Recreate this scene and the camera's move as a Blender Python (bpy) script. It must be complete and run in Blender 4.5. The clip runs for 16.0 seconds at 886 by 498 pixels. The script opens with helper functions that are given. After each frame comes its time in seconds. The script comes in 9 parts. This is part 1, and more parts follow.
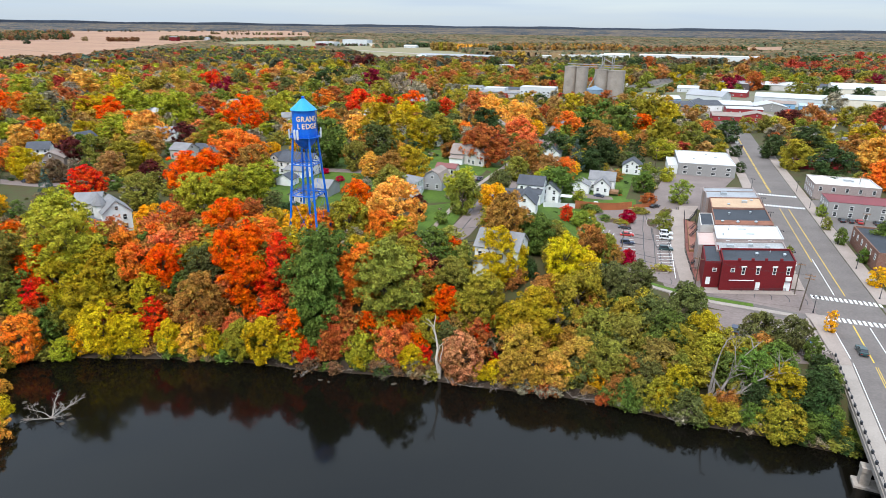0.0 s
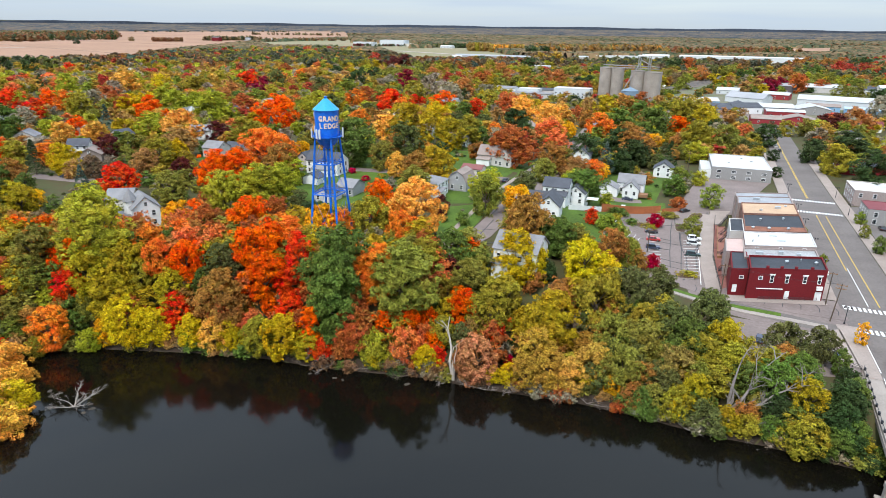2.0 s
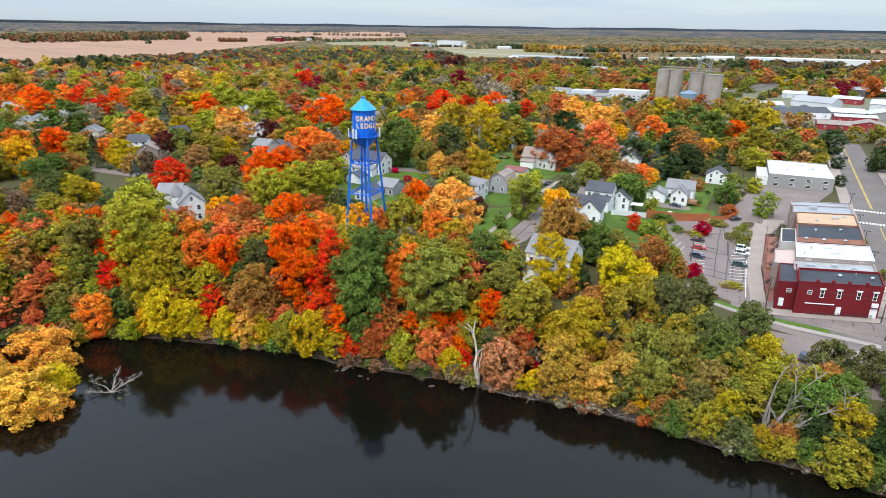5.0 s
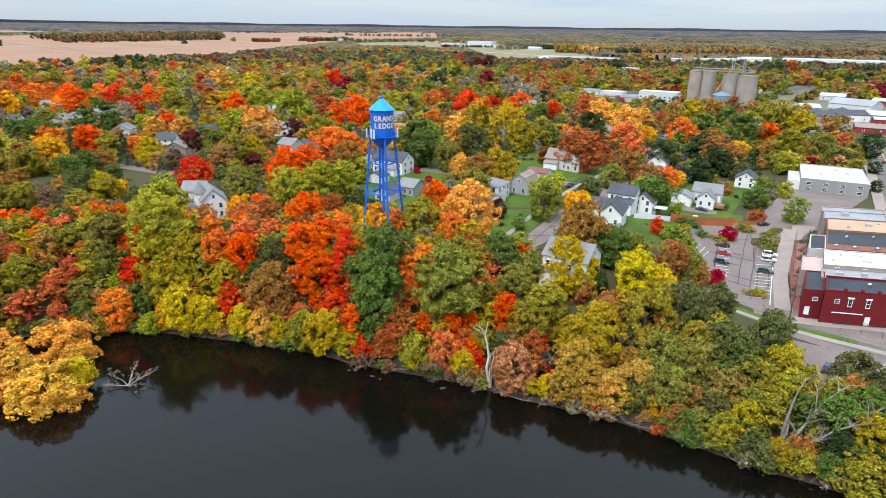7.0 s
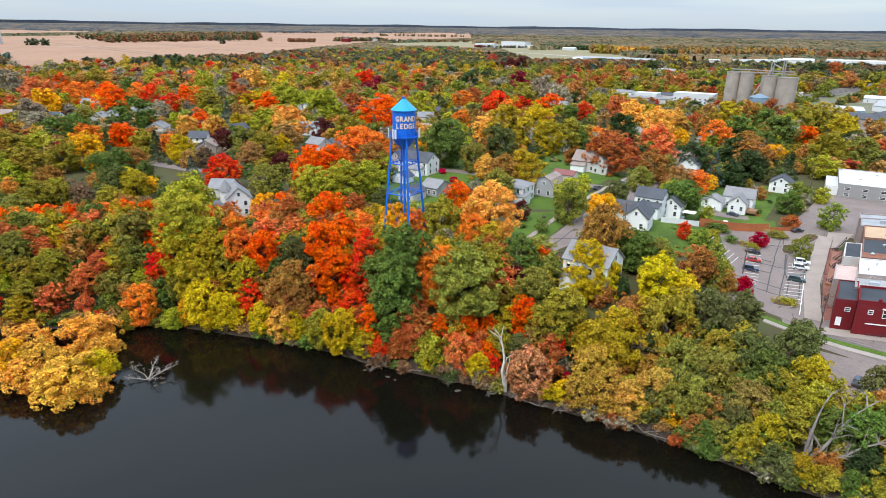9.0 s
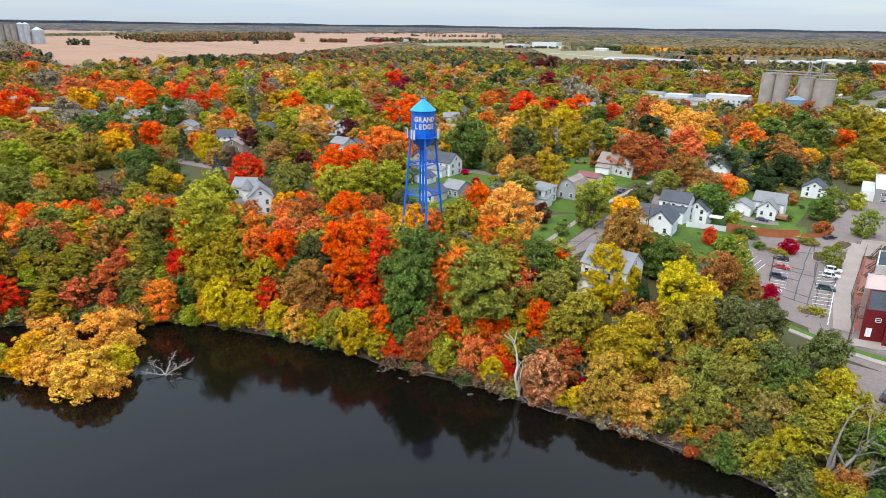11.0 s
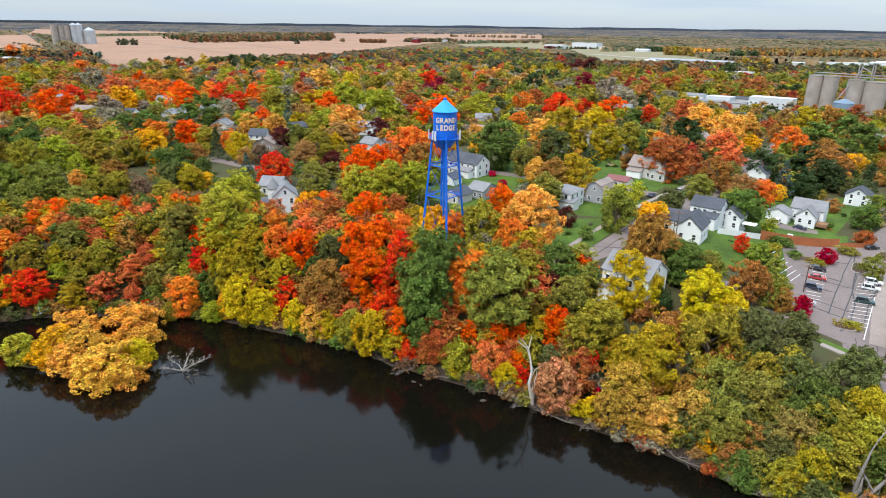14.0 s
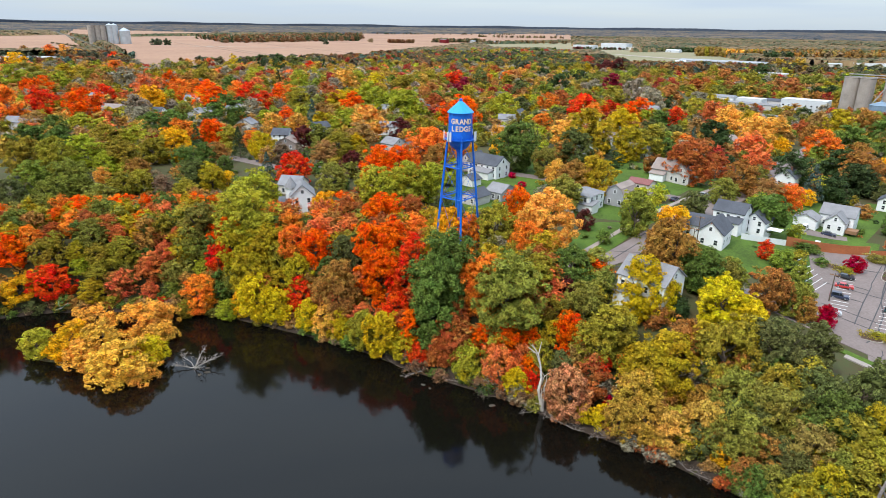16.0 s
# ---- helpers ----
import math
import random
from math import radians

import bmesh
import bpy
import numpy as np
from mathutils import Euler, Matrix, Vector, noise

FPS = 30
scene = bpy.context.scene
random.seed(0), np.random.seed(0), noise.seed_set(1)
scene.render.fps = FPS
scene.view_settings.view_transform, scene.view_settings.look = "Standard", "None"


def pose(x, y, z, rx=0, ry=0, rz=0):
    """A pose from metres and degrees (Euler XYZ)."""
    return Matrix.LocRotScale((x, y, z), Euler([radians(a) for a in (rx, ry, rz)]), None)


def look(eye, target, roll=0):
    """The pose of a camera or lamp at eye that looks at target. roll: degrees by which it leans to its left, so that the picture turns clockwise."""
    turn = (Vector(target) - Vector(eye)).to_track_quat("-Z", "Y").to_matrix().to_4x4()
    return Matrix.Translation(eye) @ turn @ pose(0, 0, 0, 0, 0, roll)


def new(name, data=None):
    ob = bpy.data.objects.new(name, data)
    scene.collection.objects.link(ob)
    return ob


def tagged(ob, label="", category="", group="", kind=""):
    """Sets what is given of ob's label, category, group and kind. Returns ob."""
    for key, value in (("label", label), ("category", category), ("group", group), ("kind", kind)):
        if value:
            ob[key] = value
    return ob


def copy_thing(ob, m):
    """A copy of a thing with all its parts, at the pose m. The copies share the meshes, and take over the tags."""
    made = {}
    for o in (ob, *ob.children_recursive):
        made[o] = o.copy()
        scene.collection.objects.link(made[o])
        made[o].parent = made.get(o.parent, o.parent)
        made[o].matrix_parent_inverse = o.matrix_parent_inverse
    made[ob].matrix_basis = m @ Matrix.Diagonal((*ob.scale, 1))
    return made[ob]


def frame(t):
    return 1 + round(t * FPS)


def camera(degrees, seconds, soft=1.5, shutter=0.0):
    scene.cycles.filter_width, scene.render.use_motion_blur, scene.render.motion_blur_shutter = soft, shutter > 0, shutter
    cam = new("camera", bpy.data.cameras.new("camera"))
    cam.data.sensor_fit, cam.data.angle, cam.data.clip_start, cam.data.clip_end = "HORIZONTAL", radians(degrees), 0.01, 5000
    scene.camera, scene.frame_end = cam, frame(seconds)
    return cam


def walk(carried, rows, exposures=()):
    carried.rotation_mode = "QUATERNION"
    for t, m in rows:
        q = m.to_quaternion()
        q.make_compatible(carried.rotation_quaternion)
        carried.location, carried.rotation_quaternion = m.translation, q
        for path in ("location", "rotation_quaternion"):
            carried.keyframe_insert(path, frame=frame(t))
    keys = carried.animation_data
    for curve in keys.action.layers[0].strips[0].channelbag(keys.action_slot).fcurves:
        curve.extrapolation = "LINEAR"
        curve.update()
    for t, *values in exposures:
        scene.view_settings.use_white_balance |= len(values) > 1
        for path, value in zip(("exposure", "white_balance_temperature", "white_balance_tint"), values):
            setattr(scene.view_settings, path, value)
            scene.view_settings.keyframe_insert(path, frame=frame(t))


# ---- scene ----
cam = camera(71.27, 16.0, soft=0.5)
# seconds, x, y, z, yaw: the gimbal holds pitch and roll
PATH = [
    (0.0, -0.02, -0.06, 74.48, -0.00),
    (0.5, 1.01, 0.04, 74.52, 0.77),
    (1.0, 2.00, 0.16, 74.54, 1.61),
    (1.5, 2.97, 0.32, 74.55, 2.46),
    (2.0, 3.94, 0.53, 74.55, 3.34),
    (2.5, 4.86, 0.72, 74.57, 4.18),
    (3.0, 5.76, 0.95, 74.58, 5.09),
    (3.5, 6.65, 1.21, 74.60, 5.99),
    (4.0, 7.48, 1.47, 74.59, 6.87),
    (6.5, 11.40, 3.07, 74.57, 10.66),
    (7.0, 12.11, 3.42, 74.56, 11.30),
    (7.5, 12.79, 3.79, 74.56, 12.00),
    (8.0, 13.47, 4.18, 74.55, 12.77),
    (8.5, 14.15, 4.58, 74.53, 13.55),
    (9.0, 14.81, 5.00, 74.53, 14.35),
    (11.5, 17.89, 7.39, 74.47, 17.67),
    (12.0, 18.49, 7.88, 74.46, 18.16),
    (12.5, 19.08, 8.42, 74.46, 18.66),
    (13.0, 19.64, 9.00, 74.43, 19.25),
    (13.5, 20.26, 9.53, 74.43, 20.01),
    (14.0, 20.82, 10.10, 74.43, 20.66),
    (14.5, 21.43, 10.69, 74.44, 21.35),
    (15.0, 22.01, 11.28, 74.45, 21.96),
    (15.5, 22.62, 11.91, 74.44, 22.56),
    (16.0, 23.24, 12.56, 74.44, 23.20),
]
walk(cam, [(t, pose(x, y, z, 0, 0, yaw) @ pose(0, 0, 0, 90 - 19.79) @ pose(0, 0, 0, 0, 0, 0.73)) for t, x, y, z, yaw in PATH],
     exposures=((0.0, 0.38), (16.0, 0.38)))

# ---- world and light: a bright overcast afternoon ----
world = bpy.data.worlds.new("overcast_sky")
scene.world = world
world.use_nodes = True
wn, wl = world.node_tree.nodes, world.node_tree.links
sky = wn.new("ShaderNodeTexSky")
sky.sky_type, sky.sun_disc = "NISHITA", False
sky.sun_elevation, sky.sun_rotation = radians(56), radians(205)
sky.air_density, sky.dust_density, sky.ozone_density = 1.0, 1.0, 1.0
bg = wn["Background"]
bg.inputs["Strength"].default_value = 0.15
cloud = wn.new("ShaderNodeMix")
cloud.data_type = "RGBA"
streak, span, soft_ = wn.new("ShaderNodeTexNoise"), wn.new("ShaderNodeMapping"), wn.new("ShaderNodeMapRange")
coords = wn.new("ShaderNodeTexCoord")
span.inputs["Scale"].default_value = (2.0, 2.0, 26.0)
streak.inputs["Scale"].default_value, streak.inputs["Detail"].default_value = 1.6, 4
soft_.inputs["From Min"].default_value, soft_.inputs["From Max"].default_value = 0.3, 0.7
soft_.inputs["To Min"].default_value, soft_.inputs["To Max"].default_value = 0.74, 1.0
wl.new(coords.outputs["Generated"], span.inputs["Vector"])
wl.new(span.outputs[0], streak.inputs["Vector"])
wl.new(streak.outputs[0], soft_.inputs["Value"])
wl.new(soft_.outputs[0], cloud.inputs["Factor"])
cloud.inputs["B"].default_value = (2.85, 3.4, 4.0, 1)
wl.new(sky.outputs[0], cloud.inputs["A"])
# an overcast sky is brighter overhead than at the horizon
where, parts_, lift = wn.new("ShaderNodeTexCoord"), wn.new("ShaderNodeSeparateXYZ"), wn.new("ShaderNodeMapRange")
lift.inputs["From Min"].default_value, lift.inputs["From Max"].default_value = 0.0, 0.9
lift.inputs["To Min"].default_value, lift.inputs["To Max"].default_value = 1.02, 2.8
mult = wn.new("ShaderNodeVectorMath")
mult.operation = "SCALE"
wl.new(where.outputs["Generated"], parts_.inputs[0])
wl.new(parts_.outputs["Z"], lift.inputs["Value"])
wl.new(cloud.outputs["Result"], mult.inputs[0])
wl.new(lift.outputs[0], mult.inputs["Scale"])
wl.new(mult.outputs[0], bg.inputs["Color"])

sun = new("sun", bpy.data.lights.new("sun", "SUN"))
sun.data.energy, sun.data.angle, sun.data.color = 2.1, radians(12), (1.0, 0.96, 0.91)
sun.matrix_world = look((0, 0, 200), (60, 130, 200 - 215))


# ---- materials ----
def material(name, base, rough=0.8, metal=0.0, scale=1.0, vary=0.25, bump=0.0, second=None, spec=0.3, islands=0.0):
    """A painted or natural surface: grain and blotches at two scales, with a little relief."""
    m = bpy.data.materials.new(name)
    m.use_nodes = True
    n, l = m.node_tree.nodes, m.node_tree.links
    b = n["Principled BSDF"]
    b.inputs["Roughness"].default_value, b.inputs["Metallic"].default_value = rough, metal
    b.inputs["Specular IOR Level"].default_value = spec
    geo = n.new("ShaderNodeNewGeometry")
    big, small = n.new("ShaderNodeTexNoise"), n.new("ShaderNodeTexNoise")
    for tex, s in ((big, 0.22 * scale), (small, 3.1 * scale)):
        tex.inputs["Scale"].default_value, tex.inputs["Detail"].default_value = s, 5
        l.new(geo.outputs["Position"], tex.inputs["Vector"])
    mix = n.new("ShaderNodeMix")
    mix.data_type = "RGBA"
    dark = second or tuple(c * (1 - vary) for c in base)
    mix.inputs["A"].default_value = (*dark, 1)
    mix.inputs["B"].default_value = (*(min(1, c * (1 + 0.5 * vary)) for c in base), 1)
    add = n.new("ShaderNodeMath")
    add.operation = "ADD"
    l.new(big.outputs[0], add.inputs[0])
    l.new(small.outputs[0], add.inputs[1])
    ramp = n.new("ShaderNodeMapRange")
    ramp.inputs["From Min"].default_value, ramp.inputs["From Max"].default_value = 0.7, 1.3
    l.new(add.outputs[0], ramp.inputs["Value"])
    l.new(ramp.outputs[0], mix.inputs["Factor"])
    out = mix.outputs["Result"]
    if islands:
        info = n.new("ShaderNodeObjectInfo")
        k = n.new("ShaderNodeMapRange")
        k.inputs["To Min"].default_value, k.inputs["To Max"].default_value = 1 - islands, 1 + islands
        l.new(info.outputs["Random"], k.inputs["Value"])
        h = n.new("ShaderNodeHueSaturation")
        l.new(k.outputs[0], h.inputs["Value"])
        l.new(out, h.inputs["Color"])
        out = h.outputs[0]
    l.new(out, b.inputs["Base Color"])
    if bump:
        bp = n.new("ShaderNodeBump")
        bp.inputs["Strength"].default_value, bp.inputs["Distance"].default_value = bump, 0.05
        l.new(small.outputs[0], bp.inputs["Height"])
        l.new(bp.outputs[0], b.inputs["Normal"])
    return m


def leaf_material(name="leaves", low=0.29, high=1.52, warmth=0.3, translucent=0.1, cut=0.56):
    """Leaves take their hue from the tree; each leaf spray differs a little, and light shines through them."""
    m = bpy.data.materials.new(name)
    m.use_nodes = True
    n, l = m.node_tree.nodes, m.node_tree.links
    b, o = n["Principled BSDF"], n["Material Output"]
    b.inputs["Roughness"].default_value, b.inputs["Specular IOR Level"].default_value = 0.6, 0.08
    info, geo = n.new("ShaderNodeObjectInfo"), n.new("ShaderNodeNewGeometry")
    noise_ = n.new("ShaderNodeTexNoise")
    noise_.inputs["Scale"].default_value, noise_.inputs["Detail"].default_value = 0.35, 3
    l.new(geo.outputs["Position"], noise_.inputs["Vector"])
    hue = n.new("ShaderNodeMapRange")
    hue.inputs["From Min"].default_value, hue.inputs["From Max"].default_value = 0.3, 0.7
    hue.inputs["To Min"].default_value, hue.inputs["To Max"].default_value = 0.487, 0.516
    l.new(noise_.outputs[0], hue.inputs["Value"])
    val = n.new("ShaderNodeMapRange")
    val.inputs["To Min"].default_value, val.inputs["To Max"].default_value = low, high
    l.new(geo.outputs["Random Per Island"], val.inputs["Value"])
    # patches of each crown have turned further than the rest
    turned, edge, warm = n.new("ShaderNodeTexNoise"), n.new("ShaderNodeMapRange"), n.new("ShaderNodeMix")
    turned.inputs["Scale"].default_value, turned.inputs["Detail"].default_value = 0.17, 4
    l.new(geo.outputs["Position"], turned.inputs["Vector"])
    edge.inputs["From Min"].default_value, edge.inputs["From Max"].default_value = 0.5, 0.72
    edge.inputs["To Min"].default_value, edge.inputs["To Max"].default_value = 0.0, warmth
    l.new(turned.outputs[0], edge.inputs["Value"])
    warm.data_type = "RGBA"
    ripe = n.new("ShaderNodeVectorMath")
    ripe.operation = "MULTIPLY"
    ripe.inputs[1].default_value = (1.45, 1.0, 0.7)
    l.new(info.outputs["Color"], ripe.inputs[0])
    l.new(ripe.outputs[0], warm.inputs["B"])
    l.new(edge.outputs[0], warm.inputs["Factor"])
    l.new(info.outputs["Color"], warm.inputs["A"])
    h = n.new("ShaderNodeHueSaturation")
    l.new(warm.outputs["Result"], h.inputs["Color"])
    h.inputs["Saturation"].default_value = 1.035
    l.new(hue.outputs[0], h.inputs["Hue"])
    l.new(val.outputs[0], h.inputs["Value"])
    l.new(h.outputs[0], b.inputs["Base Color"])
    # single leaves within a spray: relief at leaf size
    leaf_, bp = n.new("ShaderNodeTexNoise"), n.new("ShaderNodeBump")
    leaf_.inputs["Scale"].default_value, leaf_.inputs["Detail"].default_value = 2.6, 3
    l.new(geo.outputs["Position"], leaf_.inputs["Vector"])
    bp.inputs["Strength"].default_value, bp.inputs["Distance"].default_value = 0.9, 0.35
    l.new(leaf_.outputs[0], bp.inputs["Height"])
    l.new(bp.outputs[0], b.inputs["Normal"])
    t = n.new("ShaderNodeBsdfTranslucent")
    l.new(h.outputs[0], t.inputs["Color"])
    mx = n.new("ShaderNodeMixShader")
    mx.inputs[0].default_value = translucent
    l.new(b.outputs[0], mx.inputs[1])
    l.new(t.outputs[0], mx.inputs[2])
    out = mx.outputs[0]
    if cut:
        # a spray is made of many small leaves with gaps between them
        cells, gap, clear_, mask = n.new("ShaderNodeTexVoronoi"), n.new("ShaderNodeMath"), n.new("ShaderNodeBsdfTransparent"), n.new("ShaderNodeMixShader")
        cells.inputs["Scale"].default_value = 3.1
        l.new(geo.outputs["Position"], cells.inputs["Vector"])
        gap.operation = "GREATER_THAN"
        gap.inputs[1].default_value = cut
        l.new(cells.outputs["Distance"], gap.inputs[0])
        l.new(gap.outputs[0], mask.inputs[0])
        l.new(out, mask.inputs[1])
        l.new(clear_.outputs[0], mask.inputs[2])
        out = mask.outputs[0]
    l.new(out, o.inputs["Surface"])
    return m


def water_material():
    m = bpy.data.materials.new("river_water")
    m.use_nodes = True
    n, l = m.node_tree.nodes, m.node_tree.links
    b = n["Principled BSDF"]
    b.inputs["Base Color"].default_value = (0.004, 0.0035, 0.0025, 1)
    b.inputs["Roughness"].default_value, b.inputs["IOR"].default_value = 0.06, 1.33
    geo, tex, wide = n.new("ShaderNodeNewGeometry"), n.new("ShaderNodeTexNoise"), n.new("ShaderNodeTexNoise")
    tex.inputs["Scale"].default_value, tex.inputs["Detail"].default_value = 0.9, 4
    wide.inputs["Scale"].default_value, wide.inputs["Detail"].default_value = 0.03, 3
    l.new(geo.outputs["Position"], tex.inputs["Vector"])
    l.new(geo.outputs["Position"], wide.inputs["Vector"])
    bp = n.new("ShaderNodeBump")
    bp.inputs["Strength"].default_value, bp.inputs["Distance"].default_value = 0.05, 0.05
    l.new(tex.outputs[0], bp.inputs["Height"])
    l.new(bp.outputs[0], b.inputs["Normal"])
    r = n.new("ShaderNodeMapRange")
    r.inputs["To Min"].default_value, r.inputs["To Max"].default_value = 0.03, 0.13
    l.new(wide.outputs[0], r.inputs["Value"])
    l.new(r.outputs[0], b.inputs["Roughness"])
    return m


def brick_material(name, base, mortar):
    m = material(name, base, 0.85, vary=0.3, bump=0.3)
    n, l = m.node_tree.nodes, m.node_tree.links
    tex, co = n.new("ShaderNodeTexBrick"), n.new("ShaderNodeTexCoord")
    tex.inputs["Scale"].default_value = 1.0
    tex.inputs["Brick Width"].default_value, tex.inputs["Row Height"].default_value = 0.24, 0.08
    tex.inputs["Mortar Size"].default_value = 0.008
    tex.inputs["Color1"].default_value, tex.inputs["Color2"].default_value = (*base, 1), (*(c * 0.75 for c in base), 1)
    tex.inputs["Mortar"].default_value = (*mortar, 1)
    mp = n.new("ShaderNodeMapping")
    mp.inputs["Rotation"].default_value = (radians(90), 0, 0)
    l.new(co.outputs["Object"], mp.inputs["Vector"])
    l.new(mp.outputs[0], tex.inputs["Vector"])
    mul = n.new("ShaderNodeMix")
    mul.data_type = "RGBA"
    mul.inputs["Factor"].default_value = 0.55
    b = n["Principled BSDF"]
    l.new(b.inputs["Base Color"].links[0].from_socket, mul.inputs["A"])
    l.new(tex.outputs["Color"], mul.inputs["B"])
    l.new(mul.outputs["Result"], b.inputs["Base Color"])
    return m


def glass_material():
    m = bpy.data.materials.new("window_glass")
    m.use_nodes = True
    b = m.node_tree.nodes["Principled BSDF"]
    b.inputs["Base Color"].default_value, b.inputs["Roughness"].default_value = (0.02, 0.025, 0.03, 1), 0.05
    b.inputs["Specular IOR Level"].default_value = 0.7
    return m


LEAF, WATER, GLASS = leaf_material(), water_material(), glass_material()
BARK = material("bark", (0.12, 0.09, 0.065), 0.9, scale=2, vary=0.4, bump=0.6)
BLEACHED = material("bleached_wood", (0.48, 0.43, 0.38), 0.85, scale=2, vary=0.35, bump=0.4)
GROUND = material("grass_and_litter", (0.05, 0.068, 0.02), 0.95, scale=1.1, second=(0.075, 0.045, 0.022), bump=0.5)
LAWN = material("lawn", (0.075, 0.13, 0.014), 0.95, scale=0.5, vary=0.5, bump=0.4)
FIELD = material("harvested_field", (0.345, 0.20, 0.128), 0.95, scale=0.04, vary=0.2)
PASTURE = material("pasture", (0.17, 0.17, 0.085), 0.95, scale=0.03, second=(0.28, 0.22, 0.14))
ASPHALT = material("asphalt", (0.162, 0.139, 0.128), 0.9, scale=0.6, vary=0.22, bump=0.3)
ROUGH = material("rough_ground", (0.085, 0.11, 0.035), 0.95, scale=0.25, second=(0.21, 0.175, 0.145), bump=0.3)
FURROW = material("dark_stubble", (0.29, 0.185, 0.125), 0.95, scale=0.05, vary=0.2)
RAIL = material("dark_rail_steel", (0.07, 0.06, 0.055), 0.6, scale=0.5, vary=0.3)
OLD_ASPHALT = material("worn_asphalt", (0.215, 0.17, 0.155), 0.9, scale=0.5, vary=0.25, bump=0.3)
TAR = material("tar_seam", (0.06, 0.058, 0.06), 0.7)
CONCRETE = material("concrete", (0.33, 0.285, 0.25), 0.85, scale=0.9, vary=0.18, bump=0.2)
OLD_CONCRETE = material("weathered_concrete", (0.36, 0.31, 0.265), 0.9, scale=0.6, vary=0.3, bump=0.3)
WALK = material("sidewalk_concrete", (0.33, 0.27, 0.235), 0.9, scale=0.8, vary=0.2, bump=0.2)
MARK = material("white_road_paint", (0.8, 0.8, 0.78), 0.7, scale=2, vary=0.2)
YELLOW = material("yellow_road_paint", (0.72, 0.48, 0.07), 0.7, scale=2, vary=0.2)
TOWER_BLUE = material("blue_tower_paint", (0.006, 0.135, 0.62), 0.4, scale=0.4, vary=0.16, spec=0.4)
TOWER_ROOF = material("light_blue_roof_paint", (0.02, 0.33, 0.80), 0.4, scale=0.5, vary=0.12, spec=0.4)
LETTER = material("cream_letter_paint", (0.80, 0.60, 0.42), 0.6, scale=1, vary=0.12)
WHITE = material("white_siding", (0.80, 0.80, 0.79), 0.7, scale=1.2, vary=0.1)
CREAM = material("cream_siding", (0.70, 0.64, 0.55), 0.7, scale=1.2, vary=0.12)
GREY_SIDING = material("grey_siding", (0.36, 0.36, 0.37), 0.75, scale=1.2, vary=0.15)
PALE_GREY = material("pale_grey_siding", (0.56, 0.53, 0.50), 0.75, scale=1.2, vary=0.15)
SLATE = material("dark_grey_shingles", (0.085, 0.09, 0.105), 0.85, scale=1.4, vary=0.3, bump=0.4)
GREY_ROOF = material("grey_shingles", (0.24, 0.235, 0.24), 0.88, scale=1.4, vary=0.25, bump=0.4)
BROWN_ROOF = material("brown_shingles", (0.30, 0.24, 0.21), 0.88, scale=1.4, vary=0.25, bump=0.4)
RED_ROOF = material("red_metal_roof", (0.20, 0.035, 0.04), 0.5, scale=0.7, vary=0.2)
FLAT_DARK = material("dark_roof_membrane", (0.045, 0.05, 0.06), 0.7, scale=0.7, vary=0.35)
FLAT_WHITE = material("white_roof_membrane", (0.56, 0.55, 0.545), 0.6, scale=0.5, vary=0.16)
FLAT_TAN = material("tan_roof_boards", (0.50, 0.34, 0.22), 0.8, scale=0.8, vary=0.2)
PINK_ROOF = material("pinkish_roof_membrane", (0.52, 0.38, 0.34), 0.8, scale=0.8, vary=0.15)
FLAT_GREY = material("grey_roof_membrane", (0.33, 0.34, 0.36), 0.6, scale=0.7, vary=0.3)
BLUE_METAL = material("pale_blue_metal", (0.36, 0.46, 0.54), 0.45, scale=0.5, vary=0.12)
WHITE_METAL = material("white_metal_cladding", (0.60, 0.62, 0.63), 0.5, scale=0.4, vary=0.1)
GALVANISED = material("galvanised_steel", (0.55, 0.58, 0.6), 0.4, metal=0.7, scale=0.5, vary=0.2)
RED_BRICK = brick_material("painted_red_brick", (0.17, 0.010, 0.014), (0.12, 0.012, 0.014))
BROWN_BRICK = brick_material("brown_brick", (0.24, 0.11, 0.075), (0.30, 0.25, 0.22))
TAUPE_BRICK = brick_material("taupe_brick", (0.34, 0.27, 0.25), (0.4, 0.36, 0.33))
DARK_TRIM = material("dark_metal_trim", (0.03, 0.03, 0.035), 0.5)
WOOD = material("brown_wood", (0.28, 0.15, 0.08), 0.8, scale=2, vary=0.3)
FENCE_WOOD = material("rusty_fence_boards", (0.40, 0.13, 0.05), 0.85, scale=1.0, vary=0.3)
RUBBER = material("tyre_rubber", (0.02, 0.02, 0.02), 0.8)
MUD = material("wet_mud", (0.045, 0.031, 0.021), 0.95, scale=1.5, vary=0.4, bump=0.5)
ROCK = material("wet_stones", (0.07, 0.055, 0.04), 0.9, scale=2, vary=0.4, bump=0.5)


# ---- the lie of the land ----
SHORE_X = (-420, -260, -200, -160, -144, -134, -105, -86, -62, -44, -30, -8, 8, 25, 40, 50, 60, 75, 95, 140, 260)
SHORE_Y = (-60, 10, 55, 90, 102, 111, 125, 128.5, 128.5, 127, 124, 122, 118, 115, 110, 105.5, 103, 97, 92, 78, 40)
U0, EU, EV = Vector((100.5, 156.0)), Vector((0.9455, -0.3256)), Vector((0.3256, 0.9455))
STREET_TURN = -19.0


def ease(a, b, x):
    k = np.clip((x - a) / (b - a), 0, 1)
    return k * k * (3 - 2 * k)


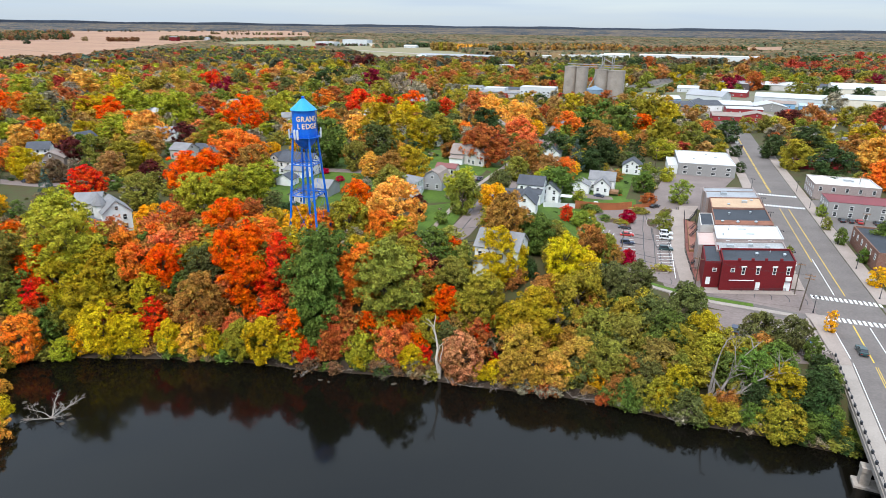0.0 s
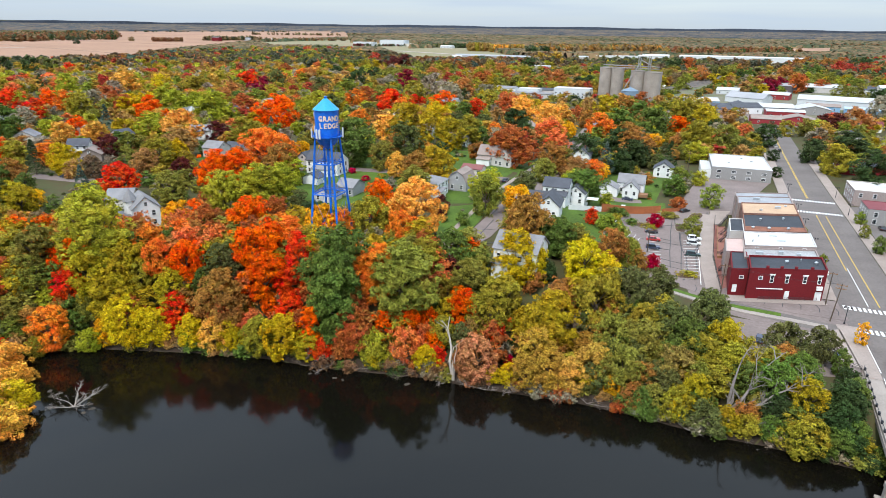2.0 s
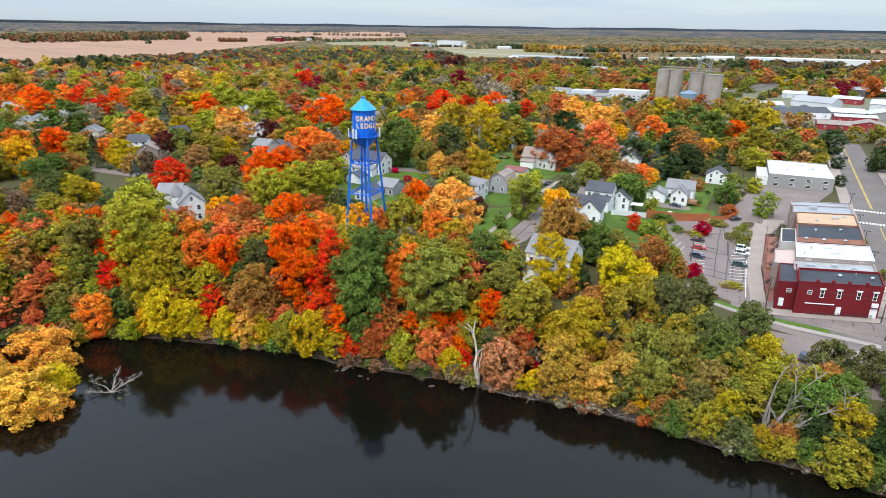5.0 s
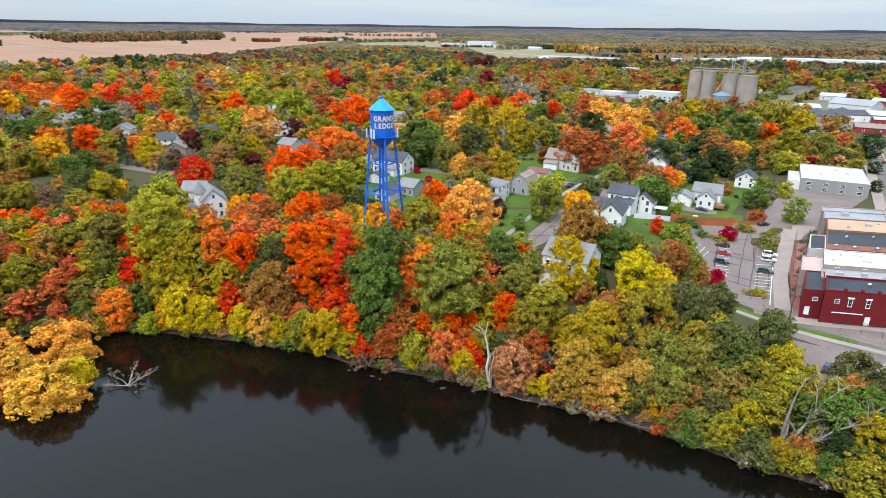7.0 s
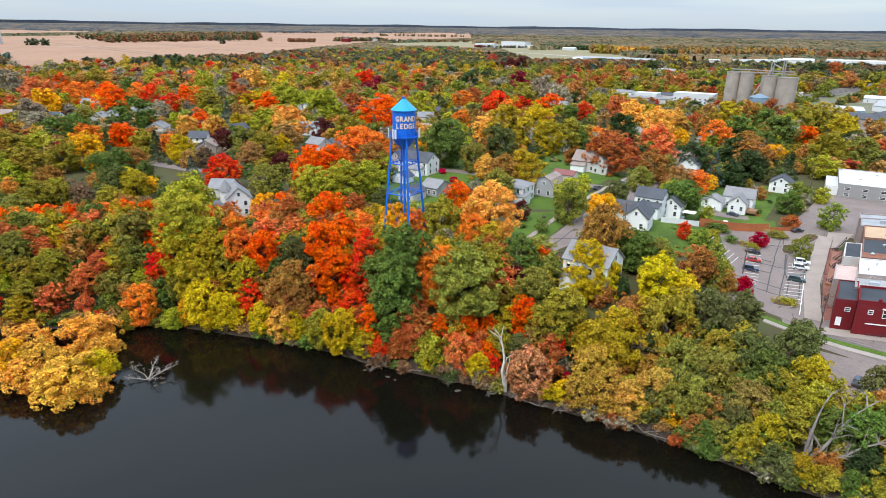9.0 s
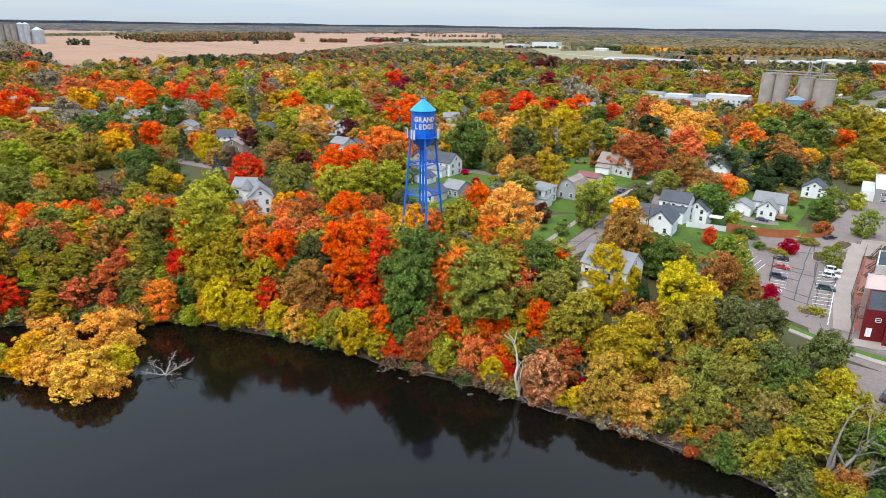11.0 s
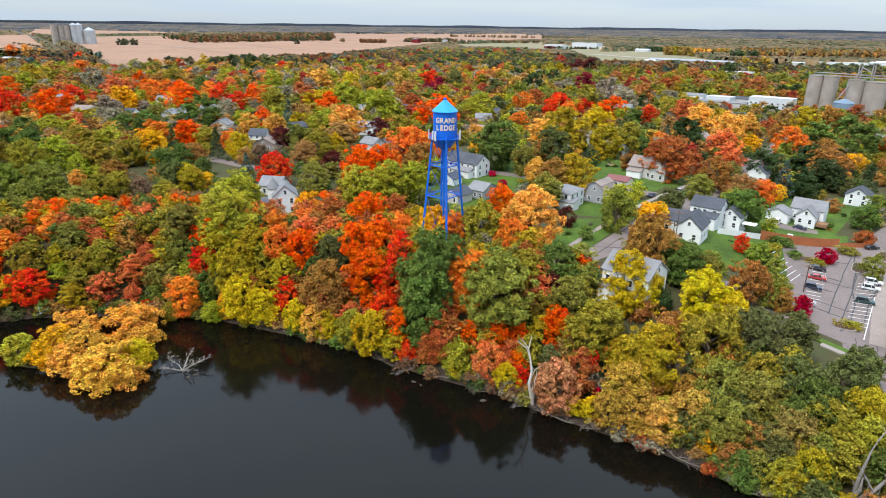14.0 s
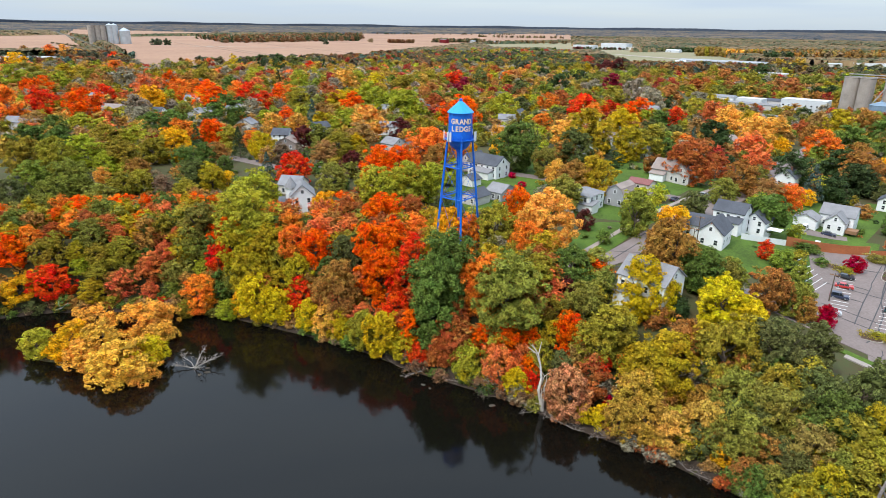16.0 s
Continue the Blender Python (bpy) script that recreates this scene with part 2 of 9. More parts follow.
def height(x, y):
    """The ground: river bed, wooded bank, a plateau that falls to the main street, land that rises far away."""
    top = 6 + 10 * ease(75, 10, x) * ease(900, 300, y) + 4 * ease(300, 900, y)
    shore = np.interp(x, SHORE_X, SHORE_Y)
    s = (y - shore) * 0.95
    wide = np.interp(x, (-60, -25, 15, 42, 70, 80), (16, 16, 44, 30, 14, 10))
    bank = 0.9 * ease(0, 2.5, s) + (top - 0.9) * ease(1.0, wide, s)
    bed = -2.5 * ease(0, -8, s)
    isle = 3.6 * np.exp(-(((x + 108) * 0.94 + (y - 97) * 0.3) / 21) ** 2 - (((y - 97) * 0.94 - (x + 108) * 0.3) / 6.5) ** 2)
    far = np.hypot(x, y)
    z = np.where(s > 0, bank, np.maximum(bed, -2.5 + isle))
    south = -110 - 0.1 * x
    z = np.where(y < south, -2.5 + 14 * ease(south, south - 30, y), z)
    return z + 55 * np.clip((far - 900) / 3900, 0, 2)


def ground_z(x, y):
    return float(height(np.float64(x), np.float64(y)))


def at_street(u, v):
    """Metres along the street grid (across and up the main street) to the world."""
    p = U0 + EU * u + EV * v
    return p.x, p.y


def mesh_object(name, verts, faces, material_, smooth=False):
    me = bpy.data.meshes.new(name)
    me.from_pydata(verts, [], faces)
    me.update()
    if material_:
        me.materials.append(material_)
    if smooth:
        me.polygons.foreach_set("use_smooth", [True] * len(me.polygons))
    return new(name, me)


def axis_steps(fine_lo, fine_hi, step, lo, hi):
    a = list(np.arange(fine_lo, fine_hi + 0.01, step))
    for sign, end in ((1, hi), (-1, lo)):
        p, d = (fine_hi if sign > 0 else fine_lo), step
        while abs(p - end) > 1:
            d *= 1.16
            p = p + sign * d
            if sign * (p - end) > -d:
                p = end
            a.append(p)
    return np.array(sorted(a))


def build_ground():
    xs, ys = axis_steps(-230, 270, 3.0, -4900, 4900), axis_steps(70, 330, 2.5, -700, 4900)
    gx, gy = np.meshgrid(xs, ys)
    z = height(gx, gy)
    verts = np.stack([gx, gy, z], -1).reshape(-1, 3).tolist()
    w = len(xs)
    faces = [(j * w + i, j * w + i + 1, (j + 1) * w + i + 1, (j + 1) * w + i) for j in range(len(ys) - 1) for i in range(w - 1)]
    tagged(mesh_object("ground", verts, faces, GROUND, True), "grassy ground with fallen leaves and soil", "ground", kind="structure")
    v = [(-900, -120, 0), (900, -120, 0), (900, 140, 0), (-900, 140, 0)]
    tagged(mesh_object("water", v, [(0, 1, 2, 3)], WATER), "dark still river water", "river", kind="structure")


def patch(name, corners, material_, lift, label, category, step=4.0):
    """A sheet laid on the ground inside a four-cornered outline (in order round it)."""
    a, b, c, d = [np.array(p, float) for p in corners]
    n = max(1, int(max(np.linalg.norm(b - a), np.linalg.norm(c - d)) / step))
    m = max(1, int(max(np.linalg.norm(d - a), np.linalg.norm(c - b)) / step))
    verts = []
    for j in range(m + 1):
        for i in range(n + 1):
            s, t = i / n, j / m
            p = (a * (1 - s) + b * s) * (1 - t) + (d * (1 - s) + c * s) * t
            verts.append((p[0], p[1], ground_z(*p) + lift))
    faces = [(j * (n + 1) + i, j * (n + 1) + i + 1, (j + 1) * (n + 1) + i + 1, (j + 1) * (n + 1) + i) for j in range(m) for i in range(n)]
    return tagged(mesh_object(name, verts, faces, material_), label, category, kind="structure")


def strip(name, line, half, material_, lift, label, category, parent=None):
    """A ribbon along a line of points, draped on the ground, with a small edge down to it."""
    pts, out = [Vector(p) for p in line], []
    fine = []
    for p, q in zip(pts, pts[1:]):
        k = max(1, int((q - p).length / 4))
        fine += [p.lerp(q, i / k) for i in range(k)]
    fine.append(pts[-1])
    verts, faces = [], []
    for i, p in enumerate(fine):
        d = (fine[min(i + 1, len(fine) - 1)] - fine[max(i - 1, 0)]).normalized()
        side = Vector((d.y, -d.x)) * half
        za, zb = ground_z(*(p - side)) + lift, ground_z(*(p + side)) + lift
        verts += [(*(p - side), za - 0.3), (*(p - side), za), (*(p + side), zb), (*(p + side), zb - 0.3)]
        if i:
            o = 4 * i
            faces += [(o + k - 4, o + k - 3, o + k + 1, o + k) for k in range(3)]
    ob = mesh_object(name, verts, faces, material_)
    if parent:
        ob.parent = parent
        return ob
    return tagged(ob, label, category, kind="structure")


build_ground()


# ---- trees ----
# the tones kept for distant woods are dulled: aerial haze is mixed into them
LEAF_COLOURS = {
    "red": (0.82, 0.078, 0.035), "vermilion": (0.92, 0.15, 0.03), "orange": (0.9, 0.26, 0.055), "gold": (0.86, 0.47, 0.04),
    "yellow": (0.64, 0.47, 0.032), "leaf green": (0.245, 0.275, 0.045), "lime": (0.43, 0.43, 0.045), "olive": (0.27, 0.255, 0.05), "green": (0.14, 0.2, 0.042),
    "dark green": (0.058, 0.09, 0.03), "rust": (0.46, 0.13, 0.045), "tan": (0.47, 0.255, 0.09), "salmon": (0.76, 0.2, 0.08),
    "maroon": (0.12, 0.026, 0.024), "grey-brown": (0.34, 0.285, 0.2), "crimson": (0.48, 0.014, 0.05), "blue-green": (0.1, 0.155, 0.12),
    "yellow-olive": (0.36, 0.29, 0.04), "dull olive": (0.14, 0.15, 0.048), "dull brown": (0.26, 0.18, 0.1),
    "golden olive": (0.45, 0.325, 0.03), "bronze": (0.42, 0.2, 0.055), "amber": (0.88, 0.44, 0.1), "honey": (0.86, 0.45, 0.085), "old gold": (0.52, 0.315, 0.06), "rosy tan": (0.58, 0.27, 0.12), "pale amber": (0.62, 0.36, 0.085), "brick red": (0.46, 0.075, 0.05), "dull orange": (0.5, 0.2, 0.07), "dull gold": (0.5, 0.31, 0.06), "wine": (0.26, 0.02, 0.045), "russet brown": (0.25, 0.135, 0.07), "straw": (0.34, 0.22, 0.07), "far bronze": (0.25, 0.15, 0.06), "far brown": (0.17, 0.12, 0.07), "far rust": (0.25, 0.1, 0.05), "far olive": (0.16, 0.145, 0.06), "far green": (0.085, 0.1, 0.055), "hazy grey": (0.085, 0.08, 0.065), "slate green": (0.09, 0.10, 0.06),
}


def leaf_cards(rng, centres, radii, outward, count, size, squash=1.0):
    """Small leaf sprays round the given clump centres, most of them facing away from the crown's middle."""
    k = len(centres) * count
    d = rng.normal(size=(k, 3))
    d /= np.linalg.norm(d, axis=1, keepdims=True)
    away = np.repeat(outward, count, 0)
    d = d + 0.6 * away + (0, 0, 0.3)
    d /= np.linalg.norm(d, axis=1, keepdims=True)
    rad = np.repeat(radii, count)[:, None] * (1 - 0.45 * rng.random((k, 1)) ** 2)
    pos = np.repeat(centres, count, 0) + d * rad * (1, 1, squash)
    nrm = d + 0.6 * rng.normal(size=(k, 3)) + (0, 0, 0.2)
    nrm /= np.linalg.norm(nrm, axis=1, keepdims=True)
    side = np.cross(nrm, rng.normal(size=(k, 3)))
    side /= np.linalg.norm(side, axis=1, keepdims=True)
    up = np.cross(nrm, side)
    s = size * (0.55 + 0.8 * rng.random((k, 1)))
    w = 0.75 + 0.35 * rng.random((k, 1))
    spray = np.stack([pos + up * s, pos - up * s * 0.65 + side * s * w, pos - up * s * 0.65 - side * s * w], 1)
    return spray.reshape(-1, 3)


def cards_mesh(name, verts, leaves=None):
    me = bpy.data.meshes.new(name)
    n = len(verts) // 3
    me.vertices.add(len(verts))
    me.vertices.foreach_set("co", np.asarray(verts, np.float32).ravel())
    me.loops.add(3 * n)
    me.loops.foreach_set("vertex_index", np.arange(3 * n, dtype=np.int32))
    me.polygons.add(n)
    me.polygons.foreach_set("loop_start", np.arange(0, 3 * n, 3, dtype=np.int32))
    me.update(calc_edges=True)
    me.materials.append(leaves or LEAF)
    return me


ASPECT = {"round": 2.5, "tall": 3.6, "spread": 2.0, "bush": 1.5, "spruce": 3.6}


def crown_points(seed, clumps, count, size, form="round"):
    """Leaf sprays of one tree with a crown of radius 1 (the trunk's foot at the origin, its height by the form)."""
    rng = np.random.default_rng(seed)
    tall = ASPECT[form]
    a = rng.random(clumps) * 2 * np.pi
    h = (np.arange(clumps) + rng.random(clumps)) / clumps
    lobes = 1 + 0.12 * np.sin(2 * a + rng.random() * 6) + 0.12 * np.sin(3 * a + 5 * h + rng.random() * 6) + 0.10 * np.sin(5 * a - 9 * h + rng.random() * 6) + 0.09 * rng.normal(size=clumps)
    if form == "spruce":
        rr = (1 - h) ** 0.85 * (0.75 + 0.25 * rng.random(clumps))
        centres = np.stack([rr * np.cos(a) * 0.8, rr * np.sin(a) * 0.8, tall * (0.06 + 0.9 * h)], 1)
        radii = 0.10 + 0.24 * (1 - h)
        squash = 0.7
    else:
        low, mid = {"round": (0.07, 0.40), "tall": (0.05, 0.36), "spread": (0.10, 0.42), "bush": (0.10, 0.35)}[form]
        up = np.where(h < mid, 1 - 0.6 * (1 - h / mid) ** 2, 1 - ((h - mid) / (1 - mid)) ** 2)
        rr = np.clip(up, 0.03, 1) ** 0.5 * np.clip(lobes, 0.6, 1.28) * (0.53 + 0.34 * rng.random(clumps) ** 0.6)
        lean = 0.12 * rng.normal(size=2)
        centres = np.stack([rr * np.cos(a) + lean[0] * h, rr * np.sin(a) + lean[1] * h, tall * (low + (0.92 - low) * h) + 0.11 * rng.normal(size=clumps)], 1)
        radii = (0.13 + 0.15 * rng.random(clumps)) * math.sqrt(60 / max(clumps, 30)) * 1.12
        squash = 0.92
    out = centres - (0, 0, 0.42 * tall)
    out /= np.linalg.norm(out, axis=1, keepdims=True)
    leaves = leaf_cards(rng, centres, radii, out, count, size, squash)
    if form == "spruce" or clumps < 8:
        return leaves
    # leaves deep inside the crown, which close it
    inner = centres[:: max(1, clumps // 40)] * (0.62, 0.62, 0.94)
    return np.concatenate([leaves, leaf_cards(rng, inner, np.full(len(inner), 0.12), out[:: max(1, clumps // 40)], 4, 0.24 if clumps > 30 else 0.4, 1.0)])


def tube(bm, path, radii, sides=6):
    """A tapered limb along a path of points."""
    rings = []
    for i, p in enumerate(path):
        d = (path[min(i + 1, len(path) - 1)] - path[max(i - 1, 0)]).normalized()
        x = d.orthogonal().normalized()
        y = d.cross(x)
        rings.append([bm.verts.new(p + (x * math.cos(2 * math.pi * k / sides) + y * math.sin(2 * math.pi * k / sides)) * radii[i]) for k in range(sides)])
    for a, b in zip(rings, rings[1:]):
        for k in range(sides):
            bm.faces.new((a[k], a[(k + 1) % sides], b[(k + 1) % sides], b[k]))
    bm.faces.new(rings[-1])
    bm.faces.new(reversed(rings[0]))


def bmesh_data(name, bm, *mats):
    me = bpy.data.meshes.new(name)
    bmesh.ops.recalc_face_normals(bm, faces=bm.faces)
    bm.to_mesh(me)
    bm.free()
    for m in mats:
        me.materials.append(m)
    return me


def trunk_mesh(seed, limbs=6, straight=False):
    """A trunk with limbs, for a tree with a crown of radius 1 and a height of 1."""
    rng = random.Random(seed)
    bm = bmesh.new()
    top = 0.9 if straight else 0.7
    path = [Vector((0.03 * rng.uniform(-1, 1) * i, 0.03 * rng.uniform(-1, 1) * i, top * i / 5 - 0.06)) for i in range(6)]
    tube(bm, path, [0.075, 0.058, 0.048, 0.038, 0.026, 0.012])
    for k in range(0 if straight else limbs):
        a, z = 2 * math.pi * k / limbs + rng.uniform(-0.4, 0.4), rng.uniform(0.22, 0.5)
        base = path[2].lerp(path[4], (z - 0.22) / 0.35)
        tip = Vector((math.cos(a) * rng.uniform(0.5, 0.75), math.sin(a) * rng.uniform(0.5, 0.75), z + rng.uniform(0.2, 0.35)))
        bend = base.lerp(tip, 0.5) + Vector((0, 0, -0.04))
        tube(bm, [base, bend, tip], [0.026, 0.017, 0.006], 5)
    return bmesh_data("trunk", bm, BARK)


NEAR_CROWNS, MID_CROWNS, MID_POINTS, FAR_POINTS, TRUNKS = {}, {}, {}, {}, [trunk_mesh(i) for i in range(4)]
STRAIGHT = trunk_mesh(9, straight=True)
for k_, (form_, how_many) in enumerate((("round", 5), ("tall", 4), ("spread", 3), ("bush", 3), ("spruce", 2))):
    clumps_ = {"round": 150, "tall": 170, "spread": 130, "bush": 70, "spruce": 100}[form_]
    NEAR_CROWNS[form_] = [cards_mesh("crown", crown_points(100 * k_ + i, clumps_, 56, 0.052, form_)) for i in range(how_many)]
    MID_POINTS[form_] = [crown_points(100 * k_ + i + 50, clumps_ // 2 + 10, 34, 0.078, form_) for i in range(how_many)]
    FAR_POINTS[form_] = [crown_points(100 * k_ + i + 70, clumps_ // 4 + 6, 20, 0.115, form_) for i in range(how_many)]
    MID_CROWNS[form_] = [cards_mesh("crown", v_) for v_ in MID_POINTS[form_]]

TREE_RNG = random.Random(5)
KINDS = {"round": "round-crowned", "tall": "tall", "spread": "spreading", "bush": "low", "spruce": "conical evergreen"}


JOINED = []
# past 480 m, except in the west, leaf colours are muted to paint haze
HAZED = {"red": "brick red", "vermilion": "brick red", "orange": "dull orange", "gold": "dull gold", "crimson": "wine", "amber": "dull orange", "yellow": "yellow-olive", "lime": "leaf green"}


def tree(x, y, h, r, colour, form="round", fine=True, where="on the wooded river bank"):
    """One tree: foot, trunk and crown. h and r: its height and the crown's radius in metres. The far ones are joined into woods."""
    if math.hypot(x, y) > 300:
        distant = math.hypot(x, y) > 480
        shapes = (FAR_POINTS if distant else MID_POINTS)[form]
        colour = HAZED[colour] if distant and x > -200 and colour in HAZED else colour
        JOINED.append((x, y, h, 1.14 * r, colour, shapes[(int(x) + int(y)) % len(shapes)]))
        return None
    root = new("bush" if form == "bush" else "tree")
    store = NEAR_CROWNS if fine else MID_CROWNS
    crown = new("crown", TREE_RNG.choice(store[form]))
    trunk = new("trunk", STRAIGHT if form == "spruce" else TREE_RNG.choice(TRUNKS))
    c = LEAF_COLOURS[colour]
    k = TREE_RNG.uniform(0.88, 1.12)
    crown.color = (c[0] * k, c[1] * k * TREE_RNG.uniform(0.9, 1.12), c[2] * k, 1)
    r = max(r, h / (ASPECT[form] * 1.25))
    crown.parent = trunk.parent = root
    crown.scale = (1.14 * r, 1.14 * r * TREE_RNG.uniform(0.9, 1.1), h / ASPECT[form])
    trunk.scale = (r, r, h)
    root.matrix_basis = pose(x, y, ground_z(x, y), 0, 0, TREE_RNG.uniform(0, 360))
    kind_word = KINDS[form]
    return tagged(root, f"{kind_word} {colour} autumn tree {where}" if form not in ("bush", "spruce") else
                  (f"{kind_word} {colour} tree {where}" if form == "spruce" else f"{kind_word} {colour} shrub {where}"),
                  "bush" if form == "bush" else "tree", group=f"trees {where}")


# ---- the single trees: x, y, height, crown radius ----
for spot in ((392.3, 848.9, 24.0, 11.2), (222.0, 316.2, 19.3, 9.0),):
    tree(*spot, "amber", "spread", False, "beside the main street")
for spot in ((585.3, 1092.8, 21.7, 9.5), (568.7, 1094.9, 20.0, 8.7), (573.4, 1084.3, 18.5, 8.1), (531.0, 1088.6, 21.7, 9.5), (514.6, 1090.6, 19.9, 8.7), (519.2, 1080.1, 18.4, 8.0), (226.2, 339.2, 17.1, 7.9),):
    tree(*spot, "bronze", "round", False, "beside the main street")
for spot in ((662.9, 976.5, 16.3, 7.1), (650.6, 978.1, 15.0, 6.5), (654.0, 970.2, 13.8, 6.0),):
    tree(*spot, "bronze", "spread", False, "beside the main street")
for spot in ((515.8, 767.2, 18.6, 8.6),):
    tree(*spot, "crimson", "round", False, "beside the main street")
for spot in ((339.6, 742.2, 17.4, 7.6), (326.4, 743.9, 16.0, 7.0), (330.1, 735.4, 14.8, 6.5),):
    tree(*spot, "crimson", "spread", False, "beside the main street")
for spot in ((408.4, 666.8, 13.5, 5.9), (398.2, 668.1, 12.4, 5.4), (401.1, 661.6, 11.4, 5.0), (430.0, 646.9, 14.5, 6.3), (419.0, 648.3, 13.4, 5.8), (422.1, 641.2, 12.3, 5.4), (629.9, 1096.2, 21.8, 9.5), (613.3, 1098.3, 20.1, 8.8), (617.9, 1087.7, 18.5, 8.1), (182.8, 400.9, 15.8, 7.4), (211.7, 361.6, 18.1, 8.4), (188.0, 295.7, 18.1, 8.4), (151.1, 311.7, 5.9, 2.8), (166.7, 353.1, 6.7, 3.1), (175.8, 272.8, 7.6, 3.6), (185.0, 271.6, 6.9, 3.2),):
    tree(*spot, "dark green", "round", False, "beside the main street")
for spot in ((723.4, 1156.8, 19.2, 8.4), (708.9, 1158.6, 17.6, 7.7), (713.0, 1149.2, 16.3, 7.1),):
    tree(*spot, "dull olive", "round", False, "beside the main street")
for spot in ((123.7, 162.8, 6.0, 2.2), (234.5, 434.4, 11.8, 5.4),):
    tree(*spot, "gold", "round", False, "beside the main street")
for spot in ((93.6, 134.3, 6.0, 1.5),):
    tree(*spot, "gold", "tall", False, "beside the main street")
for spot in ((250.1, 370.4, 19.3, 9.0),):
    tree(*spot, "golden olive", "round", False, "beside the main street")
for spot in ((135.4, 199.5, 6.0, 2.1), (132.2, 182.2, 5.0, 1.7), (462.8, 910.5, 20.2, 8.8), (447.4, 912.5, 18.6, 8.1), (451.7, 902.6, 17.2, 7.5),):
    tree(*spot, "green", "round", False, "beside the main street")
for spot in ((148.5, 191.7, 10.4, 5.7), (362.7, 883.5, 17.7, 7.7), (349.2, 885.2, 16.3, 7.1), (353.0, 876.6, 15.0, 6.6),):
    tree(*spot, "green", "spread", False, "beside the main street")
for spot in ((328.1, 530.4, 19.6, 9.1),):
    tree(*spot, "grey-brown", "round", False, "beside the main street")
for spot in ((148.2, 233.3, 5.0, 2.1), (120.1, 224.1, 4.0, 1.2), (111.2, 186.6, 4.0, 1.2), (228.6, 374.2, 9.4, 4.4),):
    tree(*spot, "leaf green", "round", False, "beside the main street")
for spot in ((118.8, 214.8, 4.0, 1.2),):
    tree(*spot, "leaf green", "tall", False, "beside the main street")
for spot in ((264.6, 471.1, 12.7, 5.9), (247.4, 380.1, 8.0, 3.7),):
    tree(*spot, "maroon", "round", False, "beside the main street")
for spot in ((253.2, 470.4, 12.7, 5.9),):
    tree(*spot, "maroon", "spread", False, "beside the main street")
for spot in ((140.1, 216.0, 5.0, 1.7), (378.9, 662.1, 18.5, 8.1), (364.8, 663.9, 17.0, 7.4), (368.8, 654.9, 15.7, 6.9), (438.8, 832.5, 17.6, 7.7), (425.4, 834.2, 16.2, 7.1), (429.2, 825.6, 15.0, 6.5), (580.7, 908.8, 20.2, 8.8), (565.4, 910.7, 18.5, 8.1), (569.7, 900.9, 17.1, 7.5), (255.5, 427.5, 10.6, 4.9),):
    tree(*spot, "olive", "round", False, "beside the main street")
for spot in ((553.4, 829.5, 18.5, 8.1), (539.4, 831.2, 17.0, 7.4), (543.3, 822.2, 15.7, 6.9), (225.6, 439.8, 12.8, 5.9), (333.7, 500.8, 14.4, 6.7),):
    tree(*spot, "olive", "spread", False, "beside the main street")
for spot in ((266.1, 451.3, 20.5, 9.5), (200.7, 278.9, 14.9, 6.9),):
    tree(*spot, "orange", "spread", False, "beside the main street")
for spot in ((518.1, 966.8, 23.3, 10.8), (537.6, 939.4, 22.7, 10.5), (769.6, 1198.8, 24.0, 11.2),):
    tree(*spot, "red", "round", False, "beside the main street")
for spot in ((544.0, 913.7, 16.6, 7.7), (318.7, 458.4, 17.0, 7.9),):
    tree(*spot, "red", "spread", False, "beside the main street")
for spot in ((387.9, 746.3, 15.1, 7.0), (560.9, 944.5, 14.7, 6.4), (549.7, 945.9, 13.5, 5.9), (552.9, 938.7, 12.5, 5.5),):
    tree(*spot, "rust", "round", False, "beside the main street")
for spot in ((353.9, 731.4, 22.3, 10.3),):
    tree(*spot, "rust", "spread", False, "beside the main street")
for spot in ((509.7, 919.6, 22.2, 10.3), (507.7, 822.1, 21.6, 10.0), (299.4, 455.0, 7.5, 3.4),):
    tree(*spot, "vermilion", "round", False, "beside the main street")
for spot in ((213.0, 440.4, 11.0, 5.1),):
    tree(*spot, "yellow", "round", False, "beside the main street")
for spot in ((307.9, 480.8, 14.9, 6.9),):
    tree(*spot, "yellow-olive", "spread", False, "beside the main street")
for spot in ((18.1, 146.3, 5.0, 1.9), (50.6, 170.8, 4.0, 1.9),):
    tree(*spot, "bronze", "bush", False, "between the town houses")
for spot in ((17.8, 172.0, 12.0, 6.4),):
    tree(*spot, "bronze", "spread", False, "between the town houses")
for spot in ((-49.3, 253.6, 2.2, 1.7), (-41.4, 240.2, 2.2, 1.6), (-44.3, 228.1, 2.0, 1.4),):
    tree(*spot, "crimson", "bush", False, "between the town houses")
for spot in ((68.9, 221.4, 5.0, 2.5), (54.7, 171.2, 5.0, 2.6),):
    tree(*spot, "crimson", "spread", False, "between the town houses")
for spot in ((20.2, 150.8, 5.0, 1.7),):
    tree(*spot, "dark green", "bush", False, "between the town houses")
for spot in ((16.0, 204.3, 8.7, 4.8),):
    tree(*spot, "gold", "spread", False, "between the town houses")
for spot in ((-0.4, 185.9, 4.0, 1.6), (59.3, 218.8, 2.5, 2.1), (57.3, 229.9, 3.0, 4.0), (-49.5, 266.8, 3.0, 2.1), (49.7, 202.1, 3.5, 2.1),):
    tree(*spot, "green", "bush", False, "between the town houses")
for spot in ((25.3, 164.9, 11.0, 4.5), (89.1, 268.8, 9.0, 4.4),):
    tree(*spot, "green", "round", False, "between the town houses")
for spot in ((43.2, 236.3, 13.2, 7.2),):
    tree(*spot, "green", "spread", False, "between the town houses")
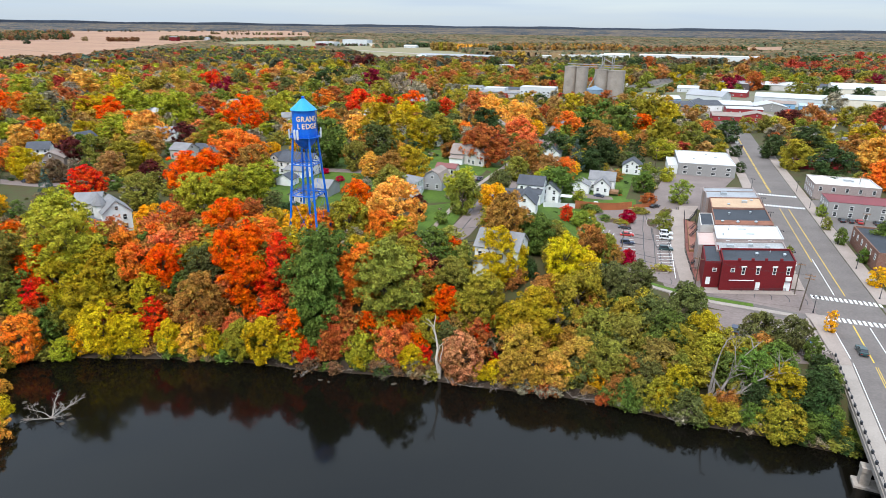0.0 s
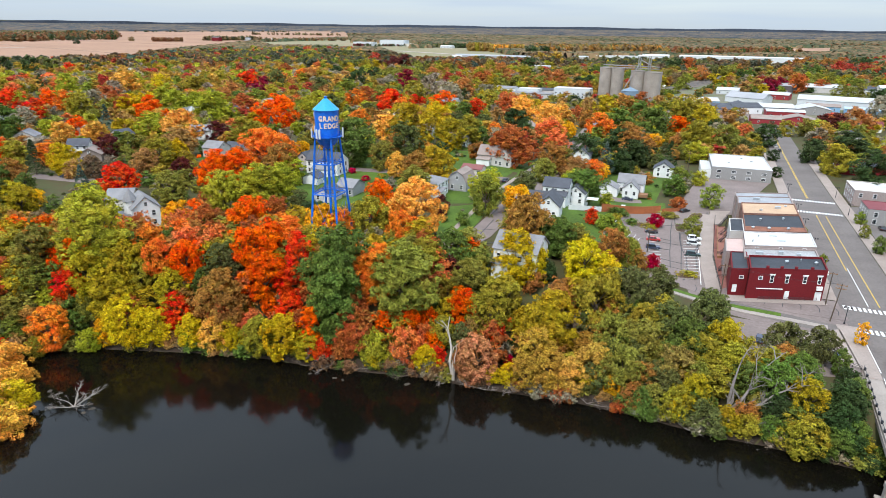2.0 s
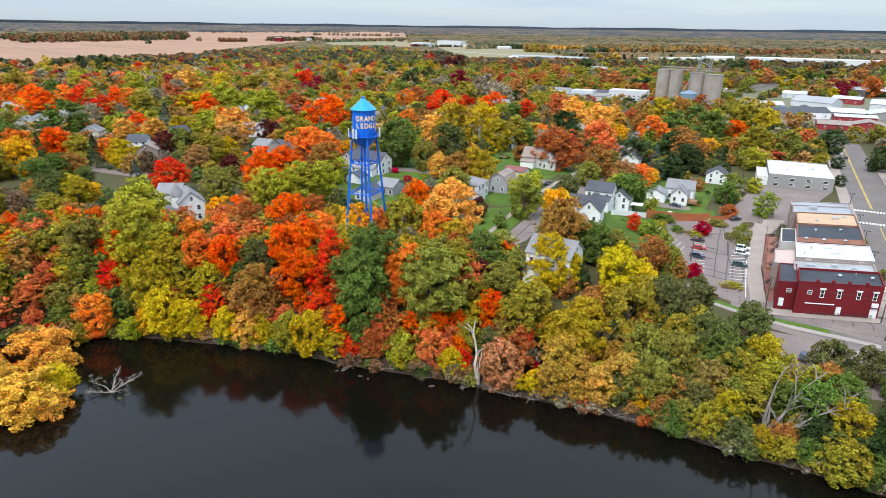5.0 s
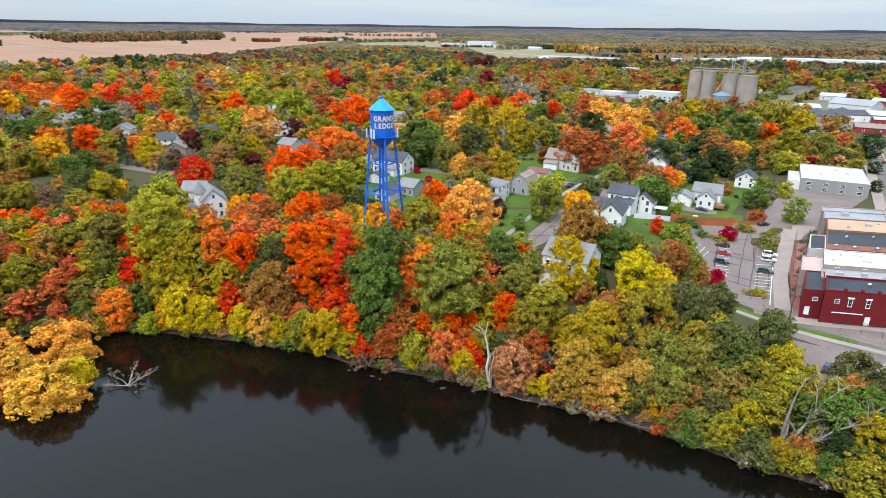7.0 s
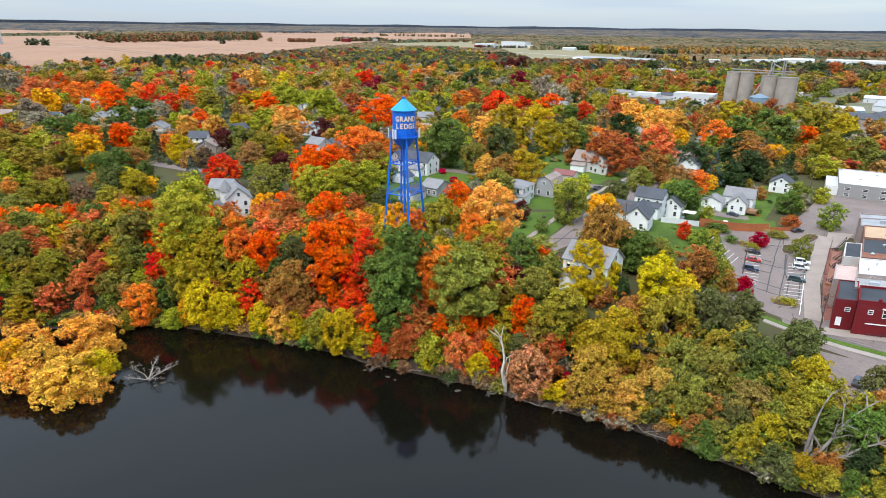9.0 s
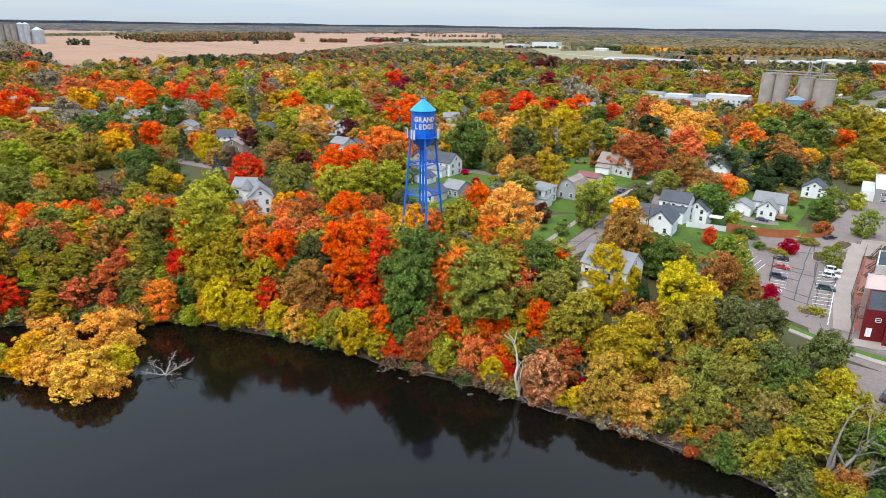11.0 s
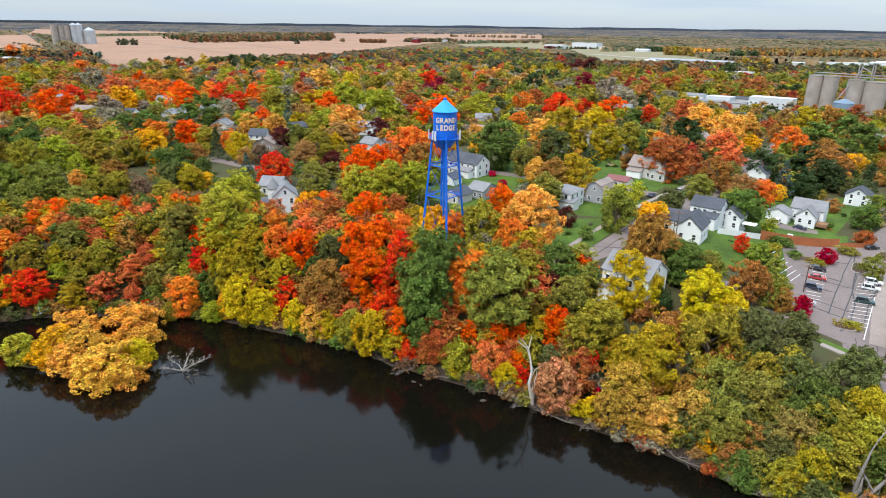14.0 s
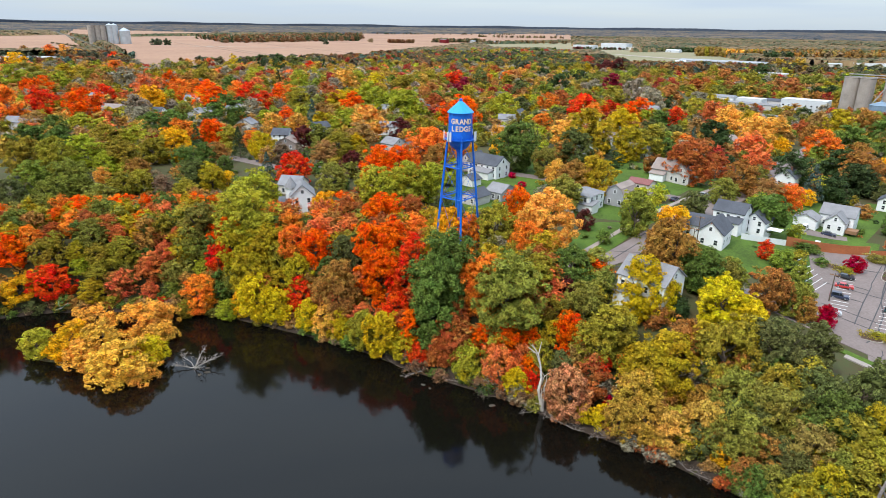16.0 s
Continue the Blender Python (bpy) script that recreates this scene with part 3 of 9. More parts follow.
for spot in ((51.6, 199.1, 4.0, 2.6),):
    tree(*spot, "leaf green", "bush", False, "between the town houses")
for spot in ((6.4, 197.4, 14.0, 4.1), (32.6, 170.1, 9.0, 3.8), (97.7, 250.2, 10.0, 3.8),):
    tree(*spot, "leaf green", "round", False, "between the town houses")
for spot in ((47.0, 203.4, 5.7, 3.1),):
    tree(*spot, "leaf green", "spread", False, "between the town houses")
for spot in ((-8.3, 196.5, 7.0, 2.5),):
    tree(*spot, "maroon", "round", False, "between the town houses")
for spot in ((77.8, 234.7, 2.5, 3.3), (51.7, 184.9, 4.0, 2.4),):
    tree(*spot, "olive", "bush", False, "between the town houses")
for spot in ((79.2, 212.3, 8.0, 2.8),):
    tree(*spot, "olive", "round", False, "between the town houses")
for spot in ((-24.7, 156.9, 8.0, 1.6),):
    tree(*spot, "olive", "tall", False, "between the town houses")
for spot in ((43.0, 207.7, 6.0, 2.3),):
    tree(*spot, "red", "round", False, "between the town houses")
for spot in ((84.5, 247.1, 5.1, 2.8),):
    tree(*spot, "rust", "spread", False, "between the town houses")
for spot in ((65.8, 218.2, 1.6, 2.7), (66.8, 172.5, 1.6, 2.2), (52.4, 214.0, 4.0, 2.4),):
    tree(*spot, "yellow-olive", "bush", False, "between the town houses")
for spot in ((-201.6, 294.5, 13.1, 6.1), (-297.5, 523.6, 23.4, 10.8), (-146.3, 304.7, 19.2, 8.9), (-205.2, 782.3, 17.9, 8.3), (41.7, 827.2, 13.7, 6.3), (-46.1, 333.0, 16.0, 7.4), (60.3, 457.2, 17.8, 8.3), (295.0, 878.2, 20.7, 9.7), (-1063.4, 813.6, 20.9, 9.8),):
    tree(*spot, "amber", "round", False, "in the leafy town blocks")
for spot in ((-22.9, 291.3, 8.0, 3.7), (-30.0, 247.8, 10.5, 4.8),):
    tree(*spot, "amber", "round", True, "in the leafy town blocks")
for spot in ((-185.3, 295.5, 13.7, 6.3), (-86.5, 343.0, 8.1, 3.8), (32.6, 433.3, 18.8, 8.7), (48.7, 414.7, 20.4, 9.4), (-1017.1, 804.1, 16.0, 7.4),):
    tree(*spot, "amber", "spread", False, "in the leafy town blocks")
for spot in ((-205.2, 337.4, 16.2, 4.3), (-110.9, 336.8, 11.5, 3.1), (14.8, 372.3, 10.5, 2.8), (65.4, 304.2, 16.8, 4.5),):
    tree(*spot, "blue-green", "spruce", False, "in the leafy town blocks")
for spot in ((-140.0, 211.3, 10.6, 2.8),):
    tree(*spot, "blue-green", "spruce", True, "in the leafy town blocks")
for spot in ((-450.2, 480.1, 15.0, 6.8), (-460.3, 481.4, 13.8, 6.2), (-457.5, 474.8, 12.8, 5.8), (79.4, 459.2, 13.3, 6.2), (91.5, 345.0, 18.6, 8.6), (-1148.7, 794.6, 16.6, 7.7),):
    tree(*spot, "bronze", "round", False, "in the leafy town blocks")
for spot in ((-174.0, 222.2, 9.7, 4.5), (-37.0, 288.9, 11.5, 5.4), (-20.6, 234.8, 13.9, 6.4), (37.0, 280.7, 14.0, 6.6),):
    tree(*spot, "bronze", "round", True, "in the leafy town blocks")
for spot in ((-118.7, 296.2, 9.9, 4.6), (120.3, 529.5, 18.1, 8.4), (95.2, 392.3, 15.1, 7.0), (217.3, 949.6, 16.5, 7.4), (206.2, 951.0, 15.1, 6.8), (209.3, 943.8, 14.0, 6.3),):
    tree(*spot, "bronze", "spread", False, "in the leafy town blocks")
for spot in ((-75.1, 230.3, 15.3, 7.1), (1.8, 288.9, 8.3, 3.8),):
    tree(*spot, "bronze", "spread", True, "in the leafy town blocks")
for spot in ((-186.3, 540.4, 19.6, 9.1), (-79.7, 679.0, 20.6, 9.5),):
    tree(*spot, "crimson", "round", False, "in the leafy town blocks")
for spot in ((-513.9, 836.1, 13.1, 6.1), (-122.7, 743.0, 19.7, 9.2), (73.1, 979.0, 22.6, 10.5), (124.3, 741.8, 15.7, 7.0), (113.6, 743.2, 14.4, 6.4), (116.6, 736.3, 13.3, 6.0), (61.8, 335.4, 16.5, 7.6), (299.1, 993.0, 22.4, 10.1), (283.8, 994.9, 20.6, 9.3), (288.1, 985.2, 19.0, 8.5),):
    tree(*spot, "dark green", "round", False, "in the leafy town blocks")
for spot in ((-556.4, 616.5, 16.4, 7.4), (-567.5, 617.9, 15.0, 6.8), (-564.4, 610.8, 13.9, 6.2), (-178.9, 794.5, 18.1, 8.4), (-128.4, 662.6, 21.8, 10.1), (25.7, 377.1, 15.8, 7.2), (82.4, 354.8, 17.1, 7.9), (85.8, 328.1, 15.2, 7.0), (73.8, 308.0, 12.7, 5.9),):
    tree(*spot, "dark green", "spread", False, "in the leafy town blocks")
for spot in ((-478.6, 760.7, 21.1, 5.5), (-375.5, 526.0, 19.2, 5.1), (-208.8, 244.0, 12.5, 3.3), (99.0, 313.9, 16.9, 4.5),):
    tree(*spot, "dark green", "spruce", False, "in the leafy town blocks")
for spot in ((-175.3, 236.0, 14.9, 3.9),):
    tree(*spot, "dark green", "spruce", True, "in the leafy town blocks")
for spot in ((-550.9, 717.2, 25.9, 7.7), (-514.7, 709.5, 27.9, 8.3),):
    tree(*spot, "dark green", "tall", False, "in the leafy town blocks")
for spot in ((-149.6, 234.1, 9.4, 4.4),):
    tree(*spot, "dull brown", "round", True, "in the leafy town blocks")
for spot in ((252.8, 817.1, 16.7, 7.5), (241.5, 818.5, 15.3, 6.9), (244.7, 811.2, 14.2, 6.3),):
    tree(*spot, "dull brown", "spread", False, "in the leafy town blocks")
for spot in ((-256.6, 302.1, 10.2, 4.7), (-142.0, 568.8, 17.9, 8.3), (-70.9, 419.1, 11.3, 5.3), (155.0, 363.7, 10.8, 5.1), (313.7, 892.7, 19.4, 9.0),):
    tree(*spot, "dull olive", "round", False, "in the leafy town blocks")
for spot in ((-31.2, 288.3, 16.8, 7.8),):
    tree(*spot, "dull olive", "round", True, "in the leafy town blocks")
for spot in ((-207.7, 646.0, 20.5, 9.5), (-104.5, 447.8, 14.1, 6.6), (4.9, 369.7, 11.2, 5.2),):
    tree(*spot, "dull olive", "spread", False, "in the leafy town blocks")
for spot in ((-153.9, 184.9, 11.0, 5.1), (22.3, 232.3, 8.5, 3.9),):
    tree(*spot, "dull olive", "spread", True, "in the leafy town blocks")
for spot in ((-332.2, 375.4, 11.8, 5.4), (-70.6, 298.8, 8.4, 3.9), (130.6, 1137.2, 23.9, 11.0), (61.3, 409.6, 11.2, 5.2), (62.7, 297.1, 7.1, 3.2), (-805.4, 553.9, 23.3, 10.8),):
    tree(*spot, "gold", "round", False, "in the leafy town blocks")
for spot in ((-196.7, 217.6, 15.6, 7.2), (-144.2, 191.7, 6.0, 2.9),):
    tree(*spot, "gold", "round", True, "in the leafy town blocks")
for spot in ((-332.7, 331.4, 19.6, 9.1), (104.3, 1145.9, 22.0, 10.1), (103.1, 368.6, 12.0, 5.5),):
    tree(*spot, "gold", "spread", False, "in the leafy town blocks")
for spot in ((-77.3, 274.6, 9.0, 4.1),):
    tree(*spot, "gold", "spread", True, "in the leafy town blocks")
for spot in ((45.1, 483.2, 14.2, 6.6), (-30.5, 319.2, 23.1, 10.7), (-11.3, 314.1, 16.1, 7.5), (103.5, 502.9, 19.3, 9.0), (-594.4, 463.2, 20.0, 9.3),):
    tree(*spot, "golden olive", "round", False, "in the leafy town blocks")
for spot in ((-148.0, 187.9, 9.7, 4.5),):
    tree(*spot, "golden olive", "round", True, "in the leafy town blocks")
for spot in ((-182.7, 317.1, 12.3, 5.8), (166.0, 463.6, 18.9, 8.7),):
    tree(*spot, "golden olive", "spread", False, "in the leafy town blocks")
for spot in ((-11.2, 235.3, 14.8, 6.8),):
    tree(*spot, "golden olive", "spread", True, "in the leafy town blocks")
for spot in ((-233.7, 292.8, 21.6, 10.0), (-245.2, 256.4, 15.9, 7.4), (-266.2, 287.4, 12.0, 5.5), (-168.5, 287.7, 10.0, 4.6), (-183.1, 474.7, 12.3, 5.8), (-7.9, 435.1, 11.4, 5.3), (4.0, 330.1, 10.1, 4.7), (96.4, 426.9, 20.5, 9.4), (203.2, 815.2, 18.8, 8.4), (190.5, 816.8, 17.2, 7.7), (194.1, 808.6, 15.9, 7.1), (-293.2, 231.5, 12.9, 6.0),):
    tree(*spot, "green", "round", False, "in the leafy town blocks")
for spot in ((-175.1, 204.0, 11.1, 5.2), (-160.3, 209.2, 7.6, 3.6),):
    tree(*spot, "green", "round", True, "in the leafy town blocks")
for spot in ((-378.3, 460.5, 16.2, 7.6), (179.4, 938.1, 16.4, 7.4), (168.2, 939.5, 15.1, 6.8), (171.4, 932.4, 13.9, 6.2), (122.2, 480.0, 18.1, 8.4), (116.3, 413.6, 22.0, 10.1),):
    tree(*spot, "green", "spread", False, "in the leafy town blocks")
for spot in ((-174.9, 211.8, 10.4, 4.8), (-54.4, 268.1, 20.6, 9.5),):
    tree(*spot, "green", "spread", True, "in the leafy town blocks")
for spot in ((-530.6, 707.2, 13.1, 6.1), (-260.4, 413.2, 16.9, 7.8), (-321.5, 338.3, 9.1, 4.3), (-263.0, 350.8, 13.2, 6.1), (-318.6, 306.1, 16.0, 7.5), (-296.6, 506.4, 15.9, 7.4), (-326.1, 312.1, 12.8, 6.0),):
    tree(*spot, "grey-brown", "round", False, "in the leafy town blocks")
for spot in ((-285.1, 280.2, 13.2, 6.2), (-39.8, 559.9, 23.6, 10.9), (-21.2, 508.8, 19.4, 9.0), (-469.2, 428.6, 22.3, 10.3), (-298.0, 285.1, 11.8, 5.4),):
    tree(*spot, "grey-brown", "spread", False, "in the leafy town blocks")
for spot in ((-481.8, 626.9, 15.2, 6.9), (-492.1, 628.2, 14.1, 6.3), (-489.2, 621.5, 13.0, 5.9), (-355.0, 533.4, 19.5, 9.0), (-348.1, 361.3, 13.2, 6.1), (-185.5, 284.2, 8.0, 3.7), (-205.6, 410.2, 22.7, 10.6), (-165.7, 312.0, 16.9, 7.8), (-103.7, 406.9, 19.8, 9.2), (-112.9, 544.8, 18.1, 8.4), (67.6, 711.6, 16.6, 7.7), (134.5, 561.8, 12.8, 5.9), (122.2, 339.7, 12.9, 6.0), (217.1, 819.3, 18.3, 8.5), (-565.9, 389.5, 23.5, 10.9), (-543.2, 419.1, 17.0, 7.9), (-291.7, 245.0, 12.7, 5.9),):
    tree(*spot, "lime", "round", False, "in the leafy town blocks")
for spot in ((99.3, 292.8, 8.5, 3.9),):
    tree(*spot, "leaf green", "round", False, "in the leafy town blocks")
for spot in ((-71.0, 197.2, 15.6, 7.2), (-66.0, 206.4, 13.8, 6.4), (-69.2, 231.9, 11.8, 5.4), (-92.4, 143.8, 16.7, 7.7), (-88.6, 127.2, 5.8, 2.8),):
    tree(*spot, "lime", "round", True, "in the leafy town blocks")
for spot in ((-232.8, 326.1, 9.2, 4.3), (-191.9, 424.8, 16.1, 7.2), (-202.9, 426.2, 14.9, 6.7), (-199.8, 419.2, 13.8, 6.2), (-159.6, 376.6, 21.5, 10.0), (-173.3, 490.4, 13.7, 6.3), (237.0, 753.3, 19.4, 9.0),):
    tree(*spot, "lime", "spread", False, "in the leafy town blocks")
for spot in ((-108.2, 163.3, 15.0, 7.0), (-80.4, 194.8, 13.3, 6.2), (5.8, 217.8, 10.4, 4.8),):
    tree(*spot, "lime", "spread", True, "in the leafy town blocks")
for spot in ((-166.1, 272.1, 12.0, 5.5), (-132.0, 314.7, 12.5, 5.9), (-115.5, 963.7, 24.0, 10.8), (-131.8, 965.8, 22.1, 9.9), (-127.2, 955.3, 20.4, 9.2),):
    tree(*spot, "maroon", "round", False, "in the leafy town blocks")
for spot in ((-111.6, 229.0, 10.0, 4.6),):
    tree(*spot, "maroon", "round", True, "in the leafy town blocks")
for spot in ((-526.7, 646.0, 13.6, 6.3),):
    tree(*spot, "maroon", "spread", False, "in the leafy town blocks")
for spot in ((-602.1, 633.3, 17.8, 8.0), (-614.2, 634.8, 16.4, 7.4), (-610.8, 627.1, 15.1, 6.8), (-243.7, 400.0, 11.9, 5.5), (-278.1, 305.5, 13.4, 6.2), (-155.5, 273.4, 12.5, 5.9), (118.3, 353.3, 10.8, 4.9), (147.8, 371.6, 17.9, 8.3), (236.5, 826.8, 18.8, 8.5), (223.7, 828.4, 17.4, 7.8), (227.3, 820.2, 16.0, 7.2), (362.5, 950.6, 15.9, 7.1), (351.8, 951.9, 14.6, 6.6), (354.8, 945.0, 13.4, 6.1), (-570.2, 420.0, 15.3, 6.9), (-580.6, 421.3, 14.1, 6.3), (-577.7, 414.6, 13.0, 5.9),):
    tree(*spot, "olive", "round", False, "in the leafy town blocks")
for spot in ((-100.6, 198.4, 12.0, 5.5), (-37.6, 262.1, 12.8, 6.0), (-18.9, 213.7, 12.8, 5.9), (31.1, 254.9, 10.8, 5.1), (42.6, 289.1, 12.1, 5.6),):
    tree(*spot, "olive", "round", True, "in the leafy town blocks")
for spot in ((-70.6, 526.2, 16.0, 7.1), (-81.5, 527.5, 14.7, 6.6), (-78.4, 520.6, 13.6, 6.1), (-95.4, 767.9, 19.3, 8.6), (-108.5, 769.6, 17.7, 7.9), (-104.8, 761.2, 16.4, 7.4), (-76.5, 780.5, 15.6, 7.0), (-87.1, 781.8, 14.3, 6.4), (-84.1, 775.0, 13.2, 6.0), (127.0, 856.0, 20.2, 9.1), (113.3, 857.7, 18.5, 8.3), (117.2, 848.9, 17.1, 7.7), (-658.7, 465.1, 20.8, 9.7),):
    tree(*spot, "olive", "spread", False, "in the leafy town blocks")
for spot in ((-362.6, 388.3, 18.8, 8.7), (-381.2, 419.6, 16.1, 7.5), (-352.0, 442.6, 14.6, 6.8), (-291.6, 428.9, 14.8, 6.9), (-232.5, 304.7, 8.7, 4.0), (-181.7, 253.1, 11.4, 5.3), (-192.5, 486.1, 17.9, 8.3), (-214.6, 689.2, 16.0, 7.5), (-195.3, 735.6, 18.0, 8.2), (-207.6, 737.1, 16.6, 7.5), (-204.1, 729.3, 15.3, 6.9), (-91.1, 470.5, 15.7, 7.2), (-52.9, 446.8, 12.9, 6.0), (-12.2, 573.0, 19.4, 9.0), (30.9, 867.6, 22.0, 10.2), (80.0, 769.3, 19.3, 9.0), (11.7, 351.4, 9.2, 4.3), (-69.8, 376.2, 12.7, 5.9), (87.8, 748.6, 21.6, 10.0), (80.4, 408.0, 18.1, 8.4),):
    tree(*spot, "orange", "round", False, "in the leafy town blocks")
for spot in ((-364.1, 252.0, 23.9, 11.0), (-633.6, 552.6, 19.8, 9.2), (-1080.8, 794.0, 20.8, 9.7),):
    tree(*spot, "orange", "round", False, "in the leafy town blocks")
for spot in ((-84.8, 249.2, 19.2, 8.9), (53.4, 276.1, 11.5, 5.3),):
    tree(*spot, "orange", "round", True, "in the leafy town blocks")
for spot in ((-223.5, 250.5, 13.6, 6.2), (-59.9, 819.8, 16.5, 7.6),):
    tree(*spot, "orange", "spread", False, "in the leafy town blocks")
for spot in ((-81.3, 265.9, 14.0, 6.4),):
    tree(*spot, "orange", "spread", True, "in the leafy town blocks")
for spot in ((-515.4, 779.9, 15.9, 7.4), (-315.0, 408.2, 17.2, 7.9), (-279.7, 380.6, 14.2, 6.6), (-239.0, 406.2, 8.3, 3.9), (-64.8, 441.2, 11.0, 5.1), (-44.9, 472.2, 12.5, 5.9), (0.3, 445.1, 13.3, 6.2), (-393.3, 308.1, 10.8, 4.9), (-876.7, 755.7, 16.7, 7.7),):
    tree(*spot, "red", "round", False, "in the leafy town blocks")
for spot in ((-121.3, 204.2, 13.0, 6.0),):
    tree(*spot, "red", "round", True, "in the leafy town blocks")
for spot in ((-232.4, 634.7, 20.4, 9.4), (-63.1, 463.2, 17.1, 7.9), (-24.0, 734.3, 16.2, 7.2), (-35.0, 735.7, 15.0, 6.7), (-31.9, 728.6, 13.8, 6.2), (-384.1, 288.1, 19.6, 9.1), (-399.7, 349.3, 15.6, 7.2),):
    tree(*spot, "red", "spread", False, "in the leafy town blocks")
for spot in ((-350.4, 314.9, 10.5, 4.8),):
    tree(*spot, "russet brown", "round", False, "in the leafy town blocks")
for spot in ((-271.7, 452.5, 16.4, 7.6), (-228.7, 401.0, 15.3, 7.1), (-150.8, 402.7, 17.5, 8.2), (-255.3, 831.5, 17.5, 8.2), (-86.1, 492.8, 16.4, 7.6), (12.9, 312.6, 9.5, 4.4), (28.1, 302.1, 12.1, 5.6), (145.3, 573.0, 15.1, 7.0), (-298.4, 246.0, 5.7, 2.6),):
    tree(*spot, "rust", "round", False, "in the leafy town blocks")
for spot in ((18.8, 278.5, 18.5, 8.6),):
    tree(*spot, "rust", "round", True, "in the leafy town blocks")
for spot in ((9.2, 772.0, 15.0, 6.8), (-1.0, 773.3, 13.9, 6.2), (1.9, 766.7, 12.8, 5.8), (77.9, 496.6, 11.5, 5.4), (315.8, 1003.3, 23.7, 11.0),):
    tree(*spot, "rust", "spread", False, "in the leafy town blocks")
for spot in ((-377.4, 368.7, 23.5, 10.9), (-376.1, 495.0, 13.9, 6.4), (41.5, 354.1, 17.5, 8.2), (46.0, 339.5, 13.4, 6.2), (174.5, 415.6, 12.2, 5.6), (-442.4, 373.6, 14.8, 6.8),):
    tree(*spot, "salmon", "round", False, "in the leafy town blocks")
for spot in ((22.5, 454.5, 18.0, 8.4),):
    tree(*spot, "salmon", "spread", False, "in the leafy town blocks")
for spot in ((-134.0, 276.0, 15.6, 7.2), (-323.7, 241.6, 12.3, 5.8),):
    tree(*spot, "tan", "round", False, "in the leafy town blocks")
for spot in ((-132.4, 240.3, 11.1, 5.2), (45.8, 270.9, 11.9, 5.5),):
    tree(*spot, "tan", "round", True, "in the leafy town blocks")
for spot in ((90.7, 517.5, 15.0, 6.9),):
    tree(*spot, "tan", "spread", False, "in the leafy town blocks")
for spot in ((-308.2, 360.6, 22.4, 10.3), (-309.0, 436.6, 14.1, 6.6), (-207.7, 314.6, 13.1, 6.1), (-201.8, 381.1, 17.9, 8.3), (-165.4, 563.7, 10.2, 4.7), (-156.1, 580.0, 12.2, 5.6), (-115.1, 356.4, 22.3, 10.3), (-107.4, 350.9, 11.3, 5.3), (-168.5, 1028.0, 23.0, 10.7), (-25.5, 451.1, 17.4, 8.0), (-505.9, 376.2, 16.6, 7.7), (-331.1, 280.0, 22.2, 10.3),):
    tree(*spot, "vermilion", "round", False, "in the leafy town blocks")
for spot in ((-85.7, 223.4, 15.0, 7.0),):
    tree(*spot, "vermilion", "round", True, "in the leafy town blocks")
for spot in ((-210.7, 257.5, 13.7, 6.3), (132.1, 418.9, 15.8, 7.4), (-494.5, 355.5, 15.9, 7.4),):
    tree(*spot, "vermilion", "spread", False, "in the leafy town blocks")
for spot in ((-95.3, 221.2, 14.0, 6.6),):
    tree(*spot, "vermilion", "spread", True, "in the leafy town blocks")
for spot in ((-424.4, 436.5, 21.5, 6.3),):
    tree(*spot, "vermilion", "tall", False, "in the leafy town blocks")
for spot in ((-298.3, 586.8, 16.8, 7.8), (-164.6, 500.1, 16.0, 7.5), (-52.9, 525.1, 19.3, 9.0), (11.3, 507.3, 14.1, 6.6), (-22.5, 368.4, 19.5, 9.1), (-13.2, 305.3, 6.3, 2.9),):
    tree(*spot, "yellow", "round", False, "in the leafy town blocks")
for spot in ((-128.0, 258.9, 11.8, 5.5),):
    tree(*spot, "yellow", "round", True, "in the leafy town blocks")
for spot in ((-218.3, 406.1, 16.9, 7.6), (-229.7, 407.6, 15.6, 7.0), (-226.5, 400.2, 14.3, 6.4), (57.9, 834.2, 21.1, 9.8), (161.6, 485.3, 22.5, 10.5),):
    tree(*spot, "yellow", "spread", False, "in the leafy town blocks")
for spot in ((-162.5, 238.0, 12.4, 5.8),):
    tree(*spot, "yellow", "spread", True, "in the leafy town blocks")
for spot in ((-637.7, 762.1, 22.2, 6.6),):
    tree(*spot, "yellow", "tall", False, "in the leafy town blocks")
for spot in ((-259.3, 396.7, 18.1, 8.4), (-198.4, 255.1, 11.6, 5.4), (-261.1, 588.9, 16.7, 7.5), (-272.4, 590.3, 15.3, 6.9), (-269.2, 583.1, 14.1, 6.3), (-110.6, 298.0, 17.0, 7.9), (-45.4, 896.1, 17.7, 7.9), (-57.3, 897.6, 16.2, 7.2), (-54.0, 890.0, 15.0, 6.8), (16.4, 922.6, 21.6, 10.0), (-3.4, 324.4, 16.5, 7.6),):
    tree(*spot, "yellow-olive", "round", False, "in the leafy town blocks")
for spot in ((-131.3, 250.9, 14.3, 6.7),):
    tree(*spot, "yellow-olive", "round", True, "in the leafy town blocks")
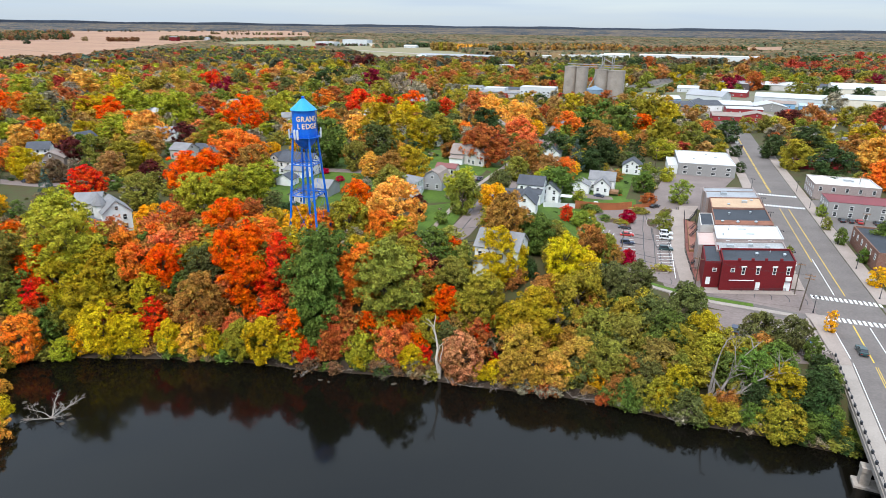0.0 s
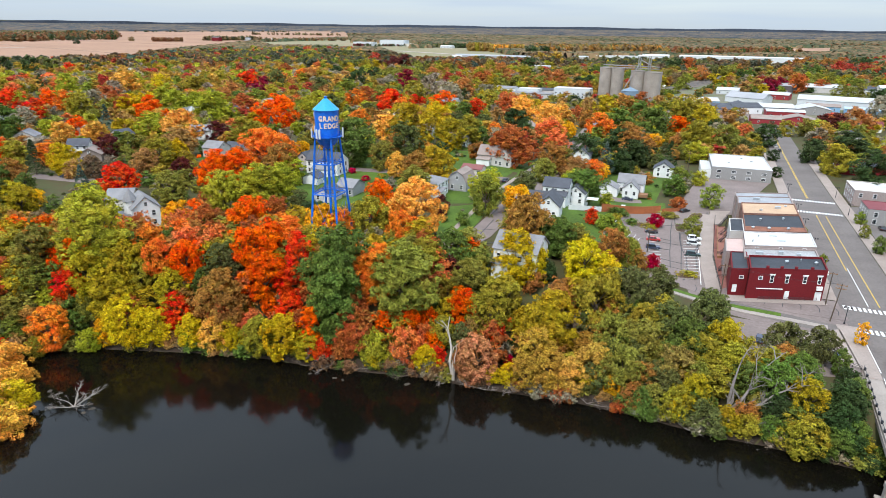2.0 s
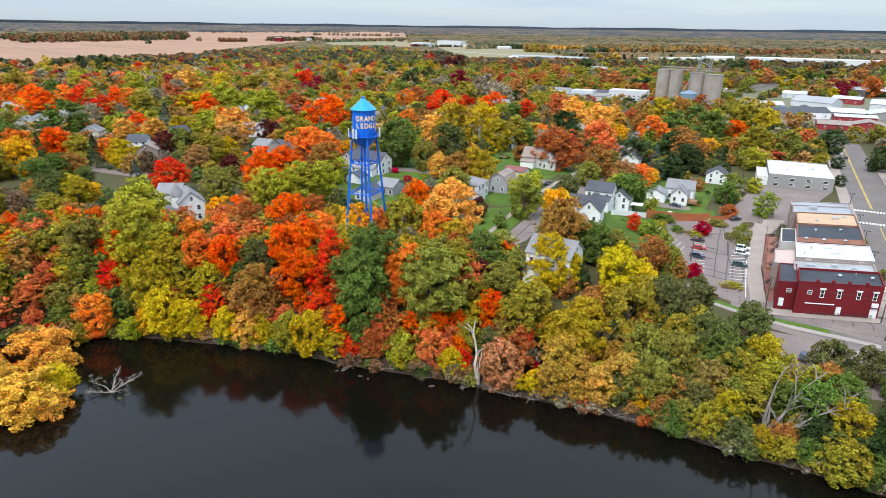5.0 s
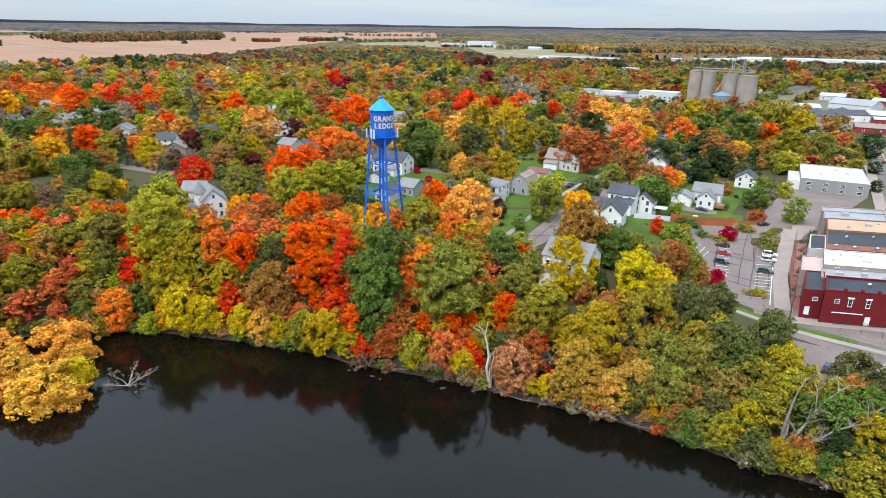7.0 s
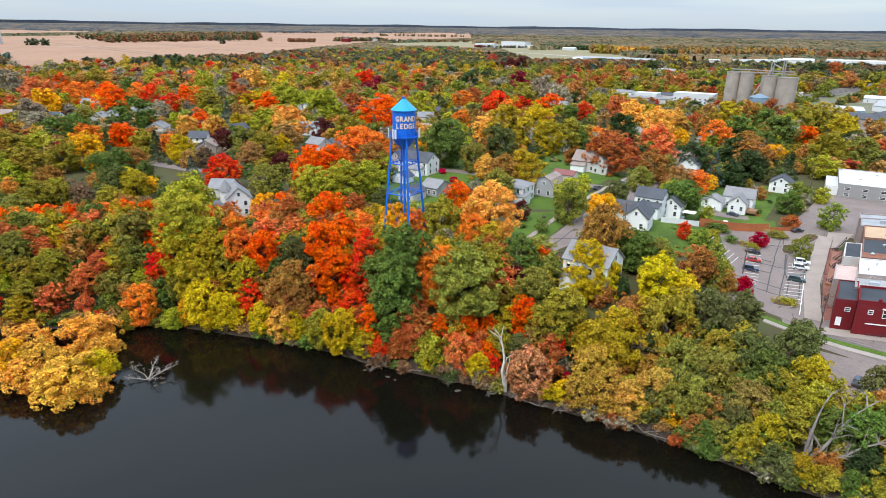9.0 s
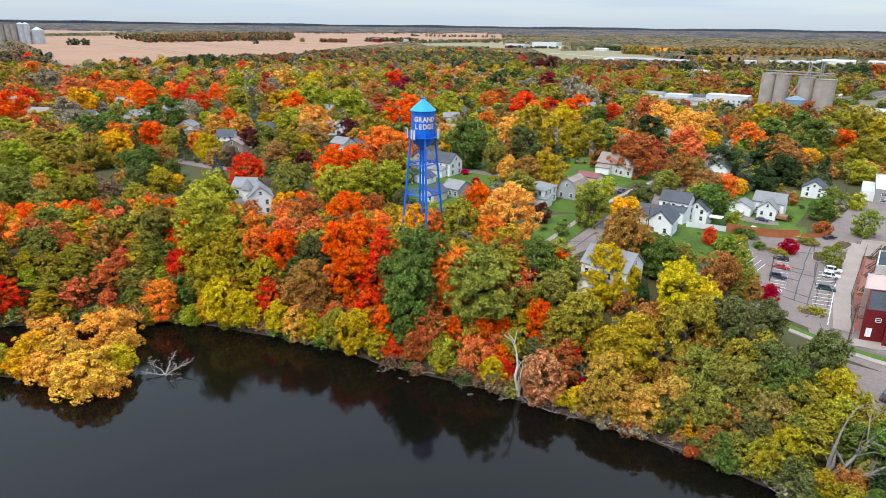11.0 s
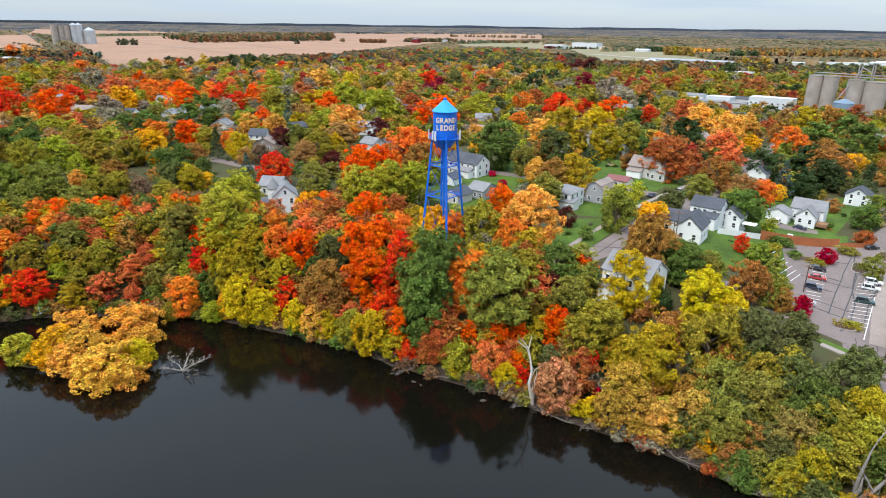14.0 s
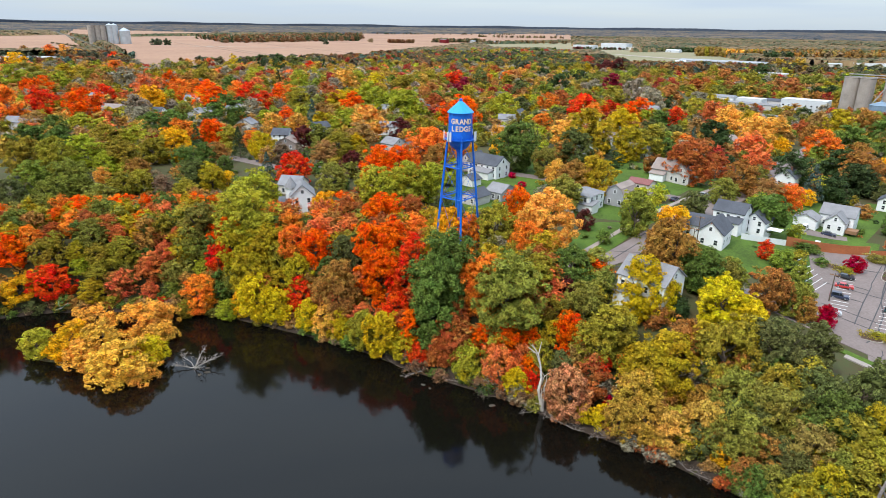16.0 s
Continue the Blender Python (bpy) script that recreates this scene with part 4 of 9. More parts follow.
for spot in ((-450.3, 498.4, 22.6, 10.5), (-274.5, 664.3, 18.6, 8.4), (-287.2, 665.9, 17.1, 7.7), (-283.6, 657.8, 15.8, 7.1), (-171.9, 965.2, 17.7, 8.3), (150.4, 478.1, 21.4, 9.9), (131.3, 372.0, 19.5, 9.1), (-562.7, 467.3, 16.4, 7.4), (-573.8, 468.7, 15.0, 6.8), (-570.7, 461.5, 13.9, 6.2), (-591.6, 509.1, 16.7, 7.5), (-602.9, 510.5, 15.3, 6.9), (-599.7, 503.2, 14.1, 6.3),):
    tree(*spot, "yellow-olive", "spread", False, "in the leafy town blocks")
for spot in ((-120.0, 254.9, 7.5, 3.4),):
    tree(*spot, "yellow-olive", "spread", True, "in the leafy town blocks")
for spot in ((-188.9, 174.6, 6.5, 3.0), (-133.7, 139.0, 5.0, 2.4),):
    tree(*spot, "amber", "spread", True, "in the wood beside the river")
for spot in ((-179.6, 135.9, 10.9, 5.1),):
    tree(*spot, "dull olive", "spread", True, "in the wood beside the river")
for spot in ((-177.0, 181.5, 10.0, 4.6),):
    tree(*spot, "bronze", "round", True, "in the wood beside the river")
for spot in ((-122.9, 121.6, 6.2, 2.9),):
    tree(*spot, "bronze", "spread", True, "in the wood beside the river")
for spot in ((-262.7, 199.7, 14.9, 6.9), (-247.5, 200.1, 14.7, 6.8), (-274.5, 196.3, 9.6, 4.5),):
    tree(*spot, "green", "spread", False, "in the wood beside the river")
for spot in ((-155.1, 172.5, 7.5, 3.4),):
    tree(*spot, "dull brown", "round", True, "in the wood beside the river")
for spot in ((-124.4, 166.1, 6.9, 3.2),):
    tree(*spot, "dull brown", "spread", True, "in the wood beside the river")
for spot in ((-153.0, 145.5, 10.4, 4.8), (-138.7, 133.0, 9.5, 4.5), (-132.5, 124.6, 9.1, 4.3), (-107.2, 139.5, 11.1, 5.2), (-119.8, 125.0, 6.2, 2.9),):
    tree(*spot, "olive", "round", True, "in the wood beside the river")
for spot in ((-105.4, 135.8, 9.5, 4.4), (-109.3, 129.9, 6.5, 3.0),):
    tree(*spot, "olive", "spread", True, "in the wood beside the river")
for spot in ((-123.8, 132.1, 4.0, 1.8),):
    tree(*spot, "gold", "round", True, "in the wood beside the river")
for spot in ((-141.8, 182.1, 10.0, 4.6), (-134.6, 121.2, 6.5, 3.0), (-126.7, 117.3, 7.2, 3.3),):
    tree(*spot, "golden olive", "round", True, "in the wood beside the river")
for spot in ((-191.0, 149.8, 13.6, 6.3), (-180.3, 155.0, 13.6, 6.3), (-174.1, 142.5, 10.6, 4.9), (-155.3, 119.5, 8.5, 3.9), (-107.0, 128.0, 5.4, 2.5),):
    tree(*spot, "leaf green", "round", True, "in the wood beside the river")
for spot in ((-178.3, 154.1, 10.9, 5.1), (-159.8, 129.5, 9.9, 4.6),):
    tree(*spot, "leaf green", "spread", True, "in the wood beside the river")
for spot in ((-220.5, 217.7, 15.6, 7.2),):
    tree(*spot, "lime", "round", False, "in the wood beside the river")
for spot in ((-220.8, 191.8, 14.3, 6.7), (-198.3, 183.9, 9.9, 4.6), (-140.5, 111.4, 5.7, 2.6),):
    tree(*spot, "lime", "round", True, "in the wood beside the river")
for spot in ((-132.8, 119.7, 5.8, 2.6), (-101.6, 133.9, 5.5, 2.5),):
    tree(*spot, "lime", "spread", True, "in the wood beside the river")
for spot in ((-227.4, 170.6, 15.6, 7.2), (-196.4, 190.7, 13.8, 6.4), (-136.3, 164.5, 9.6, 4.5), (-139.2, 116.0, 9.3, 4.3), (-127.8, 123.4, 7.6, 3.6), (-127.4, 120.5, 7.5, 3.4), (-99.3, 123.9, 5.3, 2.4),):
    tree(*spot, "yellow-olive", "round", True, "in the wood beside the river")
for spot in ((-214.6, 175.7, 15.5, 7.1), (-166.1, 164.3, 9.2, 4.3),):
    tree(*spot, "yellow-olive", "spread", True, "in the wood beside the river")
for spot in ((-145.4, 115.5, 6.5, 3.0),):
    tree(*spot, "orange", "round", True, "in the wood beside the river")
for spot in ((-97.7, 127.0, 10.5, 4.8),):
    tree(*spot, "orange", "spread", True, "in the wood beside the river")
for spot in ((-136.4, 113.4, 10.0, 4.6), (-97.8, 135.8, 8.3, 3.8),):
    tree(*spot, "red", "round", True, "in the wood beside the river")
for spot in ((-133.8, 115.0, 3.9, 1.8), (-107.7, 124.2, 3.9, 1.8),):
    tree(*spot, "red", "spread", True, "in the wood beside the river")
for spot in ((-134.1, 152.6, 8.3, 3.8), (-144.4, 121.5, 5.2, 2.4),):
    tree(*spot, "rust", "round", True, "in the wood beside the river")
for spot in ((-127.2, 128.9, 5.5, 2.5), (-113.8, 136.9, 3.7, 1.7), (-115.0, 127.8, 8.3, 3.9), (-113.3, 131.8, 5.8, 2.8), (-113.0, 124.9, 5.4, 2.5),):
    tree(*spot, "salmon", "round", True, "in the wood beside the river")
for spot in ((-110.7, 119.3, 5.3, 2.4),):
    tree(*spot, "tan", "spread", True, "in the wood beside the river")
for spot in ((-101.1, 140.1, 6.6, 3.1),):
    tree(*spot, "vermilion", "round", True, "in the wood beside the river")
for spot in ((-146.9, 110.6, 9.2, 4.3),):
    tree(*spot, "vermilion", "spread", True, "in the wood beside the river")
for spot in ((-148.7, 131.2, 8.2, 3.8),):
    tree(*spot, "yellow", "round", True, "in the wood beside the river")
for spot in ((-225.1, 207.9, 17.5, 8.0),):
    tree(*spot, "yellow-olive", "round", False, "in the wood beside the river")
for spot in ((-162.6, 169.5, 9.3, 4.4), (-122.2, 126.4, 9.4, 4.4),):
    tree(*spot, "yellow-olive", "round", True, "in the wood beside the river")
for spot in ((-198.6, 208.2, 12.4, 5.8),):
    tree(*spot, "yellow-olive", "spread", True, "in the wood beside the river")
for spot in ((-101.4, 100.1, 7.9, 4.6), (-88.2, 95.8, 10.2, 6.2), (-96.4, 111.0, 6.6, 3.9), (-84.8, 96.0, 6.8, 4.0), (-93.0, 93.6, 6.4, 3.7),):
    tree(*spot, "honey", "spread", True, "on the small river island")
for spot in ((-142.1, 107.9, 8.2, 4.8), (-106.7, 94.8, 8.2, 4.8),):
    tree(*spot, "gold", "spread", True, "on the small river island")
for spot in ((-114.1, 92.8, 6.4, 3.7),):
    tree(*spot, "lime", "spread", True, "on the small river island")
for spot in ((-112.9, 107.0, 9.3, 5.4), (-99.9, 95.4, 7.2, 4.2), (-102.4, 113.2, 11.0, 6.4),):
    tree(*spot, "honey", "spread", True, "on the small river island")
for spot in ((-89.6, 100.6, 7.7, 4.5),):
    tree(*spot, "yellow", "spread", True, "on the small river island")
for spot in ((72.0, 124.2, 9.0, 4.1), (80.5, 124.3, 8.0, 3.5),):
    tree(*spot, "dull olive", "spread", True, "on the wooded river bank")
for spot in ((64.1, 112.0, 9.2, 4.0), (70.2, 113.0, 8.2, 3.5), (71.4, 99.9, 5.8, 2.6), (59.8, 113.4, 8.0, 3.2),):
    tree(*spot, "green", "round", True, "on the wooded river bank")
for spot in ((68.9, 107.6, 9.0, 3.9),):
    tree(*spot, "golden olive", "round", True, "on the wooded river bank")
for spot in ((63.2, 108.4, 6.4, 2.8), (74.6, 107.0, 7.4, 3.1), (74.0, 103.0, 7.0, 2.9), (73.8, 99.2, 5.0, 2.1), (70.8, 104.6, 6.2, 2.7),):
    tree(*spot, "dark green", "round", True, "on the wooded river bank")
for spot in ((65.0, 101.4, 6.6, 4.4),):
    tree(*spot, "yellow-olive", "spread", True, "on the wooded river bank")
for spot in ((58.4, 122.4, 9.6, 3.6),):
    tree(*spot, "golden olive", "round", True, "on the wooded river bank")
for spot in ((58.2, 107.6, 4.6, 2.2),):
    tree(*spot, "bronze", "bush", True, "on the wooded river bank")
for spot in ((61.4, 104.2, 4.4, 2.4),):
    tree(*spot, "green", "bush", True, "on the wooded river bank")
for spot in ((46.1, 117.6, 9.5, 3.9),):
    tree(*spot, "straw", "round", True, "on the wooded river bank")
for spot in ((30.2, 120.2, 9.7, 3.9), (32.1, 127.6, 8.7, 3.5), (24.1, 116.7, 8.8, 3.5),):
    tree(*spot, "pale amber", "round", True, "on the wooded river bank")
for spot in ((183.5, 320.6, 16.2, 7.2),):
    tree(*spot, "yellow-olive", "round", False, "beside the main street")
for spot in ((186.0, 350.0, 14.0, 6.0),):
    tree(*spot, "dark green", "spread", False, "beside the main street")
for spot in ((80.6, 114.6, 4.6, 2.2), (77.0, 105.8, 5.4, 2.4), (79.4, 112.0, 4.0, 2.0)):
    tree(*spot, "dark green", "round", True, "on the wooded river bank")
for spot in ((78.9, 109.4, 5.2, 2.4), (75.4, 101.6, 5.2, 2.3)):
    tree(*spot, "green", "round", True, "on the wooded river bank")
for spot in ((18.2, 122.5, 11.6, 4.6), (20.7, 117.5, 9.7, 3.9), (28.9, 126.1, 7.1, 2.9), (15.3, 118.2, 8.4, 3.4)):
    tree(*spot, "old gold", "round", True, "on the wooded river bank")
for spot in ((35.1, 126.2, 10.9, 4.4),):
    tree(*spot, "olive", "spread", True, "on the wooded river bank")
for spot in ((4.6, 120.4, 11.0, 4.7),):
    tree(*spot, "rosy tan", "round", True, "on the wooded river bank")
for spot in ((-58.7, 129.7, 8.6, 3.4), (-14.8, 172.9, 18.2, 7.3), ):
    tree(*spot, "amber", "round", True, "on the wooded river bank")
for spot in ((-70.9, 152.9, 9.3, 3.7), (-72.5, 170.1, 7.7, 3.1), (-57.3, 134.6, 14.4, 5.7), (-53.8, 133.2, 10.3, 4.1), (24.4, 137.0, 11.1, 4.4), (49.7, 168.5, 6.8, 2.6), (37.2, 112.6, 6.3, 2.5), ):
    tree(*spot, "bronze", "round", True, "on the wooded river bank")
for spot in ((-8.5, 139.8, 7.7, 3.1), (41.2, 168.0, 10.5, 4.2), (19.2, 166.0, 16.0, 6.4),):
    tree(*spot, "bronze", "spread", True, "on the wooded river bank")
for spot in ((12.1, 124.8, 2.8, 1.1),):
    tree(*spot, "crimson", "round", True, "on the wooded river bank")
for spot in ((22.7, 149.2, 4.0, 2.0), ):
    tree(*spot, "dark green", "bush", True, "on the wooded river bank")
for spot in ((49.3, 106.3, 6.0, 3.4),):
    tree(*spot, "dull olive", "bush", True, "on the wooded river bank")
for spot in ((-60.4, 141.9, 9.0, 3.6), (-56.9, 141.7, 7.0, 2.8), (0.8, 128.4, 7.5, 3.0), (41.3, 136.4, 12.5, 5.0), (48.3, 141.9, 11.0, 4.4), (48.1, 127.0, 10.0, 4.0), (43.7, 113.7, 7.8, 3.1), (34.2, 122.4, 8.4, 3.4), ):
    tree(*spot, "dull olive", "round", True, "on the wooded river bank")
for spot in ((54.9, 129.4, 11.3, 4.5), (61.8, 141.4, 8.5, 3.2), ):
    tree(*spot, "dull olive", "spread", True, "on the wooded river bank")
for spot in ((-85.8, 130.0, 7.3, 2.9), (33.4, 116.0, 5.0, 2.0), ):
    tree(*spot, "gold", "round", True, "on the wooded river bank")
for spot in ((-83.4, 169.1, 9.8, 3.9), (-38.6, 165.1, 11.8, 4.7),):
    tree(*spot, "gold", "spread", True, "on the wooded river bank")
for spot in ((-90.7, 137.1, 13.0, 5.2), (-85.0, 139.2, 12.6, 5.1), (-84.9, 134.6, 12.8, 5.2), (-71.0, 136.6, 10.7, 4.3), (-46.1, 143.4, 5.3, 2.1), (-35.2, 126.6, 7.8, 3.1), (20.3, 129.1, 15.2, 6.1), (16.2, 133.7, 7.9, 3.2), (53.8, 106.0, 5.8, 2.3),):
    tree(*spot, "golden olive", "round", True, "on the wooded river bank")
for spot in ((47.0, 110.5, 8.7, 3.5),):
    tree(*spot, "golden olive", "spread", True, "on the wooded river bank")
for spot in ((32.4, 172.2, 4.0, 2.3), (21.2, 164.1, 4.0, 1.9), (4.7, 152.5, 5.0, 2.3), (38.8, 111.0, 6.0, 3.0),):
    tree(*spot, "green", "bush", True, "on the wooded river bank")
for spot in ((-29.5, 136.3, 17.5, 6.9), (-30.0, 132.4, 16.1, 6.5), (-30.9, 130.6, 12.1, 4.8), (-29.3, 128.4, 7.9, 3.2), (-2.0, 151.2, 10.4, 4.2), (25.4, 163.9, 11.6, 4.6), (50.0, 109.8, 6.1, 2.4), (81.1, 119.8, 6.3, 2.0), ):
    tree(*spot, "green", "round", True, "on the wooded river bank")
for spot in ((-84.9, 147.0, 7.8, 3.2), (-64.9, 139.2, 6.6, 2.6), (50.7, 123.1, 9.8, 3.9),):
    tree(*spot, "green", "spread", True, "on the wooded river bank")
for spot in ((-48.8, 176.8, 6.3, 2.5), (-24.7, 159.9, 7.0, 2.8), (26.4, 131.4, 7.7, 3.1),):
    tree(*spot, "grey-brown", "round", True, "on the wooded river bank")
for spot in ((-64.7, 130.0, 5.1, 2.1),):
    tree(*spot, "lime", "round", True, "on the wooded river bank")
for spot in ((-18.6, 124.8, 8.3, 3.3),):
    tree(*spot, "lime", "spread", True, "on the wooded river bank")
for spot in ((-2.8, 146.4, 5.9, 2.3),):
    tree(*spot, "maroon", "spread", True, "on the wooded river bank")
for spot in ((-57.2, 168.1, 6.6, 2.6), (-13.8, 135.5, 19.3, 7.7), (2.8, 141.3, 11.8, 4.7), (30.1, 166.4, 9.7, 3.9), (41.4, 123.2, 11.2, 4.5), (50.7, 114.9, 7.8, 3.1), (40.6, 111.6, 6.2, 2.5), ):
    tree(*spot, "olive", "round", True, "on the wooded river bank")
for spot in ((-91.0, 133.5, 7.5, 3.0), (46.8, 169.7, 8.5, 3.4), (35.7, 116.7, 10.9, 4.4),):
    tree(*spot, "olive", "spread", True, "on the wooded river bank")
for spot in ((-75.7, 141.7, 10.1, 4.1), (-48.3, 157.3, 10.1, 4.1), (-34.5, 163.2, 10.7, 4.3), (-20.4, 138.8, 11.9, 4.7), (-21.7, 135.5, 6.4, 2.5), (12.7, 135.2, 3.3, 1.3),):
    tree(*spot, "orange", "round", True, "on the wooded river bank")
for spot in ((-16.6, 161.8, 11.2, 4.5),):
    tree(*spot, "orange", "spread", True, "on the wooded river bank")
for spot in ((-31.8, 126.5, 5.0, 1.6),):
    tree(*spot, "red", "bush", True, "on the wooded river bank")
for spot in ((-69.1, 133.9, 9.4, 3.7), (-70.8, 132.2, 5.3, 2.1), (-41.0, 137.6, 9.0, 3.6), (-41.0, 133.7, 8.2, 3.3), (-31.1, 125.7, 5.2, 2.1),):
    tree(*spot, "red", "round", True, "on the wooded river bank")
for spot in ((-4.2, 124.4, 5.3, 2.1),):
    tree(*spot, "red", "spread", True, "on the wooded river bank")
for spot in ((-40.1, 141.0, 12.3, 3.3), (9.5, 131.4, 6.3, 1.8),):
    tree(*spot, "red", "tall", True, "on the wooded river bank")
for spot in ((-73.0, 163.6, 10.7, 4.3), (-56.0, 174.4, 11.1, 4.4), (-23.8, 134.0, 6.4, 2.5), (-23.6, 128.2, 10.7, 4.3), (-38.0, 131.2, 7.3, 3.0), (-25.7, 127.1, 7.8, 3.1),):
    tree(*spot, "rust", "round", True, "on the wooded river bank")
for spot in ((-58.3, 134.1, 8.0, 3.2), (-53.4, 137.6, 8.0, 3.2), (-50.3, 131.8, 7.5, 3.0),):
    tree(*spot, "salmon", "round", True, "on the wooded river bank")
for spot in ((-11.6, 125.7, 9.4, 3.7), (-7.9, 130.6, 5.9, 2.3),):
    tree(*spot, "salmon", "spread", True, "on the wooded river bank")
for spot in ((3.6, 132.3, 6.2, 2.5), ):
    tree(*spot, "tan", "round", True, "on the wooded river bank")
for spot in ((2.6, 120.9, 8.2, 3.3), ):
    tree(*spot, "tan", "spread", True, "on the wooded river bank")
for spot in ((-68.9, 141.3, 10.8, 4.3), (-60.7, 162.8, 14.1, 5.6), (-48.3, 137.7, 12.3, 5.0), (-46.2, 135.4, 5.5, 2.2), (-25.8, 186.1, 13.8, 5.5), (-16.8, 130.5, 7.8, 3.1), (-11.6, 131.7, 8.5, 3.4), (-5.1, 129.0, 5.4, 2.2), (-6.7, 133.8, 5.9, 2.4), (0.8, 133.7, 4.1, 1.7),):
    tree(*spot, "vermilion", "round", True, "on the wooded river bank")
for spot in ((-52.9, 143.6, 11.9, 4.7), (0.9, 136.7, 8.5, 3.4),):
    tree(*spot, "vermilion", "spread", True, "on the wooded river bank")
for spot in ((-34.3, 128.6, 11.6, 3.2),):
    tree(*spot, "vermilion", "tall", True, "on the wooded river bank")
for spot in ((-73.4, 130.2, 10.1, 4.1), (-64.7, 130.0, 8.3, 3.3), (-53.4, 129.3, 6.2, 2.5), (-40.9, 127.8, 11.2, 4.5), (-13.9, 124.0, 4.3, 1.8), (-6.9, 123.2, 7.0, 2.8), (14.1, 149.4, 13.9, 5.6), (13.9, 147.1, 6.6, 2.6), (8.2, 119.5, 4.4, 1.8), (31.2, 145.6, 14.0, 5.6), (35.7, 144.7, 11.0, 4.4), (45.5, 109.0, 5.6, 2.2),):
    tree(*spot, "yellow", "round", True, "on the wooded river bank")
for spot in ((-79.9, 130.4, 12.2, 4.8), (-55.4, 129.4, 7.7, 3.1), (-19.0, 124.5, 4.4, 1.8), (17.8, 149.3, 9.7, 3.9), (12.1, 118.8, 5.2, 2.1),):
    tree(*spot, "yellow", "spread", True, "on the wooded river bank")
for spot in ((52.7, 106.4, 4.0, 2.2), (57.5, 105.2, 4.0, 2.7),):
    tree(*spot, "yellow-olive", "bush", True, "on the wooded river bank")
for spot in ((-80.4, 139.6, 8.0, 3.2), (-26.1, 165.3, 14.7, 5.8), (-22.1, 165.9, 9.4, 3.7), (-9.9, 143.5, 12.0, 4.8), (-46.9, 128.7, 9.9, 4.0), (-2.9, 139.5, 8.0, 3.2), (10.5, 138.6, 11.4, 4.6), (7.6, 133.9, 11.2, 4.5), (56.7, 117.6, 8.9, 3.6),):
    tree(*spot, "yellow-olive", "round", True, "on the wooded river bank")
for spot in ((-3.4, 130.7, 7.7, 3.1), (32.0, 133.6, 14.5, 5.8), (39.7, 127.6, 10.3, 4.1), (43.9, 109.8, 7.2, 2.9),):
    tree(*spot, "yellow-olive", "spread", True, "on the wooded river bank")


# ---- roads, car park, pavements ----
def street_line(u, v0, v1):
    return [at_street(u, v0), at_street(u, (v0 + v1) / 2), at_street(u, v1)]


def bars(name, spots, size, material_, lift, label):
    """Painted bars of one size, each a thin slab of its own, on the road."""
    for u, v in spots:
        x, y = at_street(u, v)
        w, d = size
        ob = mesh_object(name, [(-w, -d, 0), (w, -d, 0), (w, d, 0), (-w, d, 0), (-w, -d, -.05), (w, -d, -.05), (w, d, -.05), (-w, d, -.05)],
                         [(0, 1, 2, 3), (0, 4, 5, 1), (1, 5, 6, 2), (2, 6, 7, 3), (3, 7, 4, 0)], material_)
        ob.matrix_basis = pose(x, y, ground_z(x, y) + lift, 0, 0, STREET_TURN)
        tagged(ob, label, "road marking", group=label)


strip("road", street_line(8.2, -38, 420), 8.3, ASPHALT, 0.12, "grey asphalt main street", "road")
strip("road", [at_street(-75, -4.0), at_street(-40, -3.5), at_street(-12, -6.5), at_street(0.5, -6)], 3.6, OLD_ASPHALT, 0.14, "worn side street along the river bank", "road")
patch("car_park", [at_street(-40, 3), at_street(0, 3), at_street(0, -22), at_street(-36, -17)], OLD_ASPHALT, 0.08, "worn pinkish paving round the corner building", "car park")
strip("road", [at_street(17, -7), at_street(120, -7)], 5.0, ASPHALT, 0.10, "asphalt side street", "road")
patch("car_park", [at_street(-32, -13.5), at_street(-2, -20), at_street(-1, -14), at_street(-34, -7.5)], ASPHALT, 0.13, "asphalt car park by the bridge", "car park")
patch("car_park", [(59.5, 148.0), (93.5, 141.5), (90.0, 118.0), (62.0, 120.5)], OLD_ASPHALT, 0.06, "asphalt car park behind the bank trees", "car park")
strip("pavement", street_line(-2.3, 3, 230), 2.2, WALK, 0.26, "concrete pavement beside the shops", "pavement")
strip("pavement", street_line(18.9, 0, 230), 2.2, WALK, 0.26, "concrete pavement across the street", "pavement")
strip("pavement", [(57.0, 156.6), (68.0, 152.2), (82.5, 146.2), (90.5, 142.5)], 1.0, CONCRETE, 0.30, "pale concrete footpath", "pavement")
strip("lawn", [(56.5, 159.0), (67.4, 154.7), (82.0, 148.6)], 1.1, LAWN, 0.32, "bright green grass verge", "lawn")
strip("pavement", [(70.5, 164), (77, 190), (94, 240)], 2.2, WALK, 0.24, "concrete walk behind the shops", "pavement")
patch("car_park", [(53, 166), (69, 165), (98, 250), (58, 238)], OLD_ASPHALT, 0.16, "worn pinkish asphalt car park with cracks", "car park")
patch("car_park", [(84, 248), (104, 240), (144, 300), (112, 306)], OLD_ASPHALT, 0.22, "asphalt yard by the white building", "car park")
strip("road", [(-6, 158), (4.5, 176), (13, 204), (22, 232), (34, 270), (47, 316), (62, 386), (80, 450), (100, 520)], 3.6, OLD_ASPHALT, 0.14, "residential street with tar seams", "road")
strip("pavement", [(-4.5, 176), (3.5, 206), (13, 236), (26, 274), (39, 318)], 0.8, WALK, 0.2, "concrete footpath beside lawns", "pavement")
strip("road", [(22, 178), (36, 176), (52, 172)], 2.2, OLD_ASPHALT, 0.14, "narrow lane between gardens", "road")
